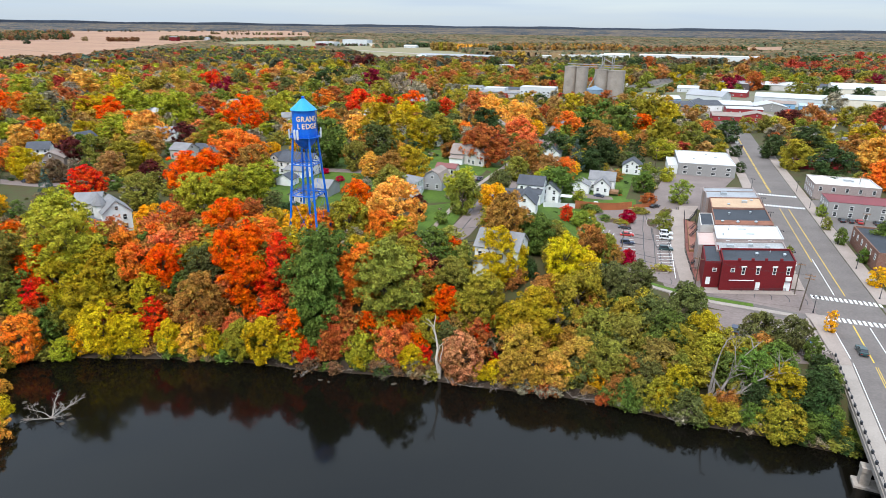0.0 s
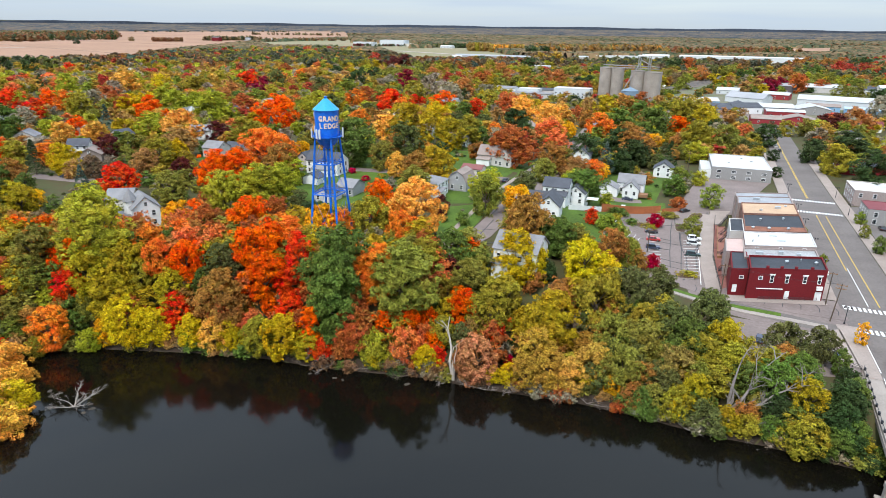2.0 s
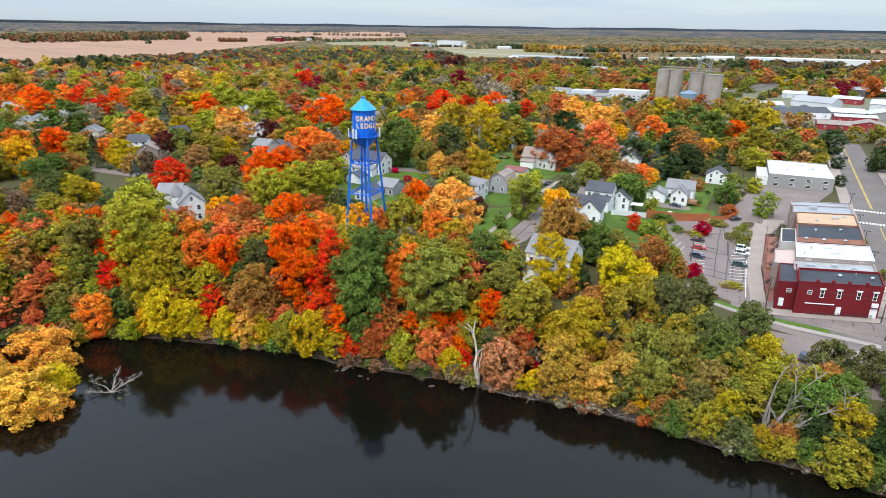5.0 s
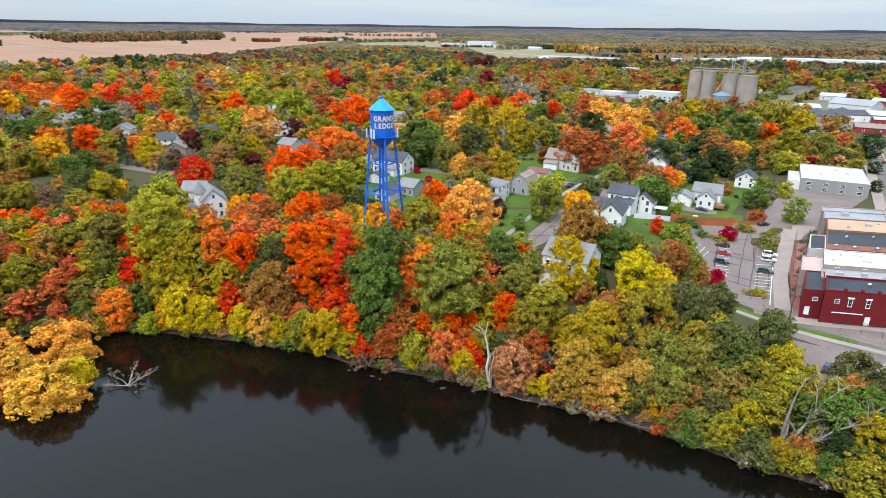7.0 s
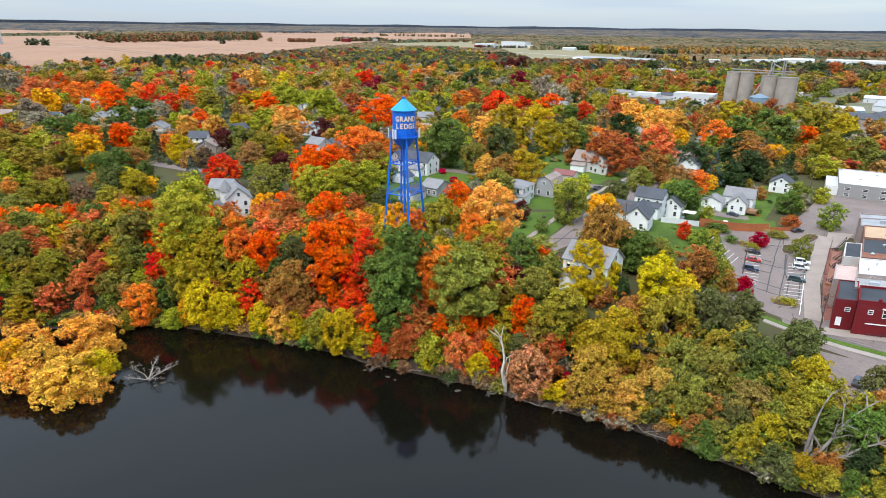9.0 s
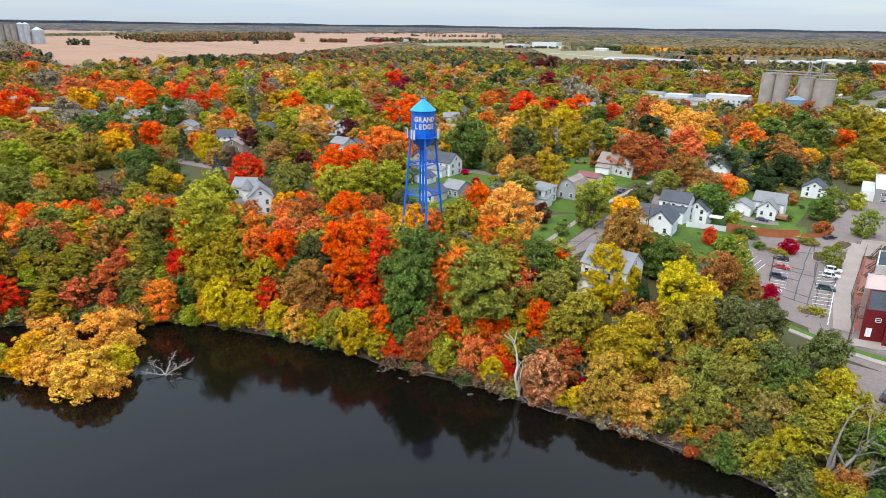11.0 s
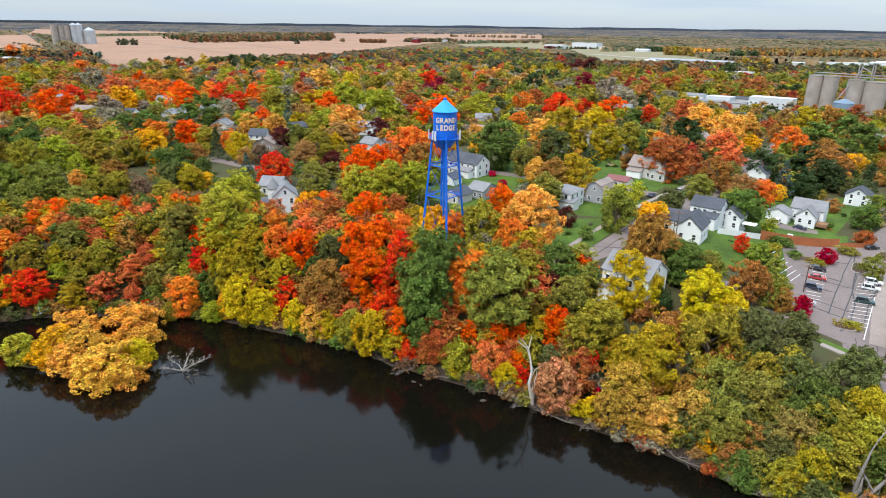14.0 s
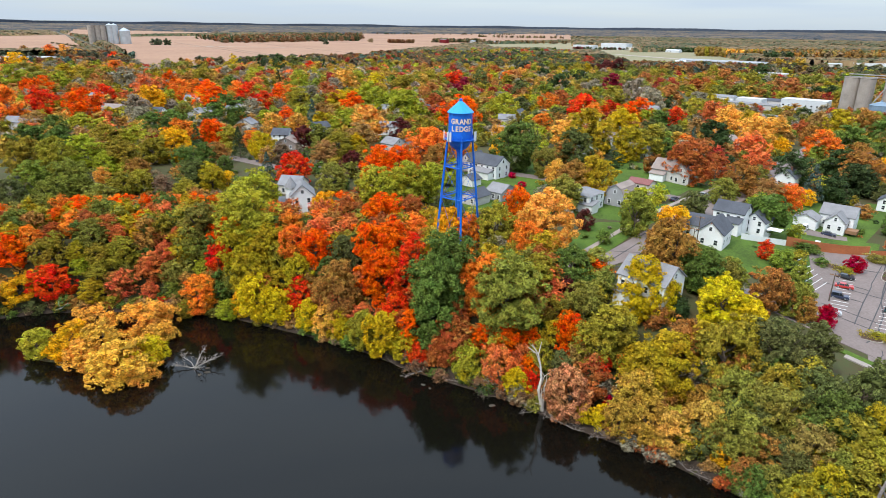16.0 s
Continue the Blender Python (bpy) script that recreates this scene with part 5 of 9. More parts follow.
strip("road", [(-182, 235), (-150, 228), (-120, 245), (-60, 262), (16, 250)], 3.2, OLD_ASPHALT, 0.14, "residential cross street", "road")
patch("lawn", [(-72, 204), (10, 212), (42, 306), (-46, 312)], LAWN, 0.03, "green lawns and gardens between the houses", "lawn", 6.0)
patch("lawn", [(19, 196), (52, 186), (94, 300), (52, 318)], LAWN, 0.03, "green back gardens behind the car park", "lawn", 6.0)
patch("lawn", [(-18, 163), (-1, 168), (10, 214), (-6, 206)], LAWN, 0.1, "green front lawn", "lawn")
patch("lawn", [(-60, 222), (-34, 216), (-29, 258), (-52, 264)], LAWN, 0.1, "green lawn behind the tower", "lawn")
patch("lawn", [(52, 234), (78, 240), (82, 256), (56, 252)], LAWN, 0.1, "green back lawn", "lawn")
patch("driveway", [(54.5, 250), (72, 254), (72.5, 259), (55, 259)], OLD_ASPHALT, 0.2, "grey gravel driveway before the garage", "driveway")
patch("lawn", [(38, 196), (50, 200), (50, 222), (36, 216)], LAWN, 0.1, "green garden lawn", "lawn")
patch("lawn", [(3, 246), (14, 250), (26, 292), (12, 286)], LAWN, 0.1, "green lawn by the grey house", "lawn")


def at_row_early(u, v):
    return U0.x + u + EV.x * v, U0.y + EV.y * v


CROSS = [(k * 1.15 + 1.0, v) for v in (-0.5, -14.5) for k in range(15)] + [(k * 1.1 + 0.3, v) for v in (99, 118.5) for k in range(15)]
bars("crosswalk_bar", CROSS, (0.32, 1.3), MARK, 0.14, "white painted crosswalk bar")
for u_, v0_, v1_ in ((6.3, 30, 95), (9.6, 3, 95), (6.2, 123, 330), (6.7, 123, 330)):
    strip("centre_line", street_line(u_, v0_, v1_), 0.11, YELLOW, 0.15, "yellow painted centre line", "road marking")
strip("lane_line", street_line(6.9, 2.5, 33), 0.09, MARK, 0.15, "white painted lane line", "road marking")
patch("pavement", [at_row_early(-31, 0.5), at_row_early(-3, 0.0), at_row_early(-4, 3), at_row_early(-30, 5)], WALK, 0.2, "concrete pavement in front of the red building", "pavement")
for a_, b_ in zip(range(len(SHORE_X)), range(1, len(SHORE_X))):
    if -210 < SHORE_X[a_] < 100:
        strip("mud_bank", [(SHORE_X[a_], SHORE_Y[a_] + 1.0), (SHORE_X[b_], SHORE_Y[b_] + 1.0)], 1.6, MUD, 0.05, "narrow strip of brown mud at the water", "river bank")
patch("courtyard", [(72.5, 164.5), (77.5, 168.0), (95.5, 224.0), (90.5, 228.5)], material("red_brick_paving", (0.24, 0.095, 0.075), 0.9, scale=1.6, vary=0.4, bump=0.4), 0.12, "worn red brick paving behind the shops", "courtyard")


# ---- small modelling helpers ----
def part(name, bm, material_, parent, label=""):
    ob = new(name, bmesh_data(name, bm, material_))
    ob.parent = parent
    return tagged(ob, label) if label else ob


def box(bm, x0, x1, y0, y1, z0, z1, bevel=0.0):
    m = Matrix.Translation(((x0 + x1) / 2, (y0 + y1) / 2, (z0 + z1) / 2)) @ Matrix.Diagonal((x1 - x0, y1 - y0, z1 - z0, 1))
    r = bmesh.ops.create_cube(bm, size=1, matrix=m)
    if bevel:
        e = list({e for v in r["verts"] for e in v.link_edges})
        bmesh.ops.bevel(bm, geom=e, offset=bevel, segments=2, affect="EDGES", profile=0.6)


def lathe(bm, profile, sides=32, centre=(0, 0)):
    """A turned shape from (radius, height) steps."""
    rings = []
    for r, z in profile:
        if r < 1e-4:
            rings.append([bm.verts.new((centre[0], centre[1], z))])
        else:
            rings.append([bm.verts.new((centre[0] + r * math.cos(2 * math.pi * k / sides), centre[1] + r * math.sin(2 * math.pi * k / sides), z)) for k in range(sides)])
    for a, b in zip(rings, rings[1:]):
        for k in range(sides):
            j = (k + 1) % sides
            if len(a) == 1:
                bm.faces.new((a[0], b[j], b[k]))
            elif len(b) == 1:
                bm.faces.new((a[k], a[j], b[0]))
            else:
                bm.faces.new((a[k], a[j], b[j], b[k]))


def rod(bm, a, b, r, sides=8, r2=None):
    tube(bm, [Vector(a), Vector(b)], [r, r if r2 is None else r2], sides)


# ---- the water tower ----
def water_tower(x, y, turn):
    z0 = ground_z(x, y)
    root = new("water_tower")
    root.matrix_basis = pose(x, y, z0, 0, 0, turn)
    h = 57.2 - z0
    r, tank_top, tank_low, bowl = 3.05, h - 3.3, h - 9.8, h - 13.3
    bm = bmesh.new()
    lathe(bm, [(r, tank_low)] + [(r, tank_top)], 48)
    for zz in (tank_low + 2.1, tank_low + 4.2):
        lathe(bm, [(r + 0.005, zz - 0.06), (r + 0.035, zz), (r + 0.005, zz + 0.06)], 48)
    part("tank", bm, TOWER_BLUE, root)
    bm = bmesh.new()
    lathe(bm, [(0.9, bowl - 0.2)] + [(max(0.9, r * math.cos(a)), tank_low - (tank_low - bowl) * math.sin(a)) for a in (1.25, 1.05, 0.85, 0.65, 0.45, 0.22, 0.0)], 40)
    part("bowl", bm, TOWER_BLUE, root)
    bm = bmesh.new()
    lathe(bm, [(r - 0.1, tank_top - 0.1), (r + 0.42, tank_top - 0.12), (r + 0.42, tank_top), (0.45, h - 0.55), (0.0, h - 0.5)], 16)
    part("roof", bm, TOWER_ROOF, root, "light blue conical roof")
    bm = bmesh.new()
    lathe(bm, [(0.4, h - 0.6), (0.4, h - 0.15), (0.5, h - 0.12), (0.0, h + 0.1)], 12)
    part("finial", bm, TOWER_BLUE, root)
    bm = bmesh.new()
    lathe(bm, [(0.34, -0.5), (0.34, bowl)], 16)
    part("riser_pipe", bm, TOWER_BLUE, root)
    feet, tops = [], []
    for k in range(4):
        a = math.pi / 2 * k
        feet.append(Vector((6.3 * math.cos(a), 6.3 * math.sin(a), -0.5)))
        tops.append(Vector((3.15 * math.cos(a), 3.15 * math.sin(a), tank_low + 0.6)))
    for f, t in zip(feet, tops):
        bm = bmesh.new()
        rod(bm, f, t, 0.31, 8, 0.28)
        part("leg", bm, TOWER_BLUE, root)
    levels = (0.49, 0.745)
    for s in levels:
        p = [f.lerp(t, s) for f, t in zip(feet, tops)]
        for k in range(4):
            bm = bmesh.new()
            a, b = p[k], p[(k + 1) % 4]
            rod(bm, a, b, 0.17)
            rod(bm, a + Vector((0, 0, 0.6)), b + Vector((0, 0, 0.6)), 0.06)
            for i in range(1, 8):
                q, w = a.lerp(b, i / 8), a.lerp(b, (i + 1) / 8 if i % 2 else (i - 1) / 8)
                rod(bm, q, w + Vector((0, 0, 0.6)), 0.04, 5)
            part("strut", bm, TOWER_BLUE, root)
    cuts = (0.0, *levels, 0.97)
    for k in range(4):
        j = (k + 1) % 4
        for s, t in zip(cuts, cuts[1:]):
            bm = bmesh.new()
            rod(bm, feet[k].lerp(tops[k], s), feet[j].lerp(tops[j], t), 0.035, 5)
            rod(bm, feet[j].lerp(tops[j], s), feet[k].lerp(tops[k], t), 0.035, 5)
            part("cross_brace", bm, TOWER_BLUE, root)
    for f in feet:
        bm = bmesh.new()
        lathe(bm, [(0.9, -0.8), (0.9, 0.1), (0.6, 0.3), (0.0, 0.3)], 10, (f.x, f.y))
        part("footing", bm, CONCRETE, root, "concrete footing")
    bm = bmesh.new()
    zb = tank_low - 0.5
    lathe(bm, [(r + 0.02, zb), (r + 0.95, zb), (r + 0.95, zb + 0.1), (r + 0.02, zb + 0.1)], 40)
    balcony = part("balcony", bm, TOWER_BLUE, root)
    for k in range(24):
        a = 2 * math.pi * k / 24
        bm = bmesh.new()
        rod(bm, ((r + 0.9) * math.cos(a), (r + 0.9) * math.sin(a), zb), ((r + 0.9) * math.cos(a), (r + 0.9) * math.sin(a), zb + 1.1), 0.03, 5)
        part("railing_post", bm, TOWER_BLUE, balcony)
    for zz in (0.55, 1.1):
        bm = bmesh.new()
        lathe(bm, [(r + 0.87, zb + zz - 0.03), (r + 0.93, zb + zz - 0.03), (r + 0.93, zb + zz + 0.03), (r + 0.87, zb + zz + 0.03), (r + 0.87, zb + zz - 0.03)], 40)
        part("railing_rail", bm, TOWER_BLUE, balcony)
    for a in (-145, -133, -179, -31, -19, 33, 45, 111, 123):
        b = radians(a)
        bm = bmesh.new()
        box(bm, -0.26, 0.26, -0.12, 0.12, -0.3, 2.1, 0.04)
        rod(bm, (0, 0.1, -0.5), (0, 0.1, 2.3), 0.05, 6)
        bmesh.ops.rotate(bm, verts=bm.verts, matrix=Matrix.Rotation(b + math.pi / 2, 3, "Z"))
        bmesh.ops.translate(bm, verts=bm.verts, vec=((r + 1.15) * math.cos(b), (r + 1.15) * math.sin(b), zb + 0.1))
        part("panel_antenna", bm, WHITE_METAL, root, "white panel antenna")
    # ladder
    bm = bmesh.new()
    for s in (-0.22, 0.22):
        rod(bm, (s, -(r + 0.25), zb), (s, -(r + 0.25), tank_top), 0.03, 5)
    bmesh.ops.rotate(bm, verts=bm.verts, matrix=Matrix.Rotation(radians(63), 3, "Z"))
    part("ladder", bm, TOWER_BLUE, root)
    # the town's name, letter by letter round the tank
    for word, zz in (("GRAND", tank_low + 4.3), ("LEDGE", tank_low + 2.45)):
        for i, ch in enumerate(word):
            cu = bpy.data.curves.new("letter", "FONT")
            cu.body, cu.size, cu.extrude, cu.offset = ch, 1.85, 0.03, 0.06
            cu.align_x, cu.align_y, cu.resolution_u = "CENTER", "CENTER", 3
            tmp = new("letter", cu)
            me = bpy.data.meshes.new_from_object(tmp.evaluated_get(bpy.context.evaluated_depsgraph_get()))
            bpy.data.objects.remove(tmp)
            me.materials.clear()
            me.materials.append(LETTER)
            ob = new("letter", me)
            a = radians(-91 + (i - 2) * 22)
            ob.parent = root
            ob.matrix_basis = Matrix.Translation(((r + 0.04) * math.cos(a), (r + 0.04) * math.sin(a), zz)) @ Matrix.Rotation(a + math.pi / 2, 4, "Z") @ Matrix.Rotation(math.pi / 2, 4, "X") @ Matrix.Diagonal((0.86, 1, 1, 1))
            for v in me.vertices:
                v.co.z -= v.co.x ** 2 / (2 * r) * 0.6
            tagged(ob, "cream painted letter")
    return tagged(root, "tall blue steel water tower with lettered tank and antennas", "water tower")


water_tower(-36.6, 162.5, 29.0)


# ---- buildings ----
def window(parent, x, y, z, turn, w, h, frame_material=None, bars_=True):
    """A framed window on a wall: frame, sill and pane. It looks along -y before it is turned."""
    bm = bmesh.new()
    t = 0.11
    box(bm, -w / 2 - t, w / 2 + t, -0.10, 0.02, h / 2, h / 2 + t)
    box(bm, -w / 2 - t, w / 2 + t, -0.14, 0.02, -h / 2 - t, -h / 2)
    box(bm, -w / 2 - t, -w / 2, -0.10, 0.02, -h / 2, h / 2)
    box(bm, w / 2, w / 2 + t, -0.10, 0.02, -h / 2, h / 2)
    if bars_:
        box(bm, -w / 2, w / 2, -0.08, 0.0, -0.04, 0.04)
    ob = part("window", bm, frame_material or WHITE, parent)
    ob.matrix_basis = pose(x, y, z, 0, 0, turn)
    bm = bmesh.new()
    box(bm, -w / 2, w / 2, -0.035, 0.0, -h / 2, h / 2)
    part("pane", bm, GLASS, ob)


def door(parent, x, y, z, turn, w=1.0, h=2.1, material_=None):
    bm = bmesh.new()
    box(bm, -w / 2, w / 2, -0.07, 0.0, 0, h)
    box(bm, -w / 2 - 0.1, -w / 2, -0.11, 0, 0, h + 0.1)
    box(bm, w / 2, w / 2 + 0.1, -0.11, 0, 0, h + 0.1)
    box(bm, -w / 2 - 0.1, w / 2 + 0.1, -0.11, 0, h, h + 0.12)
    ob = part("door", bm, material_ or WHITE, parent)
    ob.matrix_basis = pose(x, y, z, 0, 0, turn)


def wall_windows(root, side, n, zs, w, d, size, frame_material=None):
    """A row of windows on one side: s, n, e or w."""
    span = w if side in "sn" else d
    for z in zs:
        for i in range(n):
            o = span * ((i + 0.5) / n - 0.5)
            x, y, turn = {"s": (o, -d / 2, 0), "n": (o, d / 2, 180), "e": (w / 2, o, 90), "w": (-w / 2, o, -90)}[side]
            window(root, x, y, z, turn, size[0], size[1], frame_material)


def flat_building(x, y, turn, w, d, h, wall, roof, label, wins=(), parapet=0.5, size=(1.0, 1.6), frame_material=None, name="shop_building", drop=1.0, cap=None):
    """A flat-roofed building: four thick walls with a parapet and its coping, and a roof sheet behind it."""
    z = ground_z(x, y)
    root = new(name)
    root.matrix_basis = pose(x, y, z, 0, 0, turn)
    t = 0.25
    bm = bmesh.new()
    box(bm, -w / 2, w / 2, -d / 2, -d / 2 + t, -drop, h)
    box(bm, -w / 2, w / 2, d / 2 - t, d / 2, -drop, h)
    box(bm, -w / 2, -w / 2 + t, -d / 2 + t, d / 2 - t, -drop, h)
    box(bm, w / 2 - t, w / 2, -d / 2 + t, d / 2 - t, -drop, h)
    part("wall", bm, wall, root)
    bm = bmesh.new()
    box(bm, -w / 2 + t, w / 2 - t, -d / 2 + t, d / 2 - t, h - parapet - 0.25, h - parapet)
    part("roof", bm, roof, root)
    bm = bmesh.new()
    for x0, x1, y0, y1 in ((-w / 2 - .06, w / 2 + .06, -d / 2 - .06, -d / 2 + t + .04), (-w / 2 - .06, w / 2 + .06, d / 2 - t - .04, d / 2 + .06),
                           (-w / 2 - .06, -w / 2 + t + .04, -d / 2 + t, d / 2 - t), (w / 2 - t - .04, w / 2 + .06, -d / 2 + t, d / 2 - t)):
        box(bm, x0, x1, y0, y1, h, h + 0.1)
    part("coping", bm, cap or wall, root)
    for side, n, zs in wins:
        wall_windows(root, side, n, zs, w, d, size, frame_material)
    return tagged(root, label, "building")


def roof_vents(root, spots, z):
    for x, y, r in spots:
        bm = bmesh.new()
        lathe(bm, [(r * 0.6, z - 0.1), (r * 0.6, z + 0.35), (r, z + 0.45), (r, z + 0.6), (r * 0.4, z + 0.85), (0, z + 0.88)], 10, (x, y))
        part("roof_vent", bm, GALVANISED, root, "bright metal roof vent")


def roof_units(root, spots, z):
    for x, y, w, d, h in spots:
        bm = bmesh.new()
        box(bm, x - w / 2, x + w / 2, y - d / 2, y + d / 2, z - 0.05, z + h, 0.04)
        part("roof_unit", bm, GALVANISED, root, "grey metal roof unit")


def house(x, y, turn, w, d, h, rise, wall, roof, label, ridge="x", wins=(), gambrel=False, hip=False, chimney=None, name="house", dz=0.0, drop=1.5):
    """A house with walls up to the gables, a roof of two (or four) thick slopes, windows and a chimney."""
    z = ground_z(x, y) + dz
    root = new(name)
    root.matrix_basis = pose(x, y, z, 0, 0, turn)
    body = new("body")
    body.parent = root
    # along the ridge: a, across it: b
    a, b = (w / 2, d / 2) if ridge == "x" else (d / 2, w / 2)

    def xyz(p, q, zz):
        return (p, q, zz) if ridge == "x" else (q, p, zz)

    profile = [(-b, h), (-b * 0.62, h + rise * 0.68), (0, h + rise), (b * 0.62, h + rise * 0.68), (b, h)] if gambrel else [(-b, h), (0, h + rise), (b, h)]
    bm = bmesh.new()
    ends = []
    for s in (-a, a):
        pts = [(-b, -drop)] + ([(-b, h), (b, h)] if hip else profile) + [(b, -drop)]
        ends.append([bm.verts.new(xyz(s, q, zz)) for q, zz in pts])
    for e in ends:
        bm.faces.new(e)
    k = len(ends[0])
    for i in (0, k - 2):
        bm.faces.new((ends[0][i], ends[0][i + 1], ends[1][i + 1], ends[1][i]))
    me = bmesh_data("wall", bm, wall)
    bpy.data.objects.remove(body)
    body = new("wall", me)
    body.parent = root
    bm = bmesh.new()
    over, thick = 0.4, 0.22
    if hip:
        e = [bm.verts.new((sx * (w / 2 + over), sy * (d / 2 + over), h - 0.1)) for sx, sy in ((-1, -1), (1, -1), (1, 1), (-1, 1))]
        half = max(0.0, a - b)
        r0, r1 = bm.verts.new(xyz(-half - 0.01, 0, h + rise)), bm.verts.new(xyz(half + 0.01, 0, h + rise))
        if ridge == "x":
            for f in ((e[0], e[1], r1, r0), (e[1], e[2], r1), (e[2], e[3], r0, r1), (e[3], e[0], r0)):
                bm.faces.new(f)
        else:
            for f in ((e[0], e[1], r0), (e[1], e[2], r1, r0), (e[2], e[3], r1), (e[3], e[0], r0, r1)):
                bm.faces.new(f)
        bm.faces.new(tuple(reversed(e)))
        part("roof", bm, roof, root)
    else:
        slopes = list(zip(profile, profile[1:]))
        for i, ((q0, z0), (q1, z1)) in enumerate(slopes):
            bm = bmesh.new()
            dq, dzz = q1 - q0, z1 - z0
            ln = math.hypot(dq, dzz)
            if i == 0:
                q0, z0 = q0 - dq / ln * over, z0 - dzz / ln * over
            if i == len(slopes) - 1:
                q1, z1 = q1 + dq / ln * over, z1 + dzz / ln * over
            nq, nz = -dzz / ln * thick, dq / ln * thick
            quad = [(q0, z0), (q1, z1), (q1 + nq, z1 + nz), (q0 + nq, z0 + nz)]
            va = [bm.verts.new(xyz(-a - over, q, zz + 0.01)) for q, zz in quad]
            vb = [bm.verts.new(xyz(a + over, q, zz + 0.01)) for q, zz in quad]
            bm.faces.new(va)
            bm.faces.new(vb)
            for j in range(4):
                bm.faces.new((va[j], va[(j + 1) % 4], vb[(j + 1) % 4], vb[j]))
            part("roof_slope", bm, roof, root)
    for side, n, zs in wins:
        wall_windows(root, side, n, zs, w, d, (0.95, 1.45))
    if not hip:
        for s, turn_ in ((-a, -90 if ridge == "x" else 0), (a, 90 if ridge == "x" else 180)):
            if rise > 2.2:
                px, py, _ = xyz(s, 0, 0)
                window(root, px, py, h + rise * 0.38, turn_, 0.8, 1.1)
    if chimney:
        bm = bmesh.new()
        cx, cy = chimney
        box(bm, cx - 0.35, cx + 0.35, cy - 0.35, cy + 0.35, h + rise * 0.4, h + rise + 0.9)
        box(bm, cx - 0.42, cx + 0.42, cy - 0.42, cy + 0.42, h + rise + 0.75, h + rise + 0.95)
        part("chimney", bm, BROWN_BRICK, root, "brown brick chimney")
    return tagged(root, label, "house" if name == "house" else name.replace("_", " "))


def extra_block(root, x0, x1, y0, y1, h, rise, wall, roof, drop=1.5):
    """A lean-to or porch on a house: walls and a sloping roof that falls towards -y."""
    bm = bmesh.new()
    box(bm, x0, x1, y0, y1, -drop, h)
    part("porch_wall", bm, wall, root)
    bm = bmesh.new()
    v = [bm.verts.new(p) for p in ((x0 - .3, y0 - .3, h), (x1 + .3, y0 - .3, h), (x1 + .3, y1, h + rise), (x0 - .3, y1, h + rise))]
    u = [bm.verts.new(q.co + Vector((0, 0, 0.2))) for q in v]
    bm.faces.new(v)
    bm.faces.new(u)
    for j in range(4):
        bm.faces.new((v[j], v[(j + 1) % 4], u[(j + 1) % 4], u[j]))
    part("porch_roof", bm, roof, root)


def street_shop(u0, u1, v0, v1, h, wall, roof, label, **more):
    """A building square to the main street."""
    x, y = at_street((u0 + u1) / 2, (v0 + v1) / 2)
    return flat_building(x, y, STREET_TURN, u1 - u0, v1 - v0, h, wall, roof, label, **more)


SKEW = 0.3256 / 0.9455


def at_row(u, v):
    return U0.x + u + EV.x * v, U0.y + EV.y * v


def slant(root):
    """The old plots run slantwise off the main street: lean a building's plan along its depth."""
    for ob in root.children_recursive:
        if ob.parent == root and ob.matrix_basis.translation.length > 0.01:
            p = ob.matrix_basis.translation.copy()
            side = abs(ob.matrix_basis.to_euler().z) > 0.5
            ob.matrix_basis = pose(p.x + SKEW * p.y, p.y, p.z, 0, 0, math.degrees(ob.matrix_basis.to_euler().z) - (19 if side else 0))
        elif ob.parent == root:
            for v in ob.data.vertices:
                v.co.x += SKEW * v.co.y
    return root


def shop(u0, u1, v0, v1, h, wall, roof, label, **more):
    """A building of the slanting row: u0 to u1 across, v0 to v1 along the street."""
    x, y = at_row((u0 + u1) / 2, (v0 + v1) / 2)
    return flat_building(x, y, 0, u1 - u0, (v1 - v0) * 0.9455, h, wall, roof, label, **more)


# the row of shops on the main street
red = shop(-24.5, -4.4, 3.0, 14.0, 8.9, RED_BRICK, FLAT_DARK, "two-storey dark red painted brick corner shop building", wins=(("e", 3, (5.8,)),), size=(1.1, 2.0), parapet=0.45)
FR = -5.2
for x_ in (-7.0, -4.0, 0.0, 4.6, 8.4):
    window(red, x_, FR, 6.0 if x_ > -7 else 6.2, 0, 0.75 if x_ > -7 else 0.9, 1.9 if x_ > -7 else 0.9)
    if x_ > -7:
        bm = bmesh.new()
        box(bm, x_ - 0.75, x_ + 0.75, FR - 0.2, FR, 7.1, 7.45)
        part("lintel", bm, WHITE, red, "white stone lintel")
for x_ in (-5.6, -1.9, 1.8, 6.0):
    bm = bmesh.new()
    box(bm, x_ - 0.4, x_ + 0.4, FR - 0.12, FR + 0.6, 8.8, 9.6, 0.04)
    part("parapet_pier", bm, RED_BRICK, red)
door(red, 0.6, FR, 0.4, 0)
door(red, 8.8, FR, 0.2, 0, 1.5, 2.4)
bm = bmesh.new()
box(bm, -7.6, -0.6, FR - 0.2, FR, 3.1, 3.3)
part("ledge", bm, WHITE, red, "white ledge above the ground floor")
bm = bmesh.new()
box(bm, 8.0, 9.6, FR - 0.7, FR, 3.3, 4.3, 0.05)
part("shop_sign", bm, WHITE, red, "small white shop sign board")
bm = bmesh.new()
box(bm, 10.05, 10.4, FR, 5.1, 7.6, 8.3)
part("cornice", bm, WHITE, red, "white cornice")
roof_vents(red, [(0, 1, 0.6), (7.8, 0.5, 0.55), (4, 2.5, 0.2)], 8.45)
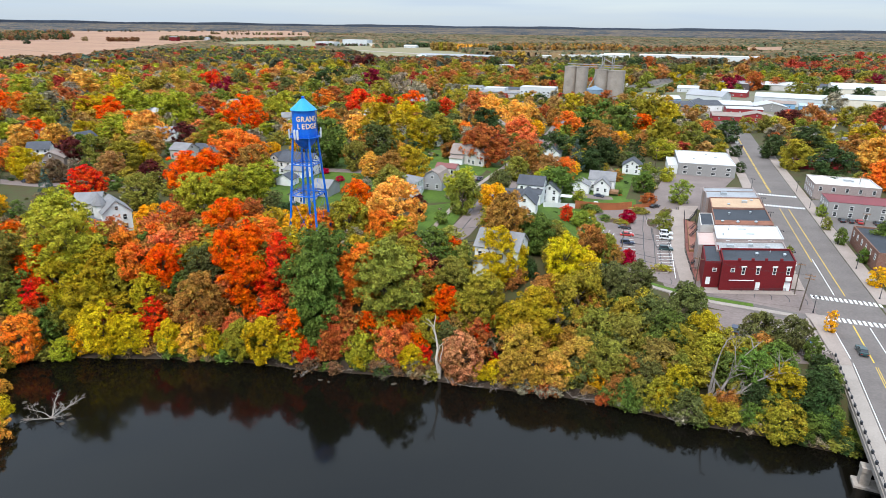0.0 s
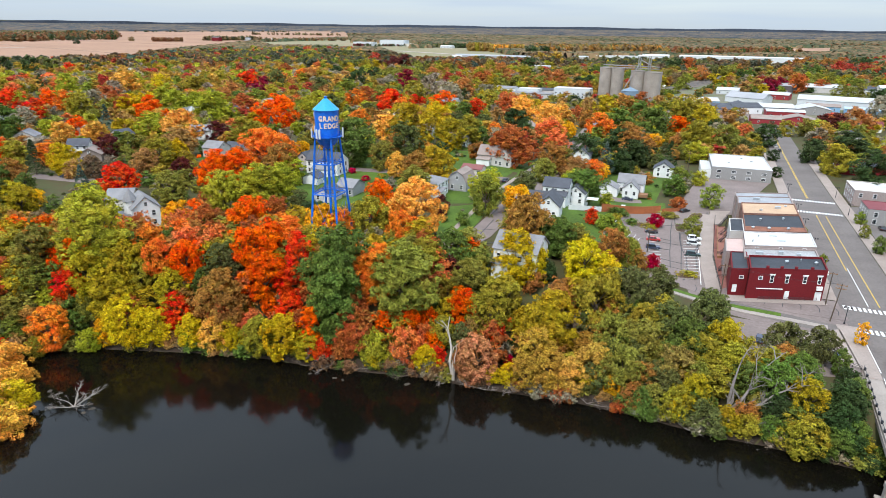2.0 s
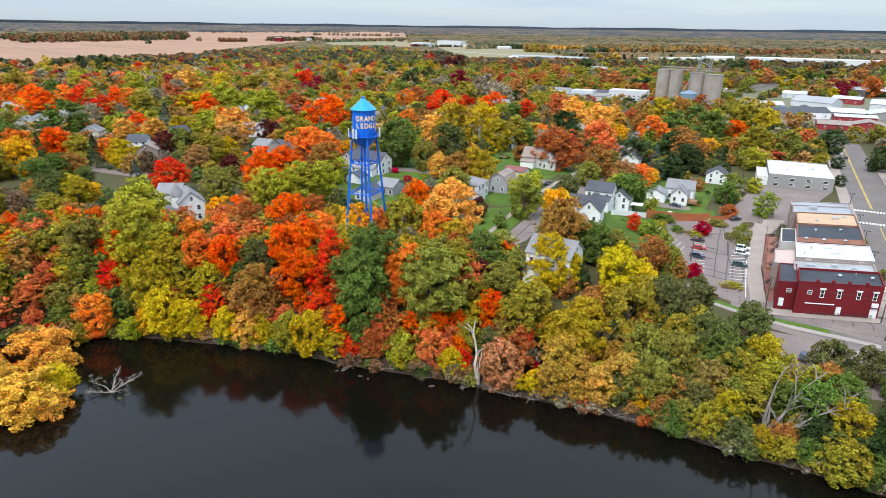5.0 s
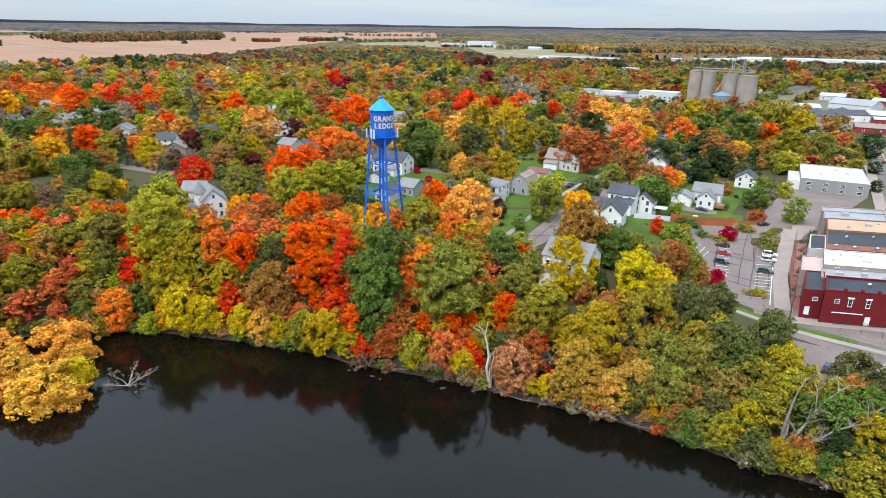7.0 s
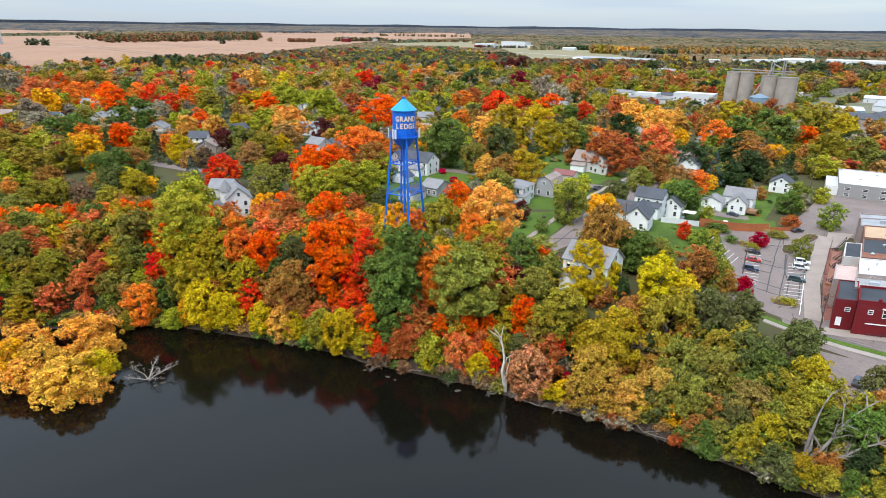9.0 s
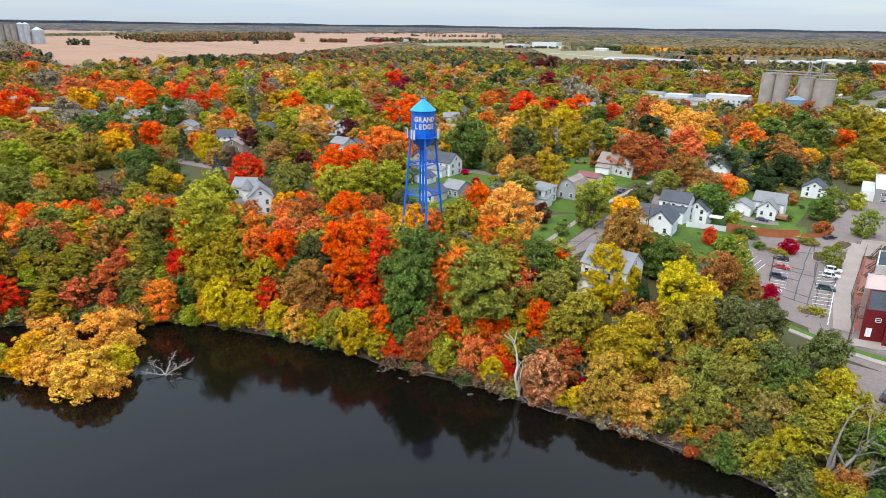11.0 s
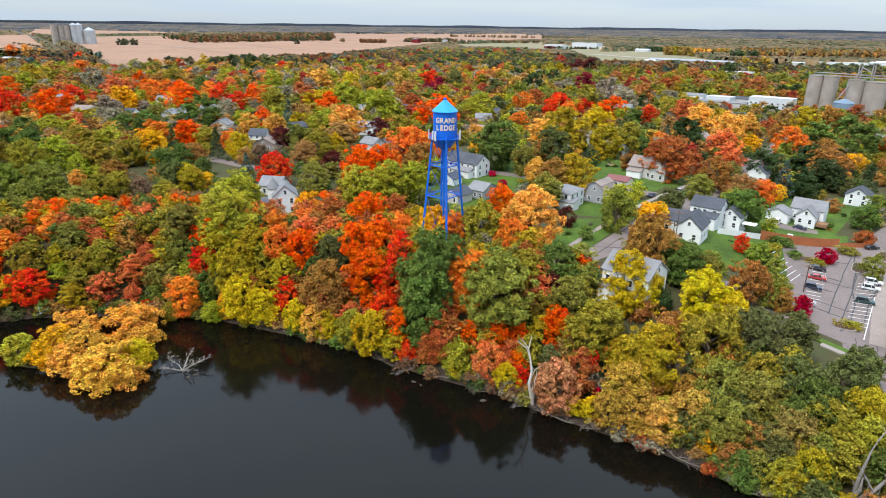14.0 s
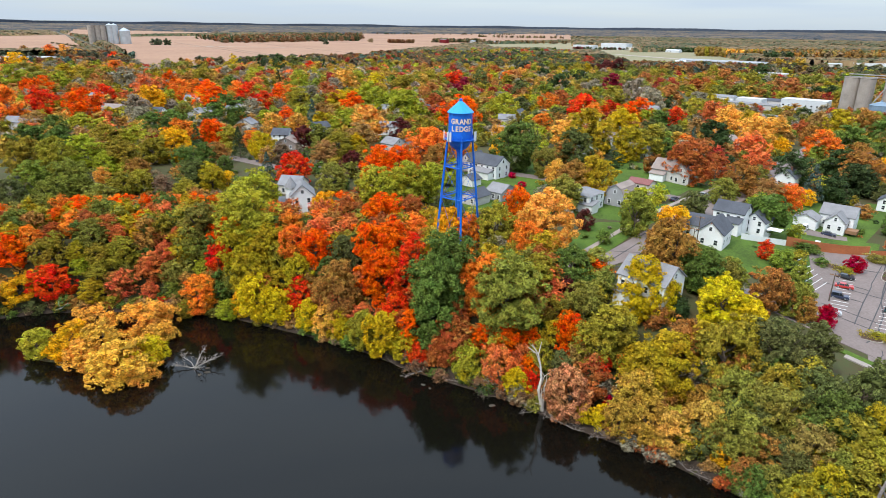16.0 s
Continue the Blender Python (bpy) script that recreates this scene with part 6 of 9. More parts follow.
annex = shop(-29.2, -24.6, 5.0, 19.8, 7.9, RED_BRICK, FLAT_DARK, "low red brick annex with a dark roof", parapet=0.12)
door(annex, -0.8, -7.15, 1.2, 0)
window(annex, 0.6, -7.15, 5.6, 0, 1.0, 0.8)
grey_shop = shop(-25.5, -4.8, 14.2, 22.8, 8.2, TAUPE_BRICK, material("patched_silver_roof", (0.36, 0.36, 0.36), 0.6, scale=0.8, vary=0.4), "narrow shop building with a silvery patched roof", parapet=0.3)
roof_units(grey_shop, [(-6, 0, 2.2, 1.2, 0.7), (0, 0.3, 1.4, 1.0, 0.9), (5, -0.5, 1.2, 1.0, 0.6), (-2.5, -2, 3.0, 0.8, 0.5)], 7.9)
white_shop = shop(-25, -4.6, 23.0, 37.0, 9.0, TAUPE_BRICK, FLAT_WHITE, "shop building with a bright white roof", wins=(("e", 4, (5.8,)), ("s", 3, (8.0,))), parapet=0.1, cap=FLAT_WHITE, size=(0.9, 0.8))
roof_units(white_shop, [(-1.5, 3.2, 2.4, 0.9, 0.2), (0.5, -1.5, 2.6, 0.9, 0.2)], 8.9)
roof_vents(white_shop, [(-6, 2, 0.3), (-8, -3, 0.3)], 8.9)
low_wing = shop(-30.5, -25.1, 20.0, 33.0, 7.9, TAUPE_BRICK, PINK_ROOF, "low rear shop wing with a pinkish beige roof", parapet=0.1)
brick_shop = shop(-24.5, -5.4, 38.2, 58.6, 9.0, BROWN_BRICK, FLAT_DARK, "brown brick shop building with a black roof", wins=(("e", 5, (5.8,)), ("s", 3, (8.0,))), parapet=0.25, size=(1.0, 1.0))
roof_vents(brick_shop, [(-4, 3, 0.45), (3.5, 4.5, 0.45), (-7, -6.5, 0.6), (-2, -7, 0.6), (4, -7, 0.6)], 8.8)
bm = bmesh.new()
box(bm, -9.3, 9.3, -9.3, -4.6, 8.7, 8.95)
part("roof_tiles", bm, material("rusty_roof_tiles", (0.25, 0.10, 0.06), 0.8, scale=2, vary=0.4), brick_shop, "rusty brown front roof strip")
rear = shop(-29, -24.6, 40, 55, 8.2, PALE_GREY, FLAT_DARK, "pale grey rear wing of the brick shop", parapet=0.12)
window(rear, 0.3, -7.1, 5.0, 0, 1.0, 1.2, DARK_TRIM)
tan_shop = shop(-24.5, -5.6, 58.8, 74.0, 9.2, BROWN_BRICK, FLAT_TAN, "shop building with a tan boarded roof", parapet=0.25, wins=(("e", 4, (5.8,)),))
roof_units(tan_shop, [(3, 1, 2.0, 1.4, 0.8), (-3, -2, 1.0, 1.0, 0.5), (6, 4, 1.0, 0.8, 0.4)], 8.95)
blue_shop = shop(-25.5, -5.8, 74.2, 85.5, 8.9, TAUPE_BRICK, FLAT_GREY, "shop building with a blue-grey roof", parapet=0.25, wins=(("e", 4, (5.8,)),))
roof_units(blue_shop, [(-3, 1, 2.4, 1.6, 1.0)], 8.65)
light_shop = shop(-26, -5.8, 85.7, 93.0, 8.6, TAUPE_BRICK, FLAT_GREY, "shop building with a pale grey roof", parapet=0.25)
terrace = shop(-31.8, -29.2, 36, 70, 0.9, WOOD, material("red_deck_boards", (0.30, 0.13, 0.10), 0.8, scale=1, vary=0.2), "red wooden back terrace of the shops", parapet=0.05, name="terrace")
for ob_ in (red, annex, grey_shop, white_shop, low_wing, brick_shop, rear, tan_shop, blue_shop, light_shop, terrace):
    slant(ob_)
# across the main street and beyond the yard
DULL_GREY = material("dull_grey_stucco", (0.30, 0.29, 0.28), 0.85, scale=0.8, vary=0.15)
big_white = flat_building(134.5, 318, -16, 26.5, 36, 6.2, DULL_GREY, FLAT_WHITE, "large two-storey grey building with a white roof", wins=(("s", 4, (1.6, 4.2)), ("e", 6, (1.6, 4.2))), size=(1.9, 1.1), parapet=0.15, cap=FLAT_WHITE)
roof_units(big_white, [(6, 2, 1.5, 1.2, 0.5), (-5, -4, 1.0, 0.8, 0.4), (2, 9, 1.0, 0.8, 0.4)], 6.05)
flat_building(118.5, 318, -16, 5, 22, 4.2, WHITE, FLAT_WHITE, "low white side wing of the large grey building", parapet=0.1)
red_roof = street_shop(21.5, 64, 88, 102, 6.4, DULL_GREY, RED_ROOF, "long two-storey grey building with a dark red metal roof", wins=(("s", 8, (1.7, 4.5)), ("w", 4, (4.5,))), size=(1.2, 1.6), parapet=0.05, cap=RED_ROOF)
taupe = street_shop(22, 47, 118, 137, 6.8, TAUPE_BRICK, FLAT_WHITE, "two-storey taupe brick corner building with a white roof", wins=(("s", 5, (4.8,)), ("w", 5, (1.8, 4.8))), size=(1.1, 1.6), parapet=0.2, cap=CREAM)
roof_units(taupe, [(2, 2, 2.6, 1.0, 0.7), (4, 1, 1, 1, 0.7)], 6.6)
street_shop(27, 52, 186, 202, 4.6, RED_BRICK, FLAT_DARK, "low dark red shop with an awning", parapet=0.2, wins=(("w", 4, (2.0,)),))
brick_r = street_shop(22.5, 46, 27, 56, 6.2, BROWN_BRICK, FLAT_DARK, "brown brick shop building with a dark roof", wins=(("w", 6, (4.2,)), ("s", 4, (4.2,))), parapet=0.4)
PALE_METAL = material("pale_metal_roofing", (0.50, 0.50, 0.505), 0.5, scale=0.3, vary=0.14)
GREY_METAL = material("grey_metal_roofing", (0.34, 0.34, 0.35), 0.5, scale=0.3, vary=0.16)
SKY_METAL = material("sky_blue_metal_cladding", (0.23, 0.40, 0.58), 0.5, scale=0.4, vary=0.12)
BARN_RED = material("barn_red_cladding", (0.30, 0.035, 0.04), 0.6, scale=0.5, vary=0.2)
DARK_TAUPE = material("dark_taupe_cladding", (0.12, 0.095, 0.095), 0.7, scale=0.5, vary=0.15)
# the works beside the railway yard: halls given by the two ends of their front wall
for ax_, ay_, bx_, by_, d_, h_, rise_, ridge_, wall_, roof_, lab_ in (
        (196, 610, 226, 606, 24, 3.6, 2.2, "x", SKY_METAL, PALE_METAL, "long blue metal hall with a pale roof"), (258, 708, 278, 699, 22, 4.5, 2.2, "x", WHITE_METAL, PALE_METAL, "small white hall with a pale roof"),
        (243, 640, 269, 616, 26, 5.0, 4.2, "x", WHITE_METAL, GREY_METAL, "grey-roofed works hall with a white gable"), (198, 553, 218, 548, 26, 4.0, 3.2, "x", DULL_GREY, SLATE, "low workshop with a dark shingle roof"),
        (219, 550, 243, 552, 22, 5.2, 3.0, "x", WHITE, SLATE, "white workshop with a dark hipped roof"), (245, 561, 271, 555, 26, 4.6, 2.4, "x", DULL_GREY, PALE_METAL, "grey works hall with a pale metal roof"),
        (272, 553, 297, 546, 24, 4.6, 3.0, "y", DULL_GREY, PALE_METAL, "grey gabled works hall with a pale roof"), (211, 495, 231, 489, 16, 4.0, 2.2, "x", BARN_RED, BROWN_ROOF, "low red workshop with a taupe roof"),
        (232, 493, 254, 484, 20, 4.0, 3.0, "y", BARN_RED, BROWN_ROOF, "red gabled workshop with a taupe roof"), (238, 532, 266, 526, 12, 5.0, 1.4, "x", BARN_RED, PALE_METAL, "narrow red shed with a white roof"),
        (320, 745, 344, 723, 22, 8.0, 2.6, "x", DARK_TAUPE, GREY_METAL, "dark taupe shed with a grey metal roof"), (291, 671, 311, 656, 14, 5.0, 2.2, "x", BARN_RED, PALE_METAL, "red shed with a pale metal roof"),
        (368, 742, 402, 729, 26, 6.0, 3.0, "x", PALE_GREY, PALE_METAL, "pale hall with a white metal roof"), (295, 604, 348, 576, 40, 7.4, 2.6, "x", WHITE_METAL, PALE_METAL, "very long white metal warehouse"),
        (292, 581, 316, 569, 10, 4.6, 2.0, "x", SKY_METAL, BROWN_ROOF, "low shed with a brownish roof and blue wall"), (408, 726, 436, 717, 16, 5.5, 3.4, "x", WHITE, SLATE, "white works office with a dark roof"),
        (372, 592, 428, 566, 42, 7.0, 2.8, "x", CREAM, PALE_METAL, "cream warehouse with a white roof"), (318, 566, 344, 554, 10, 4.0, 1.4, "x", SKY_METAL, BLUE_METAL, "low pale blue metal shed"),
        (226, 580, 240, 576, 14, 4.2, 2.4, "y", DULL_GREY, SLATE, "small grey shed with a dark gable")):
    w_, turn_ = math.hypot(bx_ - ax_, by_ - ay_), math.degrees(math.atan2(by_ - ay_, bx_ - ax_))
    back_ = Vector((ay_ - by_, bx_ - ax_)) / w_ * d_ / 2
    house((ax_ + bx_) / 2 + back_.x, (ay_ + by_) / 2 + back_.y, turn_, w_, d_, h_, rise_, wall_, roof_, lab_, ridge_, (("s", int(w_ / 7), (2.2,)),) if w_ < 35 else (), name="warehouse")
for k_, (q_, mat_, lab_) in enumerate((([(190, 500), (262, 478), (330, 560), (205, 600)], OLD_ASPHALT, "grey yard between the workshops"), ([(230, 600), (330, 545), (375, 640), (300, 700)], OLD_ASPHALT, "gravel yard before the long warehouse"), ([(168, 640), (225, 650), (300, 745), (262, 790)], LAWN, "grass strip beside the railway yard"))):
    patch("yard" if mat_ is OLD_ASPHALT else "lawn", q_, mat_, 0.06 + 0.03 * k_, lab_, "yard" if mat_ is OLD_ASPHALT else "lawn", 12)
# works and warehouses further out
for x_, y_, w_, d_, h_, wall_, roof_, lab_ in (
        (470, 700, 84, 40, 8, CREAM, WHITE_METAL, "wide cream warehouse with a grey metal roof"),
        (30, 664, 20, 14, 5.5, WHITE, GREY_ROOF, "white works building with a grey gable"), (53, 660, 22, 16, 6.5, WHITE_METAL, FLAT_WHITE, "white flat-roofed works office"), (74, 672, 16, 14, 6.0, PALE_GREY, SLATE, "small grey works house with a dark roof"),
        (96, 650, 36, 18, 9.5, WHITE_METAL, FLAT_WHITE, "tall white works hall by the rails"), (52, 640, 46, 9, 4.5, PALE_GREY, GREY_ROOF, "low grey storage shed by rails"),
        (205, 745, 16, 10, 5, CREAM, CREAM, "small cream hut by the railway"), (510, 1300, 230, 60, 9, WHITE_METAL, FLAT_WHITE, "huge white distant factory hall"),
        (430, 1232, 44, 14, 6, PALE_GREY, GALVANISED, "grey distant storage hall"), (242, 1345, 150, 26, 7, WHITE_METAL, FLAT_WHITE, "long white distant rail depot"),
        (350, 1340, 60, 24, 8, WHITE_METAL, WHITE_METAL, "pale distant works building"), (200, 1318, 30, 12, 6, PALE_GREY, GALVANISED, "grey distant depot shed"),
        (-320, 1766, 60, 24, 10, WHITE_METAL, FLAT_WHITE, "distant white school building"), (-334, 1744, 30, 8, 6, RED_ROOF, RED_ROOF, "distant dark red school hall"),
        (-243, 1795, 74, 34, 15, WHITE_METAL, FLAT_WHITE, "distant tall white school hall"), (-205, 1770, 30, 10, 7, CREAM, FLAT_WHITE, "distant pale school wing"),
        (-90, 1700, 34, 18, 6, WHITE_METAL, WHITE_METAL, "distant white metal hangar"), (25, 1310, 160, 22, 5, GREY_SIDING, FLAT_GREY, "long grey airfield shed with a flat roof"),
        (-40, 1830, 50, 16, 7, PALE_GREY, FLAT_WHITE, "distant pale airfield building"), (40, 1850, 60, 16, 7, WHITE_METAL, GREY_ROOF, "distant white airfield hall"),
        (-170, 930, 60, 18, 5, WHITE_METAL, FLAT_WHITE, "long low white building among trees"), (-240, 905, 46, 14, 5, WHITE_METAL, GREY_ROOF, "low white building with a grey roof"),
        (90, 1010, 36, 18, 8, CREAM, FLAT_WHITE, "pale building among distant trees"), (-900, 735, 26, 14, 6, WHITE_METAL, WHITE_METAL, "white farm store by the railway"),
        (-777, 1868, 26, 14, 12, RED_BRICK, GREY_ROOF, "distant red barn with a grey roof"), (-728, 1965, 34, 14, 8, WHITE_METAL, BLUE_METAL, "distant farm house with a pale blue roof"),
        (-650, 1990, 60, 12, 6, WHITE, FLAT_WHITE, "distant cream farm building")):
    if roof_ in (FLAT_WHITE,):
        flat_building(x_, y_, STREET_TURN, w_, d_, h_, wall_, roof_, lab_, parapet=0.02, name="warehouse", cap=roof_, wins=(("s", int(w_ / 4.5), (1.8,) if h_ < 7 else (1.8, 4.6)), ("w", 3, (1.8,))) if y_ < 700 else (), size=(1.6, 1.3))
    else:
        house(x_, y_, STREET_TURN, w_, d_, h_ - 1, 0.12 * d_, wall_, roof_, lab_, "x", (("s", int(w_ / 7), (2.2,)),) if w_ < 60 else (), name="warehouse")
for i_ in range(12):
    rng_ = random.Random(70 + i_)
    house(-1050 + 22 * (i_ % 6) + rng_.uniform(-6, 6), 690 + 26 * (i_ // 6) + 8 * (i_ % 6), rng_.choice((20, 30, 110)), 14, 8, 3, 1.6, WHITE, rng_.choice((GREY_ROOF, FLAT_WHITE)), "white distant mobile home", name="mobile_home")
for i_ in range(10):
    rng_ = random.Random(170 + i_)
    house(-560 + 46 * i_ + rng_.uniform(-9, 9), 850 + rng_.uniform(-40, 60), rng_.choice((20, -19, 70)), 13, 9, 3.2, 2.2, WHITE, rng_.choice((GREY_ROOF, BROWN_ROOF)), "small distant white house at the edge of town")

# the grain elevator
def silo(x, y, r, h, material_, label, cone=0.0, name="silo"):
    root = new(name)
    root.matrix_basis = pose(x, y, ground_z(x, y))
    bm = bmesh.new()
    lathe(bm, [(r, -2), (r, h), (0 if not cone else r + 0.3, h)] if not cone else [(r, -2), (r, h)], 28)
    part("shell", bm, material_, root)
    bm = bmesh.new()
    if cone:
        lathe(bm, [(r + 0.3, h - 0.1), (0.8, h + cone), (0.8, h + cone + 0.8), (0, h + cone + 0.9)], 28)
    else:
        lathe(bm, [(r + 0.05, h), (r + 0.25, h + 0.1), (r + 0.25, h + 0.7), (r - 0.2, h + 0.7), (r - 0.2, h + 0.25), (0, h + 0.3)], 28)
    part("roof", bm, material_, root)
    return tagged(root, label, "silo", group="grain silos")


for x_, y_, r_, h_ in ((128, 655, 6.2, 29), (138.5, 649, 6.0, 29), (156, 641, 6.6, 27.5), (170, 637, 8.6, 26.5)):
    silo(x_, y_, r_, h_, OLD_CONCRETE, "tall weathered concrete grain silo")
silo(147.5, 628, 8.0, 10, material("faded_blue_steel", (0.20, 0.28, 0.36), 0.5, vary=0.2), "low faded blue steel grain bin", 3)
for k_, (x_, y_, h_) in enumerate(((-1428, 1160, 44), (-1420, 1172, 44), (-1413, 1181, 43), (-1402, 1192, 45), (-1395, 1200, 45))):
    silo(x_, y_, 8.0, h_, OLD_CONCRETE if k_ < 3 else GALVANISED, "tall distant grain silo beyond the field", 0 if k_ < 3 else 4)
silo(-1380, 1216, 13, 32, GALVANISED, "wide distant steel grain bin", 7)
gantry = new("conveyor_gantry")
gantry.matrix_basis = pose(144, 646, ground_z(144, 646) - 2.2)
for a_, b_ in (((-18, 16, 32), (30, -14, 32)), ((-18, 16, 34), (30, -14, 34)), ((12, -4, 0), (12, -4, 42)), ((14, -4, 0), (14, -4, 42)), ((-2, -12, 12), (14, -4, 38)), ((20, -12, 30), (20, -12, 44)), ((22, -11, 30), (22, -11, 44)), ((14, -4, 40), (21, -12, 36))):
    bm = bmesh.new()
    rod(bm, a_, b_, 0.45, 6)
    part("girder", bm, DULL_GREY, gantry)
tagged(gantry, "grey steel conveyor gantry above the silos", "gantry")


# ---- houses ----
T_ = STREET_TURN
h_ = house(-98.4, 177.0, 38, 7.6, 9.4, 6.0, 3.4, WHITE, GREY_ROOF, "white two-storey Victorian house with a grey roof and turret", "y", (("e", 3, (1.6, 4.4)), ("s", 2, (1.6, 4.4))), dz=0.2)
bm = bmesh.new()
lathe(bm, [(1.9, -1), (1.9, 7.8)], 8, (-3.4, 1.0))
part("turret", bm, WHITE, h_)
bm = bmesh.new()
lathe(bm, [(2.3, 7.7), (0, 11.4)], 8, (-3.4, 1.0))
part("turret_roof", bm, GREY_ROOF, h_, "grey pointed turret roof")
extra_block(h_, -7.4, -3.9, -4.2, 2.5, 2.9, 1.2, WHITE, GREY_ROOF)
house(-116, 196, 12, 8, 9, 3.4, 2.6, CREAM, GREY_ROOF, "small cream house with a grey roof", "x", (("s", 2, (1.6,)),))
h_ = house(-60, 254, T_, 15, 9, 5.6, 3.2, WHITE, SLATE, "long white two-storey house behind the tower", "x", (("s", 5, (1.6, 4.2)), ("e", 2, (1.6, 4.2))))
extra_block(h_, -3, 6, -8, -4.5, 2.8, 1.2, WHITE, GREY_ROOF)
house(-70, 262, T_, 7, 10, 4.5, 3, PALE_GREY, SLATE, "grey house with a dark gable roof", "y", (("s", 2, (1.6,)),))
house(-60.8, 235, T_, 6.5, 5.5, 2.6, 1.8, WHITE, SLATE, "small white garage with a dark roof", "y", name="garage")
house(-49.5, 211, T_, 6.5, 8, 3.0, 2.2, PALE_GREY, SLATE, "small grey-white cottage with a dark roof", "y", (("s", 2, (1.6,)),))
house(-43.5, 221, T_, 7, 9, 3.2, 2.2, GREY_SIDING, GREY_ROOF, "small grey house with a shingle roof", "x", (("s", 3, (1.6,)),))
h_ = house(-13.5, 222, T_, 9.0, 10, 5.6, 1.8, WHITE, GREY_ROOF, "white two-storey house with a low hip roof", "y", (("s", 3, (1.6, 4.3)), ("e", 3, (1.6, 4.3))), hip=True)
extra_block(h_, 0.5, 6.5, -6.5, -2.0, 2.8, 1.0, WHITE, GREY_ROOF)
h_ = house(-2.8, 233, T_, 7.5, 10, 3.6, 4.0, GREY_SIDING, BROWN_ROOF, "grey gambrel-roofed house with white trim", "y", (("s", 2, (1.6,)), ("w", 3, (1.6,))), gambrel=True)
h_ = house(9.5, 281, T_, 10.5, 10, 4.6, 3.6, PALE_GREY, BROWN_ROOF, "grey stone-coloured house with steep gables", "x", (("s", 3, (1.7,)), ("e", 3, (1.7,))), chimney=(2, 1))
extra_block(h_, -5, 1, -7.5, -5, 2.8, 1.0, WHITE, BROWN_ROOF)
house(16, 277.5, T_, 6.5, 9, 4.4, 3.8, PALE_GREY, BROWN_ROOF, "grey gabled wing with a steep roof", "y", (("s", 2, (1.7,)),))
h_ = house(1.5, 257, T_, 8.5, 6, 3.0, 1.3, CREAM, material("dull_red_shingles", (0.24, 0.095, 0.09), 0.85, vary=0.2), "low house with a reddish porch roof", "x", (("s", 3, (1.5,)),))
house(-7, 324, T_, 11.5, 8, 3.6, 2.6, WHITE, GREY_ROOF, "white bungalow with a grey roof", "x", (("s", 4, (1.7,)),))
house(-33, 311, T_, 8, 9, 3.4, 2.8, PALE_GREY, material("green_grey_shingles", (0.30, 0.34, 0.31), 0.85, vary=0.2), "small house with a grey-green roof", "y", (("s", 2, (1.7,)),))
house(-27, 352, T_, 9, 8, 4.2, 2.6, CREAM, BROWN_ROOF, "cream house half hidden by an orange tree", "x", (("s", 3, (1.7,)),))
h_ = house(33.5, 229, T_, 9.5, 8, 6.0, 2.6, WHITE, SLATE, "white two-storey town house with a dark slate roof", "x", (("s", 3, (1.7, 4.5)), ("w", 2, (1.7, 4.5))), dz=0.3)
extra_block(h_, 0, 4.6, -7.4, -4.0, 3.4, 1.2, WHITE, SLATE)
h_ = house(41.5, 232.5, T_, 7.2, 8.5, 4.4, 2.8, WHITE, SLATE, "white side wing with a dark gable roof", "y", (("s", 2, (1.6, 4.0)), ("e", 2, (1.6,))), dz=0.6)
bm = bmesh.new()
box(bm, 4.2, 8.4, -4.5, -0.8, 2.6, 2.75)
part("awning", bm, WHITE, h_, "white flat porch awning")
h_ = house(28.5, 207, T_ + 6, 7.5, 11, 4.2, 3.4, WHITE, SLATE, "white house with black shingle roof and a cross gable", "y", (("s", 2, (1.6,)), ("e", 3, (1.6,))), dz=0.2)
house(24, 210, T_ + 6, 9, 6, 4.0, 2.8, WHITE, SLATE, "dark-roofed front gable of the white house", "x", (("s", 2, (1.6,)),))
h_ = house(71, 271, T_, 11, 9, 4.6, 3.0, WHITE, GREY_ROOF, "white house with grey roof and a front gable", "x", (("s", 3, (1.5,)), ("e", 2, (1.5,))), dz=1.0)
h2_ = house(69.5, 264.5, T_, 6.5, 7, 3.6, 2.8, WHITE, GREY_ROOF, "white front wing with a gable roof", "y", (("s", 2, (1.6,)),), dz=0.8)
bm = bmesh.new()
box(bm, 3.4, 7.0, -2.5, 1.5, 0.0, 1.2)
part("deck", bm, WOOD, h2_, "brown wooden deck")
house(60, 264, T_, 7.5, 7, 2.8, 1.8, WHITE, GREY_ROOF, "white garage with a grey gable roof", "y", name="garage", dz=0.6)
house(58.5, 331, T_, 8.5, 9, 4.2, 3.6, WHITE, SLATE, "white gabled house between spruces", "y", (("s", 2, (1.7,)),), chimney=(1, 0))
house(95, 308, T_, 9, 9, 4.4, 3.0, WHITE, SLATE, "white house with red porch by the car yard", "y", (("s", 2, (1.7, 4.0)),))
h_ = house(15.4, 153.1, T_ - 4, 11.5, 9.5, 6.8, 3.4, WHITE, GREY_ROOF, "white two-storey house on the bank behind a yellow tree", "x", (("s", 4, (1.6, 4.8)), ("e", 2, (1.6, 4.8))), dz=0.4)
extra_block(h_, -5.5, 0, -6.6, -4.7, 3.2, 0.9, WHITE, GREY_ROOF)
house(-83, 350, T_, 15, 10, 3.6, 2.4, CREAM, BROWN_ROOF, "house with a pinkish brown roof", "x", (("s", 4, (1.7,)),))
house(-112, 288, T_, 9, 8, 3.2, 2.4, GREY_SIDING, SLATE, "grey house with a blue-grey roof", "x", (("s", 3, (1.7,)),))
house(-183, 278, 15, 9, 8, 4.6, 2.8, WHITE, SLATE, "white house beside dark trees", "x", (("s", 3, (1.6, 4.0)),))
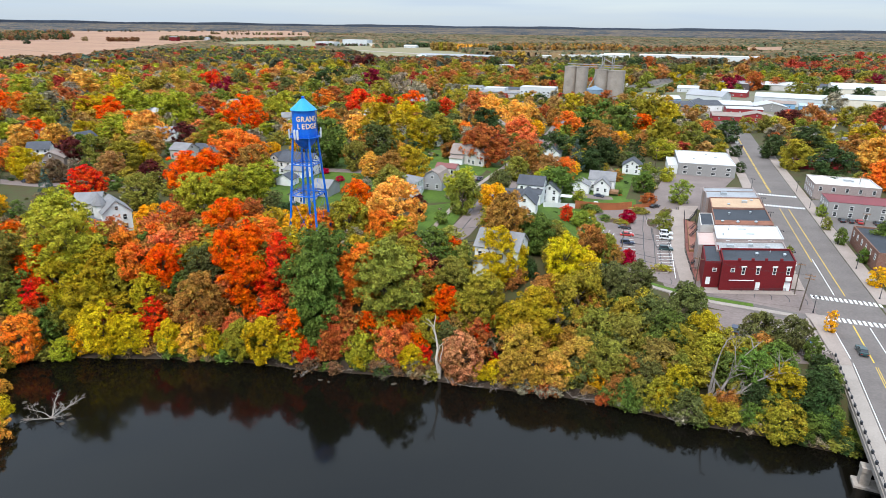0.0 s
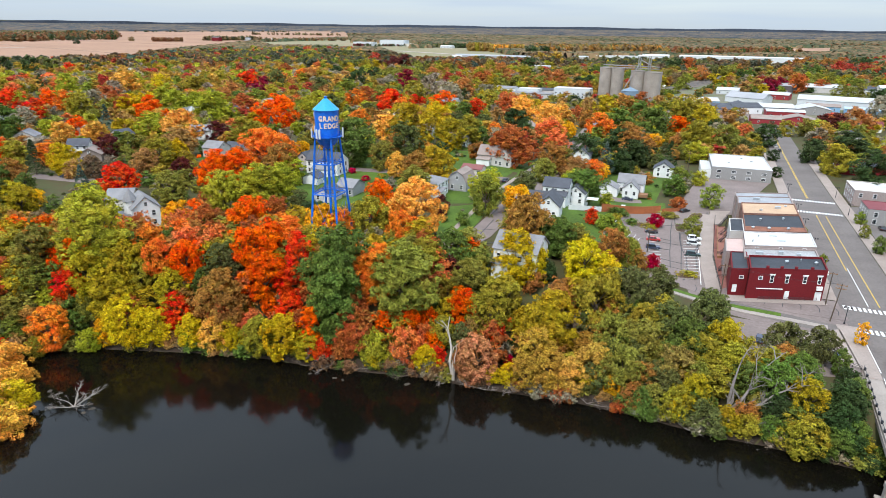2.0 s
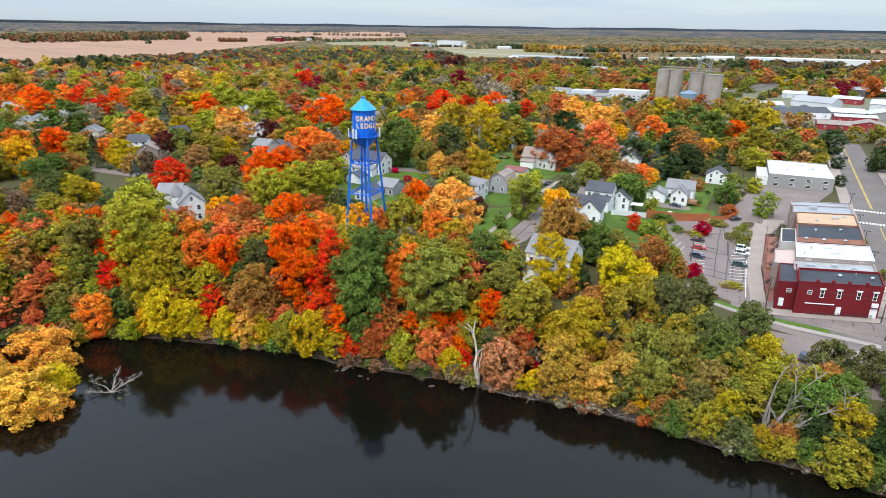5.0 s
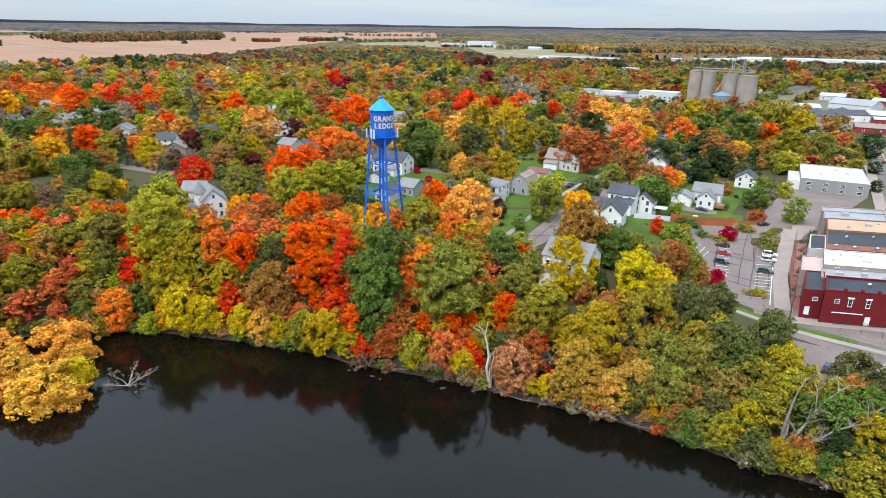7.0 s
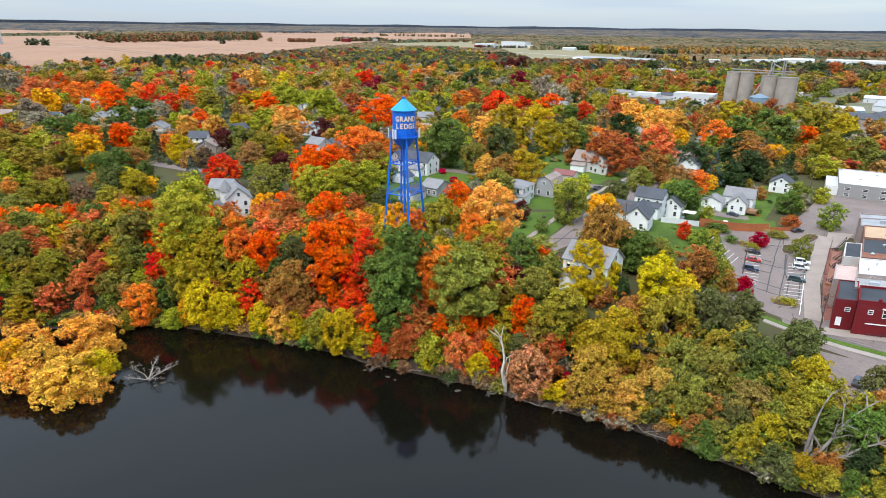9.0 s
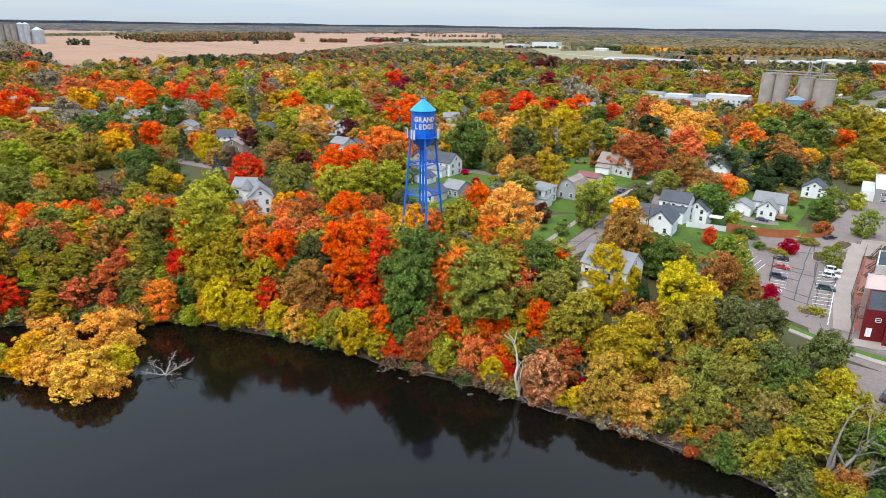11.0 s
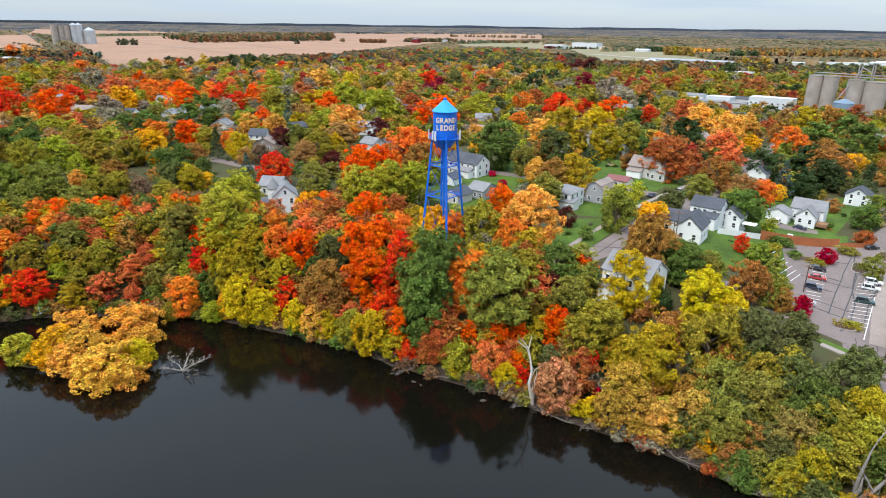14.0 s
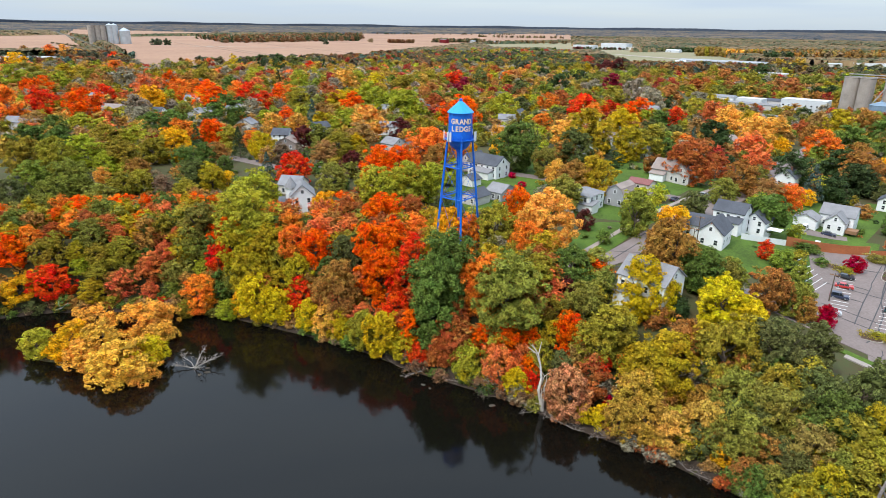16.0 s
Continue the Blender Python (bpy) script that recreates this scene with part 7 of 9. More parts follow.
house(-170, 266, 15, 10, 9, 3.4, 2.6, BROWN_ROOF, BROWN_ROOF, "brown-roofed house behind the red maple", "y", (("s", 2, (1.6,)),))
for x_, y_, w_, wall_, roof_ in ((-278, 352, 11, WHITE, GREY_ROOF), (-346, 312, 14, WHITE, BROWN_ROOF), (-340, 246, 18, PALE_GREY, GREY_ROOF), (-282, 330, 8, WHITE, GREY_ROOF), (-225, 300, 10, CREAM, GREY_ROOF),
                                 (-420, 360, 12, WHITE, GREY_ROOF), (-160, 420, 11, WHITE, SLATE), (-110, 470, 12, CREAM, BROWN_ROOF), (-50, 420, 10, WHITE, GREY_ROOF), (30, 440, 11, PALE_GREY, SLATE),
                                 (110, 420, 11, WHITE, SLATE), (140, 470, 11, WHITE, GREY_ROOF), (-230, 460, 11, WHITE, BROWN_ROOF), (-20, 500, 12, WHITE, GREY_ROOF), (60, 540, 14, PALE_GREY, GREY_ROOF),
                                 (245, 420, 10, PALE_GREY, SLATE), (285, 470, 14, WHITE, RED_ROOF), (250, 380, 11, WHITE, GREY_ROOF), (310, 430, 12, PALE_GREY, GREY_ROOF), (230, 330, 10, WHITE, GREY_ROOF), (-300, 520, 12, WHITE, SLATE)):
    house(x_, y_, T_ if x_ > -200 else 15, w_, 9, 4.4, 2.8, wall_, roof_, "pale house with a shingle roof among town trees", "x" if w_ > 10 else "y", (("s", 3, (1.7,)),))

HOUSE_LOOKS = ((WHITE, GREY_ROOF), (CREAM, BROWN_ROOF), (WHITE, SLATE), (PALE_GREY, GREY_ROOF), (WHITE, FLAT_WHITE))
for k_, (x_, y_, w_) in enumerate(((-345, 382, 11), (-283, 321, 9), (-476, 792, 12), (-467, 830, 14), (-430, 836, 16), (-419, 853, 14), (-596, 682, 14), (-528, 719, 16), (-541, 758, 12), (-496, 781, 14), (-309, 313, 10), (-199, 406, 14), (-191, 416, 16), (-180, 308, 9), (-147, 328, 10), (-119, 281, 9), (-102, 431, 12), (-97, 393, 10), (39, 445, 12), (33, 389, 9), (-252, 1118, 20), (-235, 1156, 24), (47, 1268, 14), (-48, 1284, 18), (-17, 1333, 14), (-62, 643, 9), (-46, 687, 10), (-48, 418, 8), (-157, 467, 9), (-211, 321, 8))):
    wall_, roof_ = HOUSE_LOOKS[(k_ * 3 + k_ // 4) % 5]
    house(x_, y_, (T_, T_ + 90, 15)[k_ % 3] if x_ > -200 else (15, 105)[k_ % 2], w_, 8.5, 3.6 if w_ > 11 else 4.6, 2.6, wall_, roof_, "pale house with a low roof among town trees", "x", (("s", 3, (1.7,)),))

for k_, ob_ in enumerate([o for o in scene.objects if o.parent is None and o.name.split(".")[0] == "house" and o.matrix_basis.translation.y < 340 and abs(o.matrix_basis.translation.x) < 130 and o.matrix_basis.translation.y > 200]):
    m_ = ob_.matrix_basis
    patch("lawn", [(m_ @ Vector(c)).to_2d() for c in ((-9, -10, 0), (9, -10, 0), (9, 7, 0), (-9, 7, 0))], LAWN, 0.05 + 0.004 * k_, "green lawn around a house", "lawn")


# ---- trees that fill the town and the distance ----
KEEP_CLEAR = [(ob.matrix_basis.translation.x, ob.matrix_basis.translation.y, 9.0) for ob in scene.objects
              if ob.parent is None and ob.name.split(".")[0] in ("house", "garage", "mobile_home")]
HALLS = [(ob.matrix_basis.translation.x, ob.matrix_basis.translation.y, 34) for ob in scene.objects if ob.parent is None and ob.name.split(".")[0] in ("warehouse", "silo") and ob.matrix_basis.translation.y > 1000]
KEEP_CLEAR += [(ob.matrix_basis.translation.x, ob.matrix_basis.translation.y, 0.55 * max(abs(c) for k in ob.children for c in k.bound_box[6][:2]) + 14) for ob in scene.objects
               if ob.parent is None and ob.name.split(".")[0] in ("shop_building", "warehouse", "silo")]
TREE_SPOTS = [(x, y, 5.5) for x, y, h, r, c, s in JOINED] + [(ob.matrix_basis.translation.x, ob.matrix_basis.translation.y, 5.5) for ob in scene.objects if ob.parent is None and ob.name.split(".")[0] == "tree"]
RES_ROAD = ((-6, 158), (13, 204), (22, 232), (34, 270), (47, 316), (62, 386), (80, 450), (100, 520))
RAILWAY = ((60, 652), (140, 668), (207, 722), (300, 865), (417, 1026), (508, 1132), (760, 1420))
BRANCH_LINE = ((-600, 610), (-731, 693), (-1045, 895), (-1385, 1117), (-1842, 1412), (-2400, 1760))



def near_line(x, y, line, gap):
    p = np.array((x, y))
    for a, b in zip(line, line[1:]):
        a, b = np.array(a, float), np.array(b, float)
        t = np.clip(np.dot(p - a, b - a) / np.dot(b - a, b - a), 0, 1)
        if np.linalg.norm(p - a - t * (b - a)) < gap:
            return True
    return False


def in_quad(x, y, q):
    s = [(q[(i + 1) % 4][0] - q[i][0]) * (y - q[i][1]) - (q[(i + 1) % 4][1] - q[i][1]) * (x - q[i][0]) for i in range(4)]
    return min(s) > 0 or max(s) < 0


FIELDS = [((-1809, 1465), (-1501, 2597), (-595, 1100), (-728, 696)), ((-1560, 2560), (-732, 3318), (-648, 1817), (-620, 1080)), ((-760, 2700), (-683, 3227), (-472, 2293), (-640, 1902)),
          ((-1976, 1187), (-2024, 1529), (-1150, 928), (-1195, 722)), ((748, 1846), (1033, 1997), (811, 1562), (716, 1577)), ((-2050, 1550), (-2600, 2000), (-1800, 2250), (-1820, 1480))]
OPEN = [((-655, 1861), (-448, 2186), (-318, 1595), (-503, 1530)), ((-261, 1587), (-29, 1782), (120, 1168), (-117, 1124)), ((-445, 1945), (-180, 2000), (-190, 1590), (-341, 1483)), ((120, 1180), (160, 1320), (640, 1380), (600, 1190)),
        ((205, 600), (300, 480), (470, 640), (220, 760)), ((330, 560), (470, 570), (540, 720), (330, 740)), ((188, 655), (235, 640), (330, 800), (290, 830)), ((-1130, 640), (-900, 570), (-800, 720), (-1060, 800)), ((10, 640), (130, 640), (120, 700), (5, 690))]
LAWNS = [((-22, 160), (14, 160), (14, 216), (-12, 210)), ((-64, 200), (-34, 206), (-27, 264), (-62, 264)), ((40, 160), (110, 140), (170, 330), (60, 250)), ((2, 244), (26, 246), (40, 294), (10, 290)), ((-48, 150), (-24, 150), (-24, 174), (-48, 174)),
         ((36, 156), (64, 150), (64, 250), (36, 214)), ((50, 255), (84, 250), (84, 280), (54, 272)), ((56, 296), (70, 290), (72, 330), (56, 330)), ((12, 190), (36, 190), (50, 246), (20, 246)), ((28, 180), (52, 176), (54, 226), (32, 226)), ((6, 140), (26, 132), (30, 160), (6, 166))]


def clear(x, y, r):
    u, v = (Vector((x, y)) - U0).dot(EU), (Vector((x, y)) - U0).dot(EV)
    if -34 < u < 46 and -20 < v < 160 or -3 - r < u < 21 + r and v < 420:
        return False
    if near_line(x, y, RES_ROAD, 4 + r) or near_line(x, y, RAILWAY, 16) or near_line(x, y, BRANCH_LINE, 14):
        return False
    return not any(in_quad(x, y, q) for q in LAWNS + OPEN + FIELDS) and not any((x - a) ** 2 + (y - b) ** 2 < (c + 0.6 * r) ** 2 for a, b, c in KEEP_CLEAR)


PALETTE = ["olive"] * 11 + ["dull olive"] * 6 + ["dull brown"] * 4 + ["grey-brown"] * 7 + ["lime"] * 8 + ["green"] * 7 + ["yellow-olive"] * 11 + ["dark green"] * 4 + ["tan"] * 2 + ["bronze"] * 6 + ["rust"] * 2
OUTER_PALETTE = ["grey-brown"] * 7 + ["yellow-olive"] * 9 + ["golden olive"] * 7 + ["tan"] * 7 + ["olive"] * 8 + ["leaf green"] * 8 + ["lime"] * 5 + ["dull olive"] * 3 + ["dark green"] * 3 + ["dull gold"] * 4 + ["dull orange"] * 3 + ["bronze"] * 4 + ["brick red"] * 2
WEST_PALETTE = [c for c in OUTER_PALETTE if c not in ("dull olive", "dark green", "olive")] + ["pale amber"] * 8 + ["grey-brown"] * 6 + ["salmon"] * 5 + ["dull gold"] * 4


def pick(rng, x, y, palette):
    return palette[int((0.5 + 0.5 * math.sin(x * 0.013 + 2 * math.sin(y * 0.011))) * 0.25 * len(palette) + rng.random() * 0.999 * len(palette)) % len(palette)]


# woods too far off to count, a sheet of leaf sprays for each colour
FAR_TREES = {form: [crown_points(700 + i, 22, 9, 0.16, form) for i in range(3)] for form in ("round", "spread")}
SPECK = [crown_points(850 + i, 7, 5, 0.42, "round") for i in range(6)]
COARSE = [crown_points(800 + i, 9, 9, 0.30, "round") for i in range(3)]


FAR_LEAF = leaf_material("distant_leaves", 0.8, 1.2, 0.3, 0.0, 0.0)


def woods(name, items, label, leaves=None):
    by_colour = {}
    for x, y, h, r, colour, shape in items:
        top = shape[:, 2].max()
        a = (x * 12.9 + y * 7.1) % 6.28
        c, sn = math.cos(a), math.sin(a)
        v = np.stack([(shape[:, 0] * c - shape[:, 1] * sn) * r + x, (shape[:, 0] * sn + shape[:, 1] * c) * r + y, shape[:, 2] / top * h + ground_z(x, y)], 1)
        by_colour.setdefault((colour, int(x * 3 + y * 5) % 3), []).append(v)
    for (colour, shade), vs in by_colour.items():
        ob = new(name, cards_mesh(name, np.concatenate(vs), leaves))
        c = LEAF_COLOURS[colour]
        ob.color = (c[0] * (0.88, 1.0, 1.1)[shade], c[1] * (0.92, 0.95, 1.14)[shade], c[2] * (0.9, 1.0, 1.1)[shade], 1)
        tagged(ob, f"{colour} autumn trees {label}", "woodland", kind="stuff")


woods("town_trees", JOINED, "standing in the leafy town blocks")
fill_rng = random.Random(21)
MIDDLE = {form: [crown_points(600 + i, 46, 20, 0.105, form) for i in range(3)] for form in ("round", "spread", "tall")}
MIDDLE["bush"] = [crown_points(650 + i, 22, 16, 0.145, "bush") for i in range(4)]
spots, items = list(TREE_SPOTS), []
for _ in range(9000):
    y_ = fill_rng.uniform(150, 470)
    x_ = fill_rng.uniform(-0.95 * y_ - 60, 0.62 * y_ + 30)
    r_ = fill_rng.uniform(2.6, 4.2)
    if y_ - np.interp(x_, SHORE_X, SHORE_Y) < 30 or len(items) >= 420 or not clear(x_, y_, r_) or any((x_ - a) ** 2 + (y_ - b) ** 2 < (0.72 * (r_ + c)) ** 2 for a, b, c in spots):
        continue
    spots.append((x_, y_, r_))
    items.append((x_, y_, r_ * fill_rng.uniform(1.6, 2.1), r_, pick(fill_rng, x_, y_, PALETTE), fill_rng.choice(MIDDLE[fill_rng.choice(("round", "round", "spread", "tall"))])))
woods("garden_trees", items, "between the town gardens")
items = []
for _ in range(2600):
    x_ = fill_rng.uniform(-200, 74)
    s_ = fill_rng.uniform(3, 44 if x_ < 30 else 24)
    y_, r_ = float(np.interp(x_, SHORE_X, SHORE_Y)) + s_, fill_rng.uniform(2.6, 4.4)
    if math.hypot(x_ - 57, y_ - 109) < 5 or any(in_quad(x_, y_, q) for q in LAWNS[:1] + LAWNS[4:5] + LAWNS[2:3] + LAWNS[-1:] + [((-112, 158), (-86, 158), (-86, 176), (-112, 176))] + [((54, 165), (60, 120), (100, 118), (104, 150))]) or not clear(x_, y_, r_ - 2) or any((x_ - a) ** 2 + (y_ - b) ** 2 < (0.36 * (r_ + c)) ** 2 for a, b, c in spots):
        continue
    spots.append((x_, y_, r_))
    items.append((x_, y_, r_ * fill_rng.uniform(1.9, 2.8), r_, fill_rng.choice(("olive", "yellow-olive", "green", "bronze", "rust", "golden olive", "orange", "yellow-olive", "vermilion", "salmon", "golden olive")) if x_ < 18 else fill_rng.choice(("olive", "dull olive", "bronze", "yellow-olive", "green", "golden olive")), fill_rng.choice(MIDDLE[fill_rng.choice(("round", "tall"))])))
woods("bank_trees", items, "under the taller bank trees")
# low shrubs and hedges of the gardens
items = []
SHRUB = [crown_points(670 + i, 12, 12, 0.21, "bush") for i in range(3)]
for _ in range(3000):
    y_ = fill_rng.uniform(165, 430)
    x_, r_ = fill_rng.uniform(-0.9 * y_, 0.5 * y_), fill_rng.uniform(0.7, 1.9)
    u_, v_ = (Vector((x_, y_)) - U0).dot(EU), (Vector((x_, y_)) - U0).dot(EV)
    if len(items) >= 460 or u_ > -36 or near_line(x_, y_, RES_ROAD, 6) or in_quad(x_, y_, ((48, 160), (74, 155), (106, 256), (50, 245))) or any((x_ - a) ** 2 + (y_ - b) ** 2 < 36 for a, b, c in KEEP_CLEAR) or fill_rng.random() < 0.5 and any(in_quad(x_, y_, q) for q in LAWNS):
        continue
    items.append((x_, y_, r_ * fill_rng.uniform(0.9, 1.5), r_, fill_rng.choice(("dark green", "green", "olive", "dull olive", "green", "rust", "yellow-olive", "dark green", "grey-brown")), fill_rng.choice(SHRUB)))
woods("garden_shrubs", items, "low in the town gardens")
# undergrowth along the bank and on its slope
items = []
for _ in range(320):
    x_ = fill_rng.uniform(-190, 80)
    s_ = fill_rng.choice((fill_rng.uniform(-0.4, 2.5), fill_rng.uniform(-0.4, 2.5), fill_rng.uniform(3, 26)))
    y_ = float(np.interp(x_, SHORE_X, SHORE_Y)) + s_
    r_ = fill_rng.uniform(1.3, 2.7)
    if x_ > 64 and s_ > 14 or math.hypot(x_ - 57, y_ - 105) < 4:
        continue
    items.append((x_, y_, r_ * fill_rng.uniform(1.1, 1.8), r_, fill_rng.choice(("olive", "dull olive", "green", "bronze", "rust", "yellow-olive", "dull brown", "tan", "dark green", "grey-brown", "russet brown") if x_ < 40 else ("olive", "dull olive", "green", "yellow-olive", "dark green", "dark green", "grey-brown")), fill_rng.choice(MIDDLE["bush"])))
woods("undergrowth", items, "low on the river bank")

far_rng = random.Random(33)
items, cells = [], set()
for _ in range(22000):
    d_ = far_rng.uniform(330 ** 0.9, 1150 ** 0.9) ** (1 / 0.9)
    a_ = far_rng.uniform(-66, 42)
    x_, y_ = d_ * math.sin(radians(a_)), d_ * math.cos(radians(a_))
    step = 8.5 + d_ / 170
    cell = (int(x_ / step), int(y_ / step))
    if cell in cells or (y_ < 470 and -0.95 * y_ - 60 < x_ < 0.62 * y_ + 30 and fill_rng.random() > 0.3) or y_ - np.interp(x_, SHORE_X, SHORE_Y) < 25:
        continue
    r_ = far_rng.uniform(3.4, 6.0) if d_ < 700 else far_rng.uniform(5.2, 8.6)
    if not clear(x_, y_, r_) or any((x_ - a) ** 2 + (y_ - b) ** 2 < (0.6 * (r_ + c)) ** 2 for a, b, c in TREE_SPOTS):
        continue
    cells.add(cell)
    items.append((x_, y_, r_ * far_rng.uniform(1.5, 1.95), r_, pick(far_rng, x_, y_, WEST_PALETTE if x_ < -120 else OUTER_PALETTE), far_rng.choice(FAR_TREES["round"] + FAR_TREES["spread"])))
woods("town_woods", items, "in the outer town")


def far_scale(x, y):
    """The land is drawn together towards the horizon, and the trees on it with it."""
    return (74.0 - height(x, y)) / 64.0


def canopy_material(name, stops, grain):
    """The roof of a wood from far above: crowns of mixed colours, larger stands that lean one way."""
    m = bpy.data.materials.new(name)
    m.use_nodes = True
    n, l = m.node_tree.nodes, m.node_tree.links
    b = n["Principled BSDF"]
    b.inputs["Roughness"].default_value, b.inputs["Specular IOR Level"].default_value = 0.9, 0.05
    geo, flat = n.new("ShaderNodeNewGeometry"), n.new("ShaderNodeMapping")
    flat.inputs["Scale"].default_value = (1, 1, 0)
    l.new(geo.outputs["Position"], flat.inputs["Vector"])
    crowns, stand, add, ramp = n.new("ShaderNodeTexVoronoi"), n.new("ShaderNodeTexNoise"), n.new("ShaderNodeMath"), n.new("ShaderNodeValToRGB")
    crowns.inputs["Scale"].default_value = grain
    stand.inputs["Scale"].default_value, stand.inputs["Detail"].default_value = 0.0042, 4
    hue, spread = n.new("ShaderNodeSeparateColor"), n.new("ShaderNodeMapRange")
    l.new(flat.outputs[0], crowns.inputs["Vector"])
    l.new(flat.outputs[0], stand.inputs["Vector"])
    l.new(crowns.outputs["Color"], hue.inputs[0])
    spread.inputs["To Min"].default_value, spread.inputs["To Max"].default_value = -0.27, 0.27
    l.new(hue.outputs[0], spread.inputs["Value"])
    l.new(stand.outputs[0], add.inputs[0])
    l.new(spread.outputs[0], add.inputs[1])
    ramp.color_ramp.elements[0].position, ramp.color_ramp.elements[0].color = stops[0][0], (*stops[0][1], 1)
    ramp.color_ramp.elements[1].position, ramp.color_ramp.elements[1].color = stops[-1][0], (*stops[-1][1], 1)
    for at_, c in stops[1:-1]:
        ramp.color_ramp.elements.new(at_).color = (*c, 1)
    l.new(add.outputs[0], ramp.inputs[0])
    l.new(ramp.outputs[0], b.inputs["Base Color"])
    return m


CANOPY = canopy_material("mixed_wood_canopy", ((0.24, (0.05, 0.065, 0.035)), (0.40, (0.085, 0.09, 0.042)), (0.52, (0.14, 0.105, 0.06)), (0.62, (0.17, 0.105, 0.06)), (0.76, (0.22, 0.15, 0.075))), 0.085)
# bluer, greyer version for the remotest woods: distance haze put into the colour
HAZY_CANOPY = canopy_material("hazy_wood_canopy", ((0.3, (0.035, 0.045, 0.055)), (0.46, (0.07, 0.075, 0.075)), (0.58, (0.12, 0.09, 0.075)), (0.72, (0.16, 0.12, 0.08))), 0.03)


def canopy(name, d0, d1, rows, columns, material_, label):
    """A closed wood seen from afar: a sheet of tree tops with gaps for the fields."""
    ds, an = np.geomspace(d0, d1, rows), np.radians(np.linspace(-72, 48, columns))
    rng = np.random.default_rng(int(d0))
    dd, aa = np.meshgrid(ds, an, indexing="ij")
    dd = dd * (1 + 0.004 * rng.normal(size=dd.shape))
    x, y = dd * np.sin(aa), dd * np.cos(aa)
    shut = np.zeros(x.shape, bool)
    for q in FIELDS + OPEN:
        s = np.stack([(q[(i + 1) % 4][0] - q[i][0]) * (y - q[i][1]) - (q[(i + 1) % 4][1] - q[i][1]) * (x - q[i][0]) for i in range(4)])
        shut |= (s.min(0) > 0) | (s.max(0) < 0)
    for line, gap in ((RAILWAY, 22), (BRANCH_LINE, 16)):
        for a, b in zip(line, line[1:]):
            a, b = np.array(a, float), np.array(b, float)
            t = np.clip(((x - a[0]) * (b - a)[0] + (y - a[1]) * (b - a)[1]) / np.dot(b - a, b - a), 0, 1)
            shut |= np.hypot(x - a[0] - t * (b - a)[0], y - a[1] - t * (b - a)[1]) < gap
    glade = np.sin(x * 0.0061 + 2 * np.sin(y * 0.0043)) + np.sin(y * 0.0083 + x * 0.0027)
    shut |= (glade > 1.72) & (dd < 3200)
    z = height(x, y) + np.clip(far_scale(x, y), 0.1, 1) * np.where(shut, -1.0, 9.0 + 4.0 * rng.random(x.shape))
    faces = [(i * columns + j, i * columns + j + 1, (i + 1) * columns + j + 1, (i + 1) * columns + j) for i in range(rows - 1) for j in range(columns - 1)
             if not (shut[i, j] and shut[i + 1, j + 1] and shut[i, j + 1] and shut[i + 1, j])]
    tagged(mesh_object(name, np.stack([x, y, z], -1).reshape(-1, 3).tolist(), faces, material_, True), label, "woodland", kind="stuff")


canopy("far_woods", 1330, 2900, 150, 760, CANOPY, "brown and olive autumn woods around the distant farm land")
canopy("remote_woods", 2880, 4840, 60, 700, HAZY_CANOPY, "remote woods below the horizon with bluish haze in their colour")

items = []
# greyed leaf tones that carry the haze of distance in their colour
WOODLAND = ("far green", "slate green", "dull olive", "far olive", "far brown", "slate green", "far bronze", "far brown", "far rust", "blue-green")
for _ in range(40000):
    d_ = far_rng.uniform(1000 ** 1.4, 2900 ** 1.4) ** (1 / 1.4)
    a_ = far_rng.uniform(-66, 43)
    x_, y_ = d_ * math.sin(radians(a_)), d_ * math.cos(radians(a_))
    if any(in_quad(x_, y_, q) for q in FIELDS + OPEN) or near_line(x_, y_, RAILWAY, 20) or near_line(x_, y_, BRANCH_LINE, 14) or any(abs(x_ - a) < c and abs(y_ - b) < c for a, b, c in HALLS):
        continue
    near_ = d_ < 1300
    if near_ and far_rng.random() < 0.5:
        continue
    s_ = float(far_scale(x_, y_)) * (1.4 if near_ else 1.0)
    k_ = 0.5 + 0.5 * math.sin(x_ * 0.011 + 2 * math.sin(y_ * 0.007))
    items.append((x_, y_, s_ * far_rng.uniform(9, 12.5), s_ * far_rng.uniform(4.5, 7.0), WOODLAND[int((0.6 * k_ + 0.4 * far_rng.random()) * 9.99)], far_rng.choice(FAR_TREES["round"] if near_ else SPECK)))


def stand_of(colours, n, corners, tall, wide, shapes):
    """Trees strewn over a four-cornered plot, or along a line of two points."""
    for _ in range(n):
        u, v = far_rng.random(), far_rng.random()
        if len(corners) == 2:
            x, y = [corners[0][k] + (corners[1][k] - corners[0][k]) * u + far_rng.uniform(-5, 5) for k in (0, 1)]
        else:
            x, y = [(corners[0][k] * (1 - u) + corners[1][k] * u) * (1 - v) + (corners[3][k] * (1 - u) + corners[2][k] * u) * v for k in (0, 1)]
        s = float(far_scale(x, y))
        items.append((x, y, s * far_rng.uniform(*tall), s * far_rng.uniform(*wide), far_rng.choice(colours), far_rng.choice(shapes)))


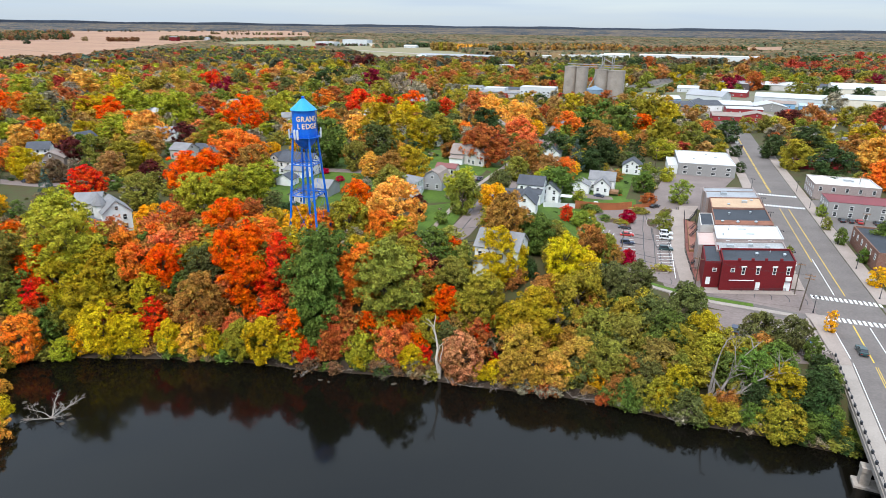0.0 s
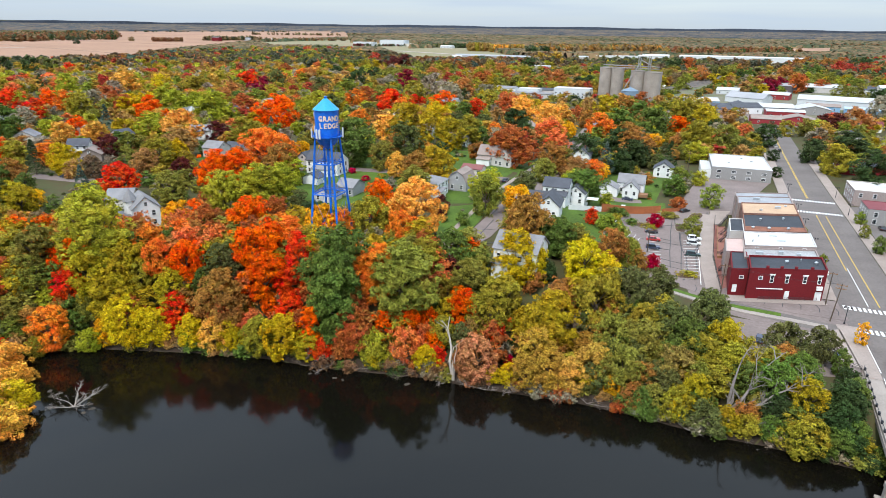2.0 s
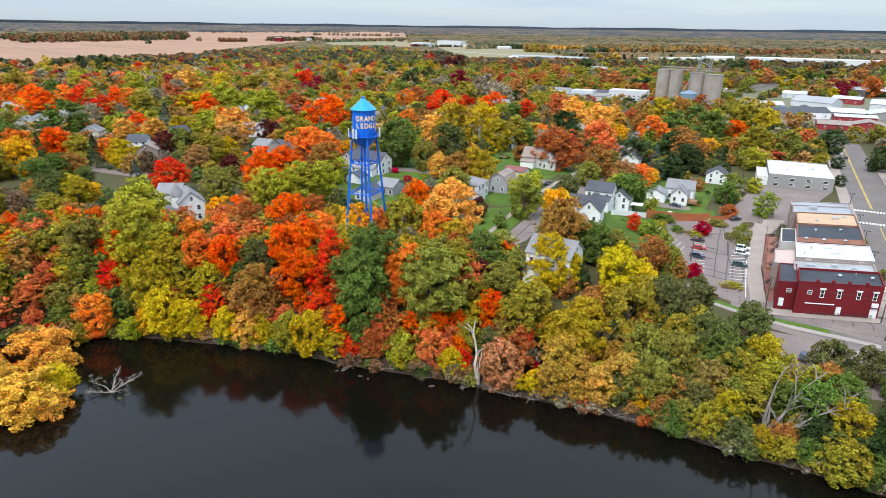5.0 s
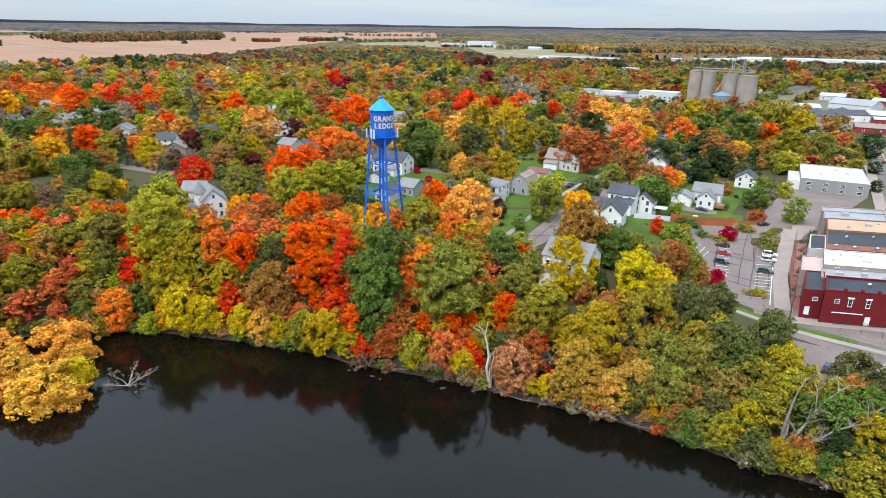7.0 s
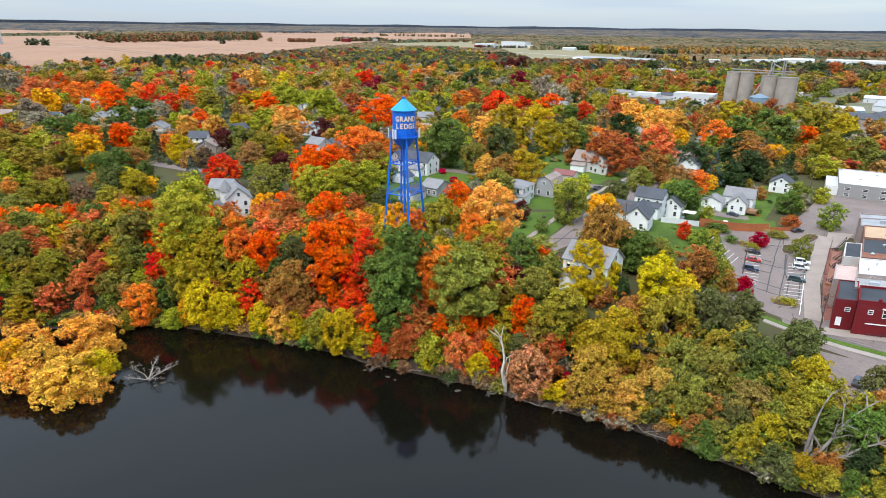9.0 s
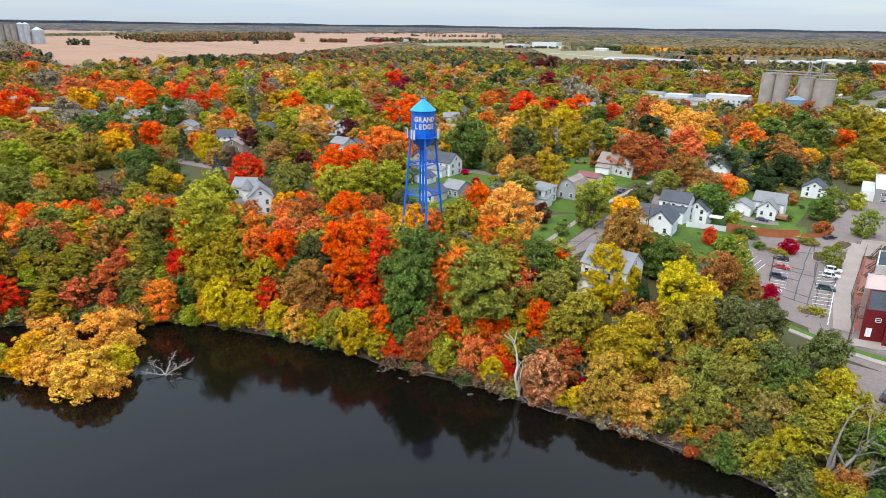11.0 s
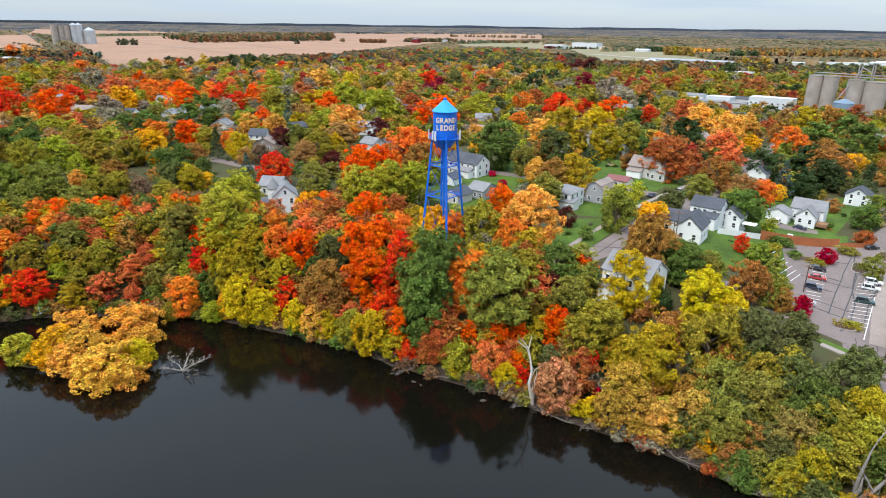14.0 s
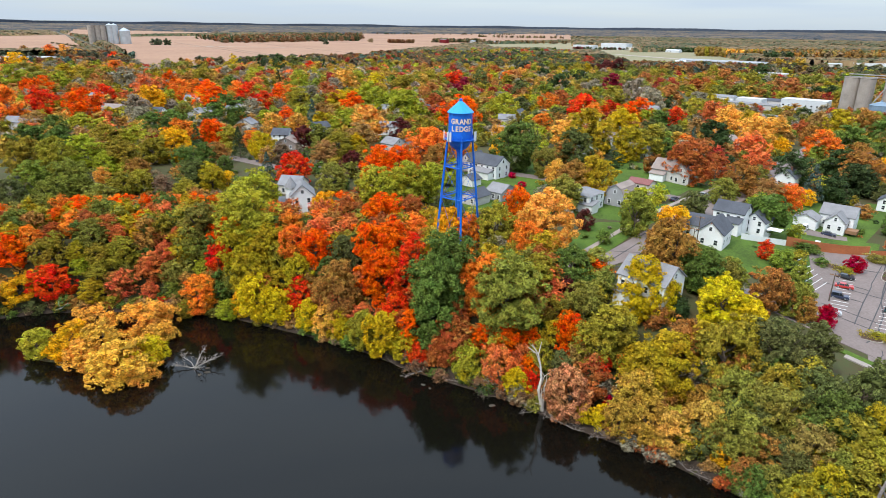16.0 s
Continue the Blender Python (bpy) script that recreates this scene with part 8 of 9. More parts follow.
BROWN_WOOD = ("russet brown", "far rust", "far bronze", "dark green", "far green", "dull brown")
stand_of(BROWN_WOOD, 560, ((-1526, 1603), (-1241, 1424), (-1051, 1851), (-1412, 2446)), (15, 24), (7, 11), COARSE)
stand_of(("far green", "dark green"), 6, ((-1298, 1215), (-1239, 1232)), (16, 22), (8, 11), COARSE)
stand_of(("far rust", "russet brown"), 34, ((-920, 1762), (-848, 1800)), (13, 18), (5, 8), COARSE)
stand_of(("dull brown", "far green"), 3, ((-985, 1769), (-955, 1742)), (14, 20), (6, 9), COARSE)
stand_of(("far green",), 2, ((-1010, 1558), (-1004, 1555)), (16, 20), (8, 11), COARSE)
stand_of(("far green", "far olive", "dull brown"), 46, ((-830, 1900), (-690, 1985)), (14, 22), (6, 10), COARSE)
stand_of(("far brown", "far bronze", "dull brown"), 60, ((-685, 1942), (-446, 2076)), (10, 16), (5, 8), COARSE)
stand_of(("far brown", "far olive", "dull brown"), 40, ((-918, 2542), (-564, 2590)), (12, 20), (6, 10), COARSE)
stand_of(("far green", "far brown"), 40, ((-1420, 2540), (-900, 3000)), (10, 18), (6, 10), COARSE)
stand_of(("far brown", "bronze"), 30, ((-1100, 850), (-1010, 760)), (7, 12), (4, 6), COARSE)
stand_of(("far brown", "far olive"), 34, ((-1500, 1105), (-1200, 985)), (3, 6), (3, 5), COARSE)
# poplars round the airfield and the mixed belt behind the depot
stand_of(("straw", "straw", "yellow-olive"), 60, ((-32, 1570), (16, 1556), (20, 1590), (-30, 1600)), (20, 26), (5, 7), COARSE)
stand_of(("straw", "amber", "straw", "yellow-olive"), 90, ((22, 1532), (103, 1550), (100, 1580), (20, 1560)), (18, 23), (5, 7), COARSE)
stand_of(("dark green", "far green", "far olive"), 60, ((98, 1405), (140, 1410), (150, 1470), (100, 1470)), (14, 24), (6, 9), COARSE)
stand_of(("straw", "bronze", "far bronze", "dull brown", "far olive"), 420, ((132, 1425), (420, 1480), (420, 1640), (110, 1600)), (18, 27), (6, 9), COARSE)
stand_of(("far rust", "far bronze", "russet brown", "dark green"), 240, ((420, 1400), (720, 1500), (720, 1600), (420, 1560)), (16, 24), (6, 9), COARSE)
stand_of(("far green", "dark green"), 30, ((-100, 1712), (-10, 1740)), (10, 17), (6, 9), COARSE)
stand_of(("dark green", "far green", "maroon"), 40, ((-345, 1735), (-205, 1765)), (5, 10), (4, 6), COARSE)
# the edge of town, a loose belt before the canopy begins
stand_of(("olive", "dull olive", "leaf green", "dark green", "brick red", "yellow-olive", "tan", "yellow-olive"), 330, ((-520, 900), (-150, 1000), (-300, 1480), (-560, 1330)), (11, 18), (6, 10), FAR_TREES["round"])
stand_of(("dull olive", "far bronze", "dark green", "brick red", "far olive", "bronze", "brick red", "olive"), 480, ((560, 800), (860, 1000), (900, 1400), (500, 1110)), (11, 18), (6, 9), FAR_TREES["round"])
stand_of(("dull olive", "olive", "green", "bronze"), 30, ((222, 668), (300, 790)), (5, 9), (3, 5), FAR_TREES["round"])
stand_of(("dull olive", "dark green", "rust"), 22, ((330, 745), (500, 735)), (6, 11), (4, 6), FAR_TREES["round"])
stand_of(("olive", "dull brown", "green", "yellow-olive"), 60, ((150, 700), (190, 730), (260, 900), (200, 900)), (8, 14), (4, 7), FAR_TREES["round"])
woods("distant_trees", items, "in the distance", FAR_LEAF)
for k_, q_ in enumerate(FIELDS):
    patch("field", q_, FIELD, 0.5 + 0.02 * k_, "harvested tan farm field", "field", 40)
for q_ in OPEN:
    patch("meadow", q_, PASTURE if q_[0][1] > 1000 else ROUGH, 0.3, "open grass and gravel ground", "meadow", 25)
for line_ in (((-200, 1520), (60, 1330)), ((-150, 1240), (100, 1230))):
    strip("runway", line_, 10, OLD_CONCRETE, 0.7, "grey concrete runway of the small airfield", "runway")
for line_ in (((-1500, 1650), (-620, 1180)), ((-1350, 1350), (-640, 960)), ((-1560, 1900), (-640, 1560)), ((-1180, 1290), (-700, 1010))):
    strip("field_furrow", line_, 5, FURROW, 0.7, "darker strip of stubble across the field", "field")
BALLAST = material("rail_ballast", (0.15, 0.125, 0.105), 0.95, scale=0.4, vary=0.3)
strip("railway", RAILWAY, 13, BALLAST, 0.5, "gravel bed of the railway yard", "railway")
strip("railway", BRANCH_LINE, 4, BALLAST, 0.5, "gravel railway line through the fields", "railway")
for off_ in (-4.5, 0.0, 4.5):
    strip("rail_track", [(x + 0.8 * off_, y - 0.6 * off_) for x, y in RAILWAY[1:-1]], 0.9, RAIL, 0.62, "dark steel railway track", "railway")
strip("road", [(-1240, 1195), (-1120, 1260), (-980, 1340)], 5, OLD_CONCRETE, 0.6, "pale farm road by the grain silos", "road")
# the wooded rim of the horizon, its base colour blued to stand for haze
rim = []
rim_rng = np.random.default_rng(4)
for k_ in range(361):
    a_ = radians(-75 + k_ * 130 / 360)
    x_, y_ = 4840 * math.sin(a_), 4840 * math.cos(a_)
    rim += [(x_, y_, 40), (x_, y_, ground_z(x_, y_) + 15 + 2.5 * math.sin(k_ * 0.17) + 1.5 * math.sin(k_ * 0.41) + 1.2 * rim_rng.random())]
tagged(mesh_object("backdrop", rim, [(2 * i, 2 * i + 2, 2 * i + 3, 2 * i + 1) for i in range(360)], material("hazy_distant_woods", (0.068, 0.083, 0.112), 0.95, scale=0.02, vary=0.3)),
       "dark distant wooded horizon tinted blue for haze", "backdrop", kind="structure")


# ---- the bridge ----
bridge = new("bridge")
bridge.matrix_basis = pose(*at_street(0, 0), 0, 0, 0, STREET_TURN) @ pose(-1.2, -38, 0, 0, 0, -3.0) @ pose(1.2, 38, 0)
bm = bmesh.new()
box(bm, -1.55, 16.35, -285, -36.5, 5.2, 6.12, 0.03)
for u_ in (0.8, 4.8, 8.8, 12.8):
    box(bm, u_ - 0.4, u_ + 0.4, -285, -40, 3.9, 5.2)
part("deck", bm, CONCRETE, bridge)
bm = bmesh.new()
box(bm, 1.9, 14.4, -285, -36, 6.12, 6.2)
part("carriageway", bm, ASPHALT, bridge, "grey asphalt carriageway")
for u_ in (-1.4, 15.8):
    bm = bmesh.new()
    box(bm, u_, u_ + 0.4, -285, -36, 6.1, 6.75, 0.04)
    part("parapet", bm, CONCRETE, bridge)
    for k_ in range(60):
        bm = bmesh.new()
        box(bm, u_ + 0.02, u_ + 0.38, -37.5 - 3.0 * k_, -36.9 - 3.0 * k_, 6.74, 7.35, 0.05)
        part("parapet_post", bm, DARK_TRIM, bridge)
    bm = bmesh.new()
    rod(bm, (u_ + 0.2, -36, 7.2), (u_ + 0.2, -285, 7.2), 0.05, 6)
    part("handrail", bm, DARK_TRIM, bridge)
for v_ in (-73, -117, -161, -205):
    bm = bmesh.new()
    box(bm, -2.2, 16.8, v_ - 1.0, v_ + 1.0, 2.9, 3.95, 0.1)
    box(bm, -2.9, 17.4, v_ - 1.5, v_ + 1.5, -3, 0.45, 0.12)
    for u_ in (-1.3, 4.6, 9.8, 15.7):
        box(bm, u_ - 0.8, u_ + 0.8, v_ - 0.8, v_ + 0.8, 0.3, 3.0, 0.1)
    part("pier", bm, OLD_CONCRETE, bridge)
bm = bmesh.new()
box(bm, -1.4, 16.2, -46, -38.2, -2, 5.2)
part("abutment", bm, OLD_CONCRETE, bridge)
for u_ in (6.4, 6.8):
    bm = bmesh.new()
    box(bm, u_ - 0.07, u_ + 0.07, -285, -38, 6.2, 6.208)
    part("centre_line", bm, YELLOW, bridge, "yellow painted line")
for u_ in (2.2, 13.8):
    bm = bmesh.new()
    box(bm, u_ - 0.07, u_ + 0.07, -285, -38, 6.2, 6.208)
    part("edge_line", bm, MARK, bridge, "white painted line")
tagged(bridge, "concrete road bridge with posts along its parapets", "bridge")
patch("pavement", [at_street(-3, -13), at_street(1.9, -13), at_street(1.9, -39.5), at_street(-1.4, -39.5)], WALK, 0.2, "pinkish concrete bridge approach", "pavement")
patch("pavement", [at_street(-12, -22), at_street(-2.5, -16), at_street(-1.4, -36), at_street(-9, -32)], WALK, 0.2, "small paved overlook by the bridge", "pavement")
strip("edge_line", [at_street(1.9, -13), at_street(2.2, -38)], 0.09, MARK, 0.16, "white painted edge line", "road marking")
strip("centre_line", [at_street(7.0, -17), at_street(6.6, -38)], 0.14, YELLOW, 0.16, "yellow painted centre line", "road marking")
strip("lane_line", [at_street(10.6, -17), at_street(10.4, -38)], 0.09, MARK, 0.16, "white painted lane line", "road marking")


# ---- vehicles ----
CAR_PAINTS = {}


def paint(colour):
    if colour not in CAR_PAINTS:
        rgb = {"black": (0.012, 0.013, 0.015), "white": (0.75, 0.76, 0.76), "red": (0.45, 0.02, 0.015), "silver": (0.42, 0.43, 0.45), "dark blue": (0.02, 0.03, 0.07), "dark green": (0.015, 0.05, 0.05), "blue": (0.03, 0.16, 0.5)}[colour]
        m = material(colour + "_car_paint", rgb, 0.28, scale=0.5, vary=0.06, spec=0.6)
        m.node_tree.nodes["Principled BSDF"].inputs["Coat Weight"].default_value = 0.6
        CAR_PAINTS[colour] = m
    return CAR_PAINTS[colour]


CAR_STORE = {}


def car(x, y, turn, colour, kind_="saloon car"):
    """A parked car: body, glazed cabin, lamps and four wheels. It faces +x before it is turned."""
    z = ground_z(x, y) + 0.17
    key = (colour, kind_)
    if key in CAR_STORE:
        return copy_thing(CAR_STORE[key], pose(x, y, z, 0, 0, turn))
    tall = {"saloon car": 1.45, "estate car": 1.7, "van": 2.2}[kind_]
    root = new("car" if kind_ != "van" else "van")
    CAR_STORE[key] = root
    root.matrix_basis = pose(x, y, z, 0, 0, turn)
    p = paint(colour)
    bm = bmesh.new()
    for x0, x1, z0, z1 in ((-2.3, 2.3, 0.28, 0.82), (-2.2, 2.1, 0.8, 0.92)):
        box(bm, x0, x1, -0.9, 0.9, z0, z1, 0.12)
    part("body", bm, p, root)
    ends = {"saloon car": (-1.9, 1.1, -1.1, 0.35), "estate car": (-2.15, 1.0, -1.95, 0.35), "van": (-2.25, 1.7, -2.2, 1.1)}[kind_]

    def cabin(bm_, low, high, inset, grow):
        a = [bm_.verts.new(q) for q in ((ends[0] - grow, -0.84 - grow, low), (ends[1] + grow, -0.84 - grow, low), (ends[1] + grow, 0.84 + grow, low), (ends[0] - grow, 0.84 + grow, low))]
        b = [bm_.verts.new(q) for q in ((ends[2] - grow, -0.84 + inset, high), (ends[3] + grow, -0.84 + inset, high), (ends[3] + grow, 0.84 - inset, high), (ends[2] - grow, 0.84 - inset, high))]
        bm_.faces.new(b)
        bm_.faces.new(a)
        for i in range(4):
            bm_.faces.new((a[i], a[(i + 1) % 4], b[(i + 1) % 4], b[i]))

    bm = bmesh.new()
    cabin(bm, 0.88, tall - 0.07, 0.16, 0.0)
    part("glazing", bm, GLASS, root, "dark car windows")
    bm = bmesh.new()
    box(bm, ends[2] - 0.05, ends[3] + 0.05, -0.72, 0.72, tall - 0.09, tall, 0.03)
    for sx in ((ends[0] + ends[2]) / 2 + 0.3, (ends[1] + ends[3]) / 2 - 0.75):
        for sy in (-0.79, 0.79):
            box(bm, sx - 0.06, sx + 0.06, sy - 0.05, sy + 0.05, 0.85, tall - 0.05)
    part("roof", bm, p, root)
    for wx in (-1.4, 1.4):
        for wy in (-0.86, 0.86):
            bm = bmesh.new()
            lathe(bm, [(0.0, -0.11), (0.28, -0.11), (0.33, -0.07), (0.33, 0.07), (0.28, 0.11), (0.0, 0.11)], 14)
            wheel = part("wheel", bm, RUBBER, root, "black tyre")
            wheel.matrix_basis = pose(wx, wy, 0.33, 90)
            bm = bmesh.new()
            lathe(bm, [(0.0, -0.12), (0.2, -0.12), (0.2, 0.12), (0.0, 0.12)], 10)
            part("rim", bm, GALVANISED, wheel, "metal rim")
    for sx, mat_ in ((2.3, MARK), (-2.3, paint("red"))):
        for sy in (-0.65, 0.65):
            bm = bmesh.new()
            box(bm, sx - 0.04, sx + 0.04, sy - 0.18, sy + 0.18, 0.58, 0.74)
            part("lamp", bm, mat_, root)
    return tagged(root, f"{colour} {kind_} parked on asphalt", "car" if kind_ != "van" else "van", group="parked cars")


for x_, y_, a_, c_, k__ in ((78.8, 207.9, -12, "white", "estate car"), (77.0, 202.6, -12, "white", "estate car"), (73.2, 191.4, -12, "dark green", "estate car"),
                            (65.2, 212.3, -8, "black", "saloon car"), (63.6, 203.4, -8, "red", "saloon car"), (61.0, 193.8, -8, "dark blue", "estate car"), (57.2, 180.0, -8, "silver", "saloon car"),
                            (60.5, 237.5, 75, "white", "van"), (86, 243, 30, "black", "saloon car"), (66.5, 257.0, -15, "dark blue", "saloon car"), (58.8, 256.8, 70, "white", "van"),
                            (95.0, 124.0, 71, "dark green", "saloon car"), (70.5, 133.5, 60, "dark blue", "saloon car"), (83.5, 127.5, 10, "blue", "saloon car"), (80, 130.5, 10, "silver", "estate car"),
                            (187, 396, 71, "white", "saloon car"), (191.5, 364, 71, "silver", "estate car"), (190.0, 356, 71, "black", "saloon car"), (184, 383, 71, "black", "saloon car"),
                            (14.5, 245.5, 70, "dark blue", "saloon car"), (24, 262, 70, "silver", "saloon car"), (-0.5, 169, 70, "black", "saloon car"), (-86, 176, 30, "white", "estate car"), (-150, 236, 10, "silver", "estate car"),
                            (-160, 232, 10, "dark blue", "saloon car"), (-85, 182, 100, "silver", "saloon car"), (-1, 262, 10, "silver", "saloon car"), (-4, 258, 10, "red", "saloon car"), (56, 300, 70, "silver", "saloon car"), (-118, 150, 20, "white", "estate car")):
    car(x_, y_, a_, c_, k__)
for i_, c_ in enumerate(("black", "black", "red", None, "black", "black", "white", None, "silver", "dark blue")):
    if c_:
        car(*at_street(26 + 2.9 * i_, 83.5), 71, c_, "saloon car" if c_ != "white" else "estate car")
patch("car_park", [at_street(21.5, 57), at_street(66, 57), at_street(66, 87.5), at_street(21.5, 87.5)], ASPHALT, 0.16, "asphalt car park beside the grey building", "car park")
patch("car_park", [at_street(17, 103), at_street(70, 103), at_street(70, 116), at_street(17, 116)], ASPHALT, 0.16, "asphalt side road between buildings", "road")
patch("car_park", [(225, 330), (300, 310), (330, 420), (240, 430)], ASPHALT, 0.16, "grey asphalt yard beyond the main street", "car park")

# ---- car park details ----
for (xa, ya), (xb, yb) in (((66, 170), (80, 236)), ((70, 178), (86, 226)), ((56, 186), (86, 178)), ((58, 204), (84, 200)), ((60, 222), (88, 226)), ((75, 195), (95, 243)), ((63, 168), (70, 178))):
    n_ = 7
    pts_ = [(xa + (xb - xa) * i / n_ + 0.4 * math.sin(i * 2.3 + xa), ya + (yb - ya) * i / n_ + 0.4 * math.cos(i * 1.7 + ya)) for i in range(n_ + 1)]
    strip("tar_seam", pts_, 0.16, TAR, 0.19, "dark sealed crack in the asphalt", "crack")
for pts_ in (((77.8, 230.8), (71.8, 212.0), (71.2, 209.0), (66.8, 194.5), (62.1, 177.4)), ((76.1, 214.2), (71.0, 196.1), (65.0, 176.3)), ((59.8, 179.2), (64.5, 177.6), (69.6, 176.4)), ((70.5, 206.0), (64.5, 207.5)), ((67.0, 195.2), (60.5, 195.8))):
    strip("tar_seam", pts_, 0.13, TAR, 0.2, "dark sealed crack in the asphalt", "crack")
# painted stalls: the bay by the shops, the bay by the maples, the slanted bay by the fence
STALLS = [((65.2 + 0.289 * d_, 173.6 + d_), (70.2 + 0.289 * d_, 174.2 + d_)) for d_ in np.arange(0, 34, 2.75).tolist()]
STALLS += [((57.6 + 0.23 * d_, 185.0 + d_), (61.8 + 0.23 * d_, 186.2 + d_)) for d_ in np.arange(0, 28, 2.75).tolist()]
STALLS += [((54.8 + 0.26 * d_, 221.3 - d_), (50.4 + 0.26 * d_, 211.0 - d_)) for d_ in np.arange(0, 18, 2.9).tolist()]
for a_, b_ in STALLS:
    strip("stall_line", (a_, b_), 0.065, MARK, 0.205, "white painted parking stall line", "road marking")
strip("stall_line", ((67.6, 166.0), (76.9, 197.3)), 0.1, MARK, 0.205, "white painted edge of the parking bay", "road marking")
patch("pavement", [(89.8, 226.6), (95.0, 227.2), (105.0, 246.0), (97.0, 246.0)], WALK, 0.235, "pinkish paving behind the brick shops", "pavement")
for (xa, ya), (xb, yb), n_ in (((68.6, 177), (71.4, 187), 4), ((55.5, 200), (59, 216), 6)):
    for i_ in range(n_ + 1):
        x_, y_ = xa + (xb - xa) * i_ / n_, ya + (yb - ya) * i_ / n_
        strip("bay_line", [(x_ - 2.3, y_ + 0.5), (x_ + 2.3, y_ - 0.5)], 0.05, WALK, 0.2, "worn pale painted parking bay line", "road marking")
for (xa, ya), (xb, yb) in (((-3, 166), (10, 170)), ((2, 180), (15, 184)), ((8, 196), (11, 210)), ((14, 212), (20, 210)), ((-1, 160), (9, 192)), ((12, 200), (24, 236))):
    strip("tar_seam", [(xa, ya), ((xa + xb) / 2 + 0.5, (ya + yb) / 2), (xb, yb)], 0.14, TAR, 0.17, "dark sealed crack in the street", "crack")
for i_ in range(9):
    u_ = -36 + i_ * 4.3
    strip("tar_seam", [at_street(u_, -2), at_street(u_ + 0.6, -4.5), at_street(u_ + 0.3, -7)], 0.1, TAR, 0.17, "dark sealed crack in the side street", "crack")


def planted_island(x, y, turn, a, b, colour):
    """A kerbed island of planting in the car park."""
    root = new("planting_island")
    root.matrix_basis = pose(x, y, ground_z(x, y) + 0.16, 0, 0, turn)
    for name_, k, z1, m_ in (("kerb", 1.0, 0.18, CONCRETE), ("soil", 0.9, 0.22, material("mulch", (0.10, 0.06, 0.04), 0.95, scale=2))):
        bm = bmesh.new()
        ring = [bm.verts.new((a * k * math.copysign(abs(math.cos(t)) ** 0.6, math.cos(t)), b * k * math.copysign(abs(math.sin(t)) ** 0.6, math.sin(t)), z1)) for t in [2 * math.pi * i / 24 for i in range(24)]]
        f = bm.faces.new(ring)
        r = bmesh.ops.extrude_face_region(bm, geom=[f])
        bmesh.ops.translate(bm, verts=[v for v in r["geom"] if isinstance(v, bmesh.types.BMVert)], vec=(0, 0, -0.5))
        part(name_, bm, m_, root)
    rng = np.random.default_rng(int(x * 10))
    c = np.stack([rng.uniform(-a, a, 26) * 0.75, rng.uniform(-b, b, 26) * 0.7, np.full(26, 0.5)], 1)
    ob = new("planting", cards_mesh("planting", leaf_cards(rng, c, np.full(26, 0.55), np.tile((0, 0, 1.0), (26, 1)), 26, 0.13)))
    tagged(ob, kind="stuff")
    ob.color = (*LEAF_COLOURS[colour], 1)
    ob.parent = root
    return tagged(root, "kerbed island with low ornamental grasses", "planting")


planted_island(62.5, 220.5, -12, 5.0, 2.2, "yellow-olive")
planted_island(64.0, 171.5, -15, 3.2, 2.0, "yellow-olive")
planted_island(54.5, 173.0, 70, 2.6, 1.5, "rust")
planted_island(78, 221, 75, 5.5, 2.0, "green")
planted_island(88, 236, 60, 6.0, 2.4, "olive")


# ---- poles, lamps, wires, fences ----
def utility_pole(x, y, h=10.5, lean=0.0, arms=1):
    root = new("utility_pole")
    root.matrix_basis = pose(x, y, ground_z(x, y), 0, lean, STREET_TURN)
    bm = bmesh.new()
    tube(bm, [Vector((0, 0, -0.5)), Vector((0, 0, h))], [0.17, 0.11], 8)
    part("pole", bm, BARK, root)
    for k in range(arms):
        bm = bmesh.new()
        box(bm, -1.2, 1.2, -0.07, 0.07, h - 0.6 - 0.9 * k, h - 0.45 - 0.9 * k)
        for sx in (-1.1, -0.4, 0.4, 1.1):
            rod(bm, (sx, 0, h - 0.45 - 0.9 * k), (sx, 0, h - 0.2 - 0.9 * k), 0.05, 6)
        part("crossarm", bm, WOOD, root)
    return tagged(root, "brown wooden utility pole with crossarm", "utility pole", group="utility poles")


def wire(a, b, sag=0.8):
    pts = []
    for i in range(13):
        t = i / 12
        pts.append(Vector(a).lerp(Vector(b), t) - Vector((0, 0, 4 * sag * t * (1 - t))))
    bm = bmesh.new()
    tube(bm, pts, [0.022] * 13, 4)
    return tagged(new("overhead_wire", bmesh_data("overhead_wire", bm, DARK_TRIM)), "thin dark overhead power wire", "wire", group="overhead wires")


POLES = ((93.0, 146.3, 10.5, 4), (70, 158, 10, 0), (-68, 204, 11, 0), (23, 187, 9, 0), (24, 200, 9, 0), (44, 300, 11, 0), (27, 268, 10, 0), (110, 318, 11, 0), (70, 352, 11, 0), (148, 208, 9, 0), (180, 262, 10, 0), (-135, 232, 10, 0), (58, 189, 8, 0), (-8, 330, 10, 0),
         (-60, 330, 10, 0), (-112, 338, 10, 0), (-240, 300, 11, 0), (-290, 330, 11, 0), (-330, 380, 11, 0), (97.0, 156.5, 9.5, 0))
for x_, y_, h__, l_ in POLES:
    utility_pole(x_, y_, h__, l_, 2 if h__ > 10.4 else 1)
for i_, j_ in ((0, 1), (5, 6), (5, 8), (7, 8), (13, 14), (14, 15), (16, 17), (17, 18), (9, 10), (5, 13), (0, 19), (3, 4)):
    for o_ in (-0.9, 0.9):
        a_, b_ = POLES[i_], POLES[j_]
        wire((a_[0] + o_, a_[1], ground_z(a_[0], a_[1]) + a_[2] - 0.3), (b_[0] + o_, b_[1], ground_z(b_[0], b_[1]) + b_[2] - 0.3))


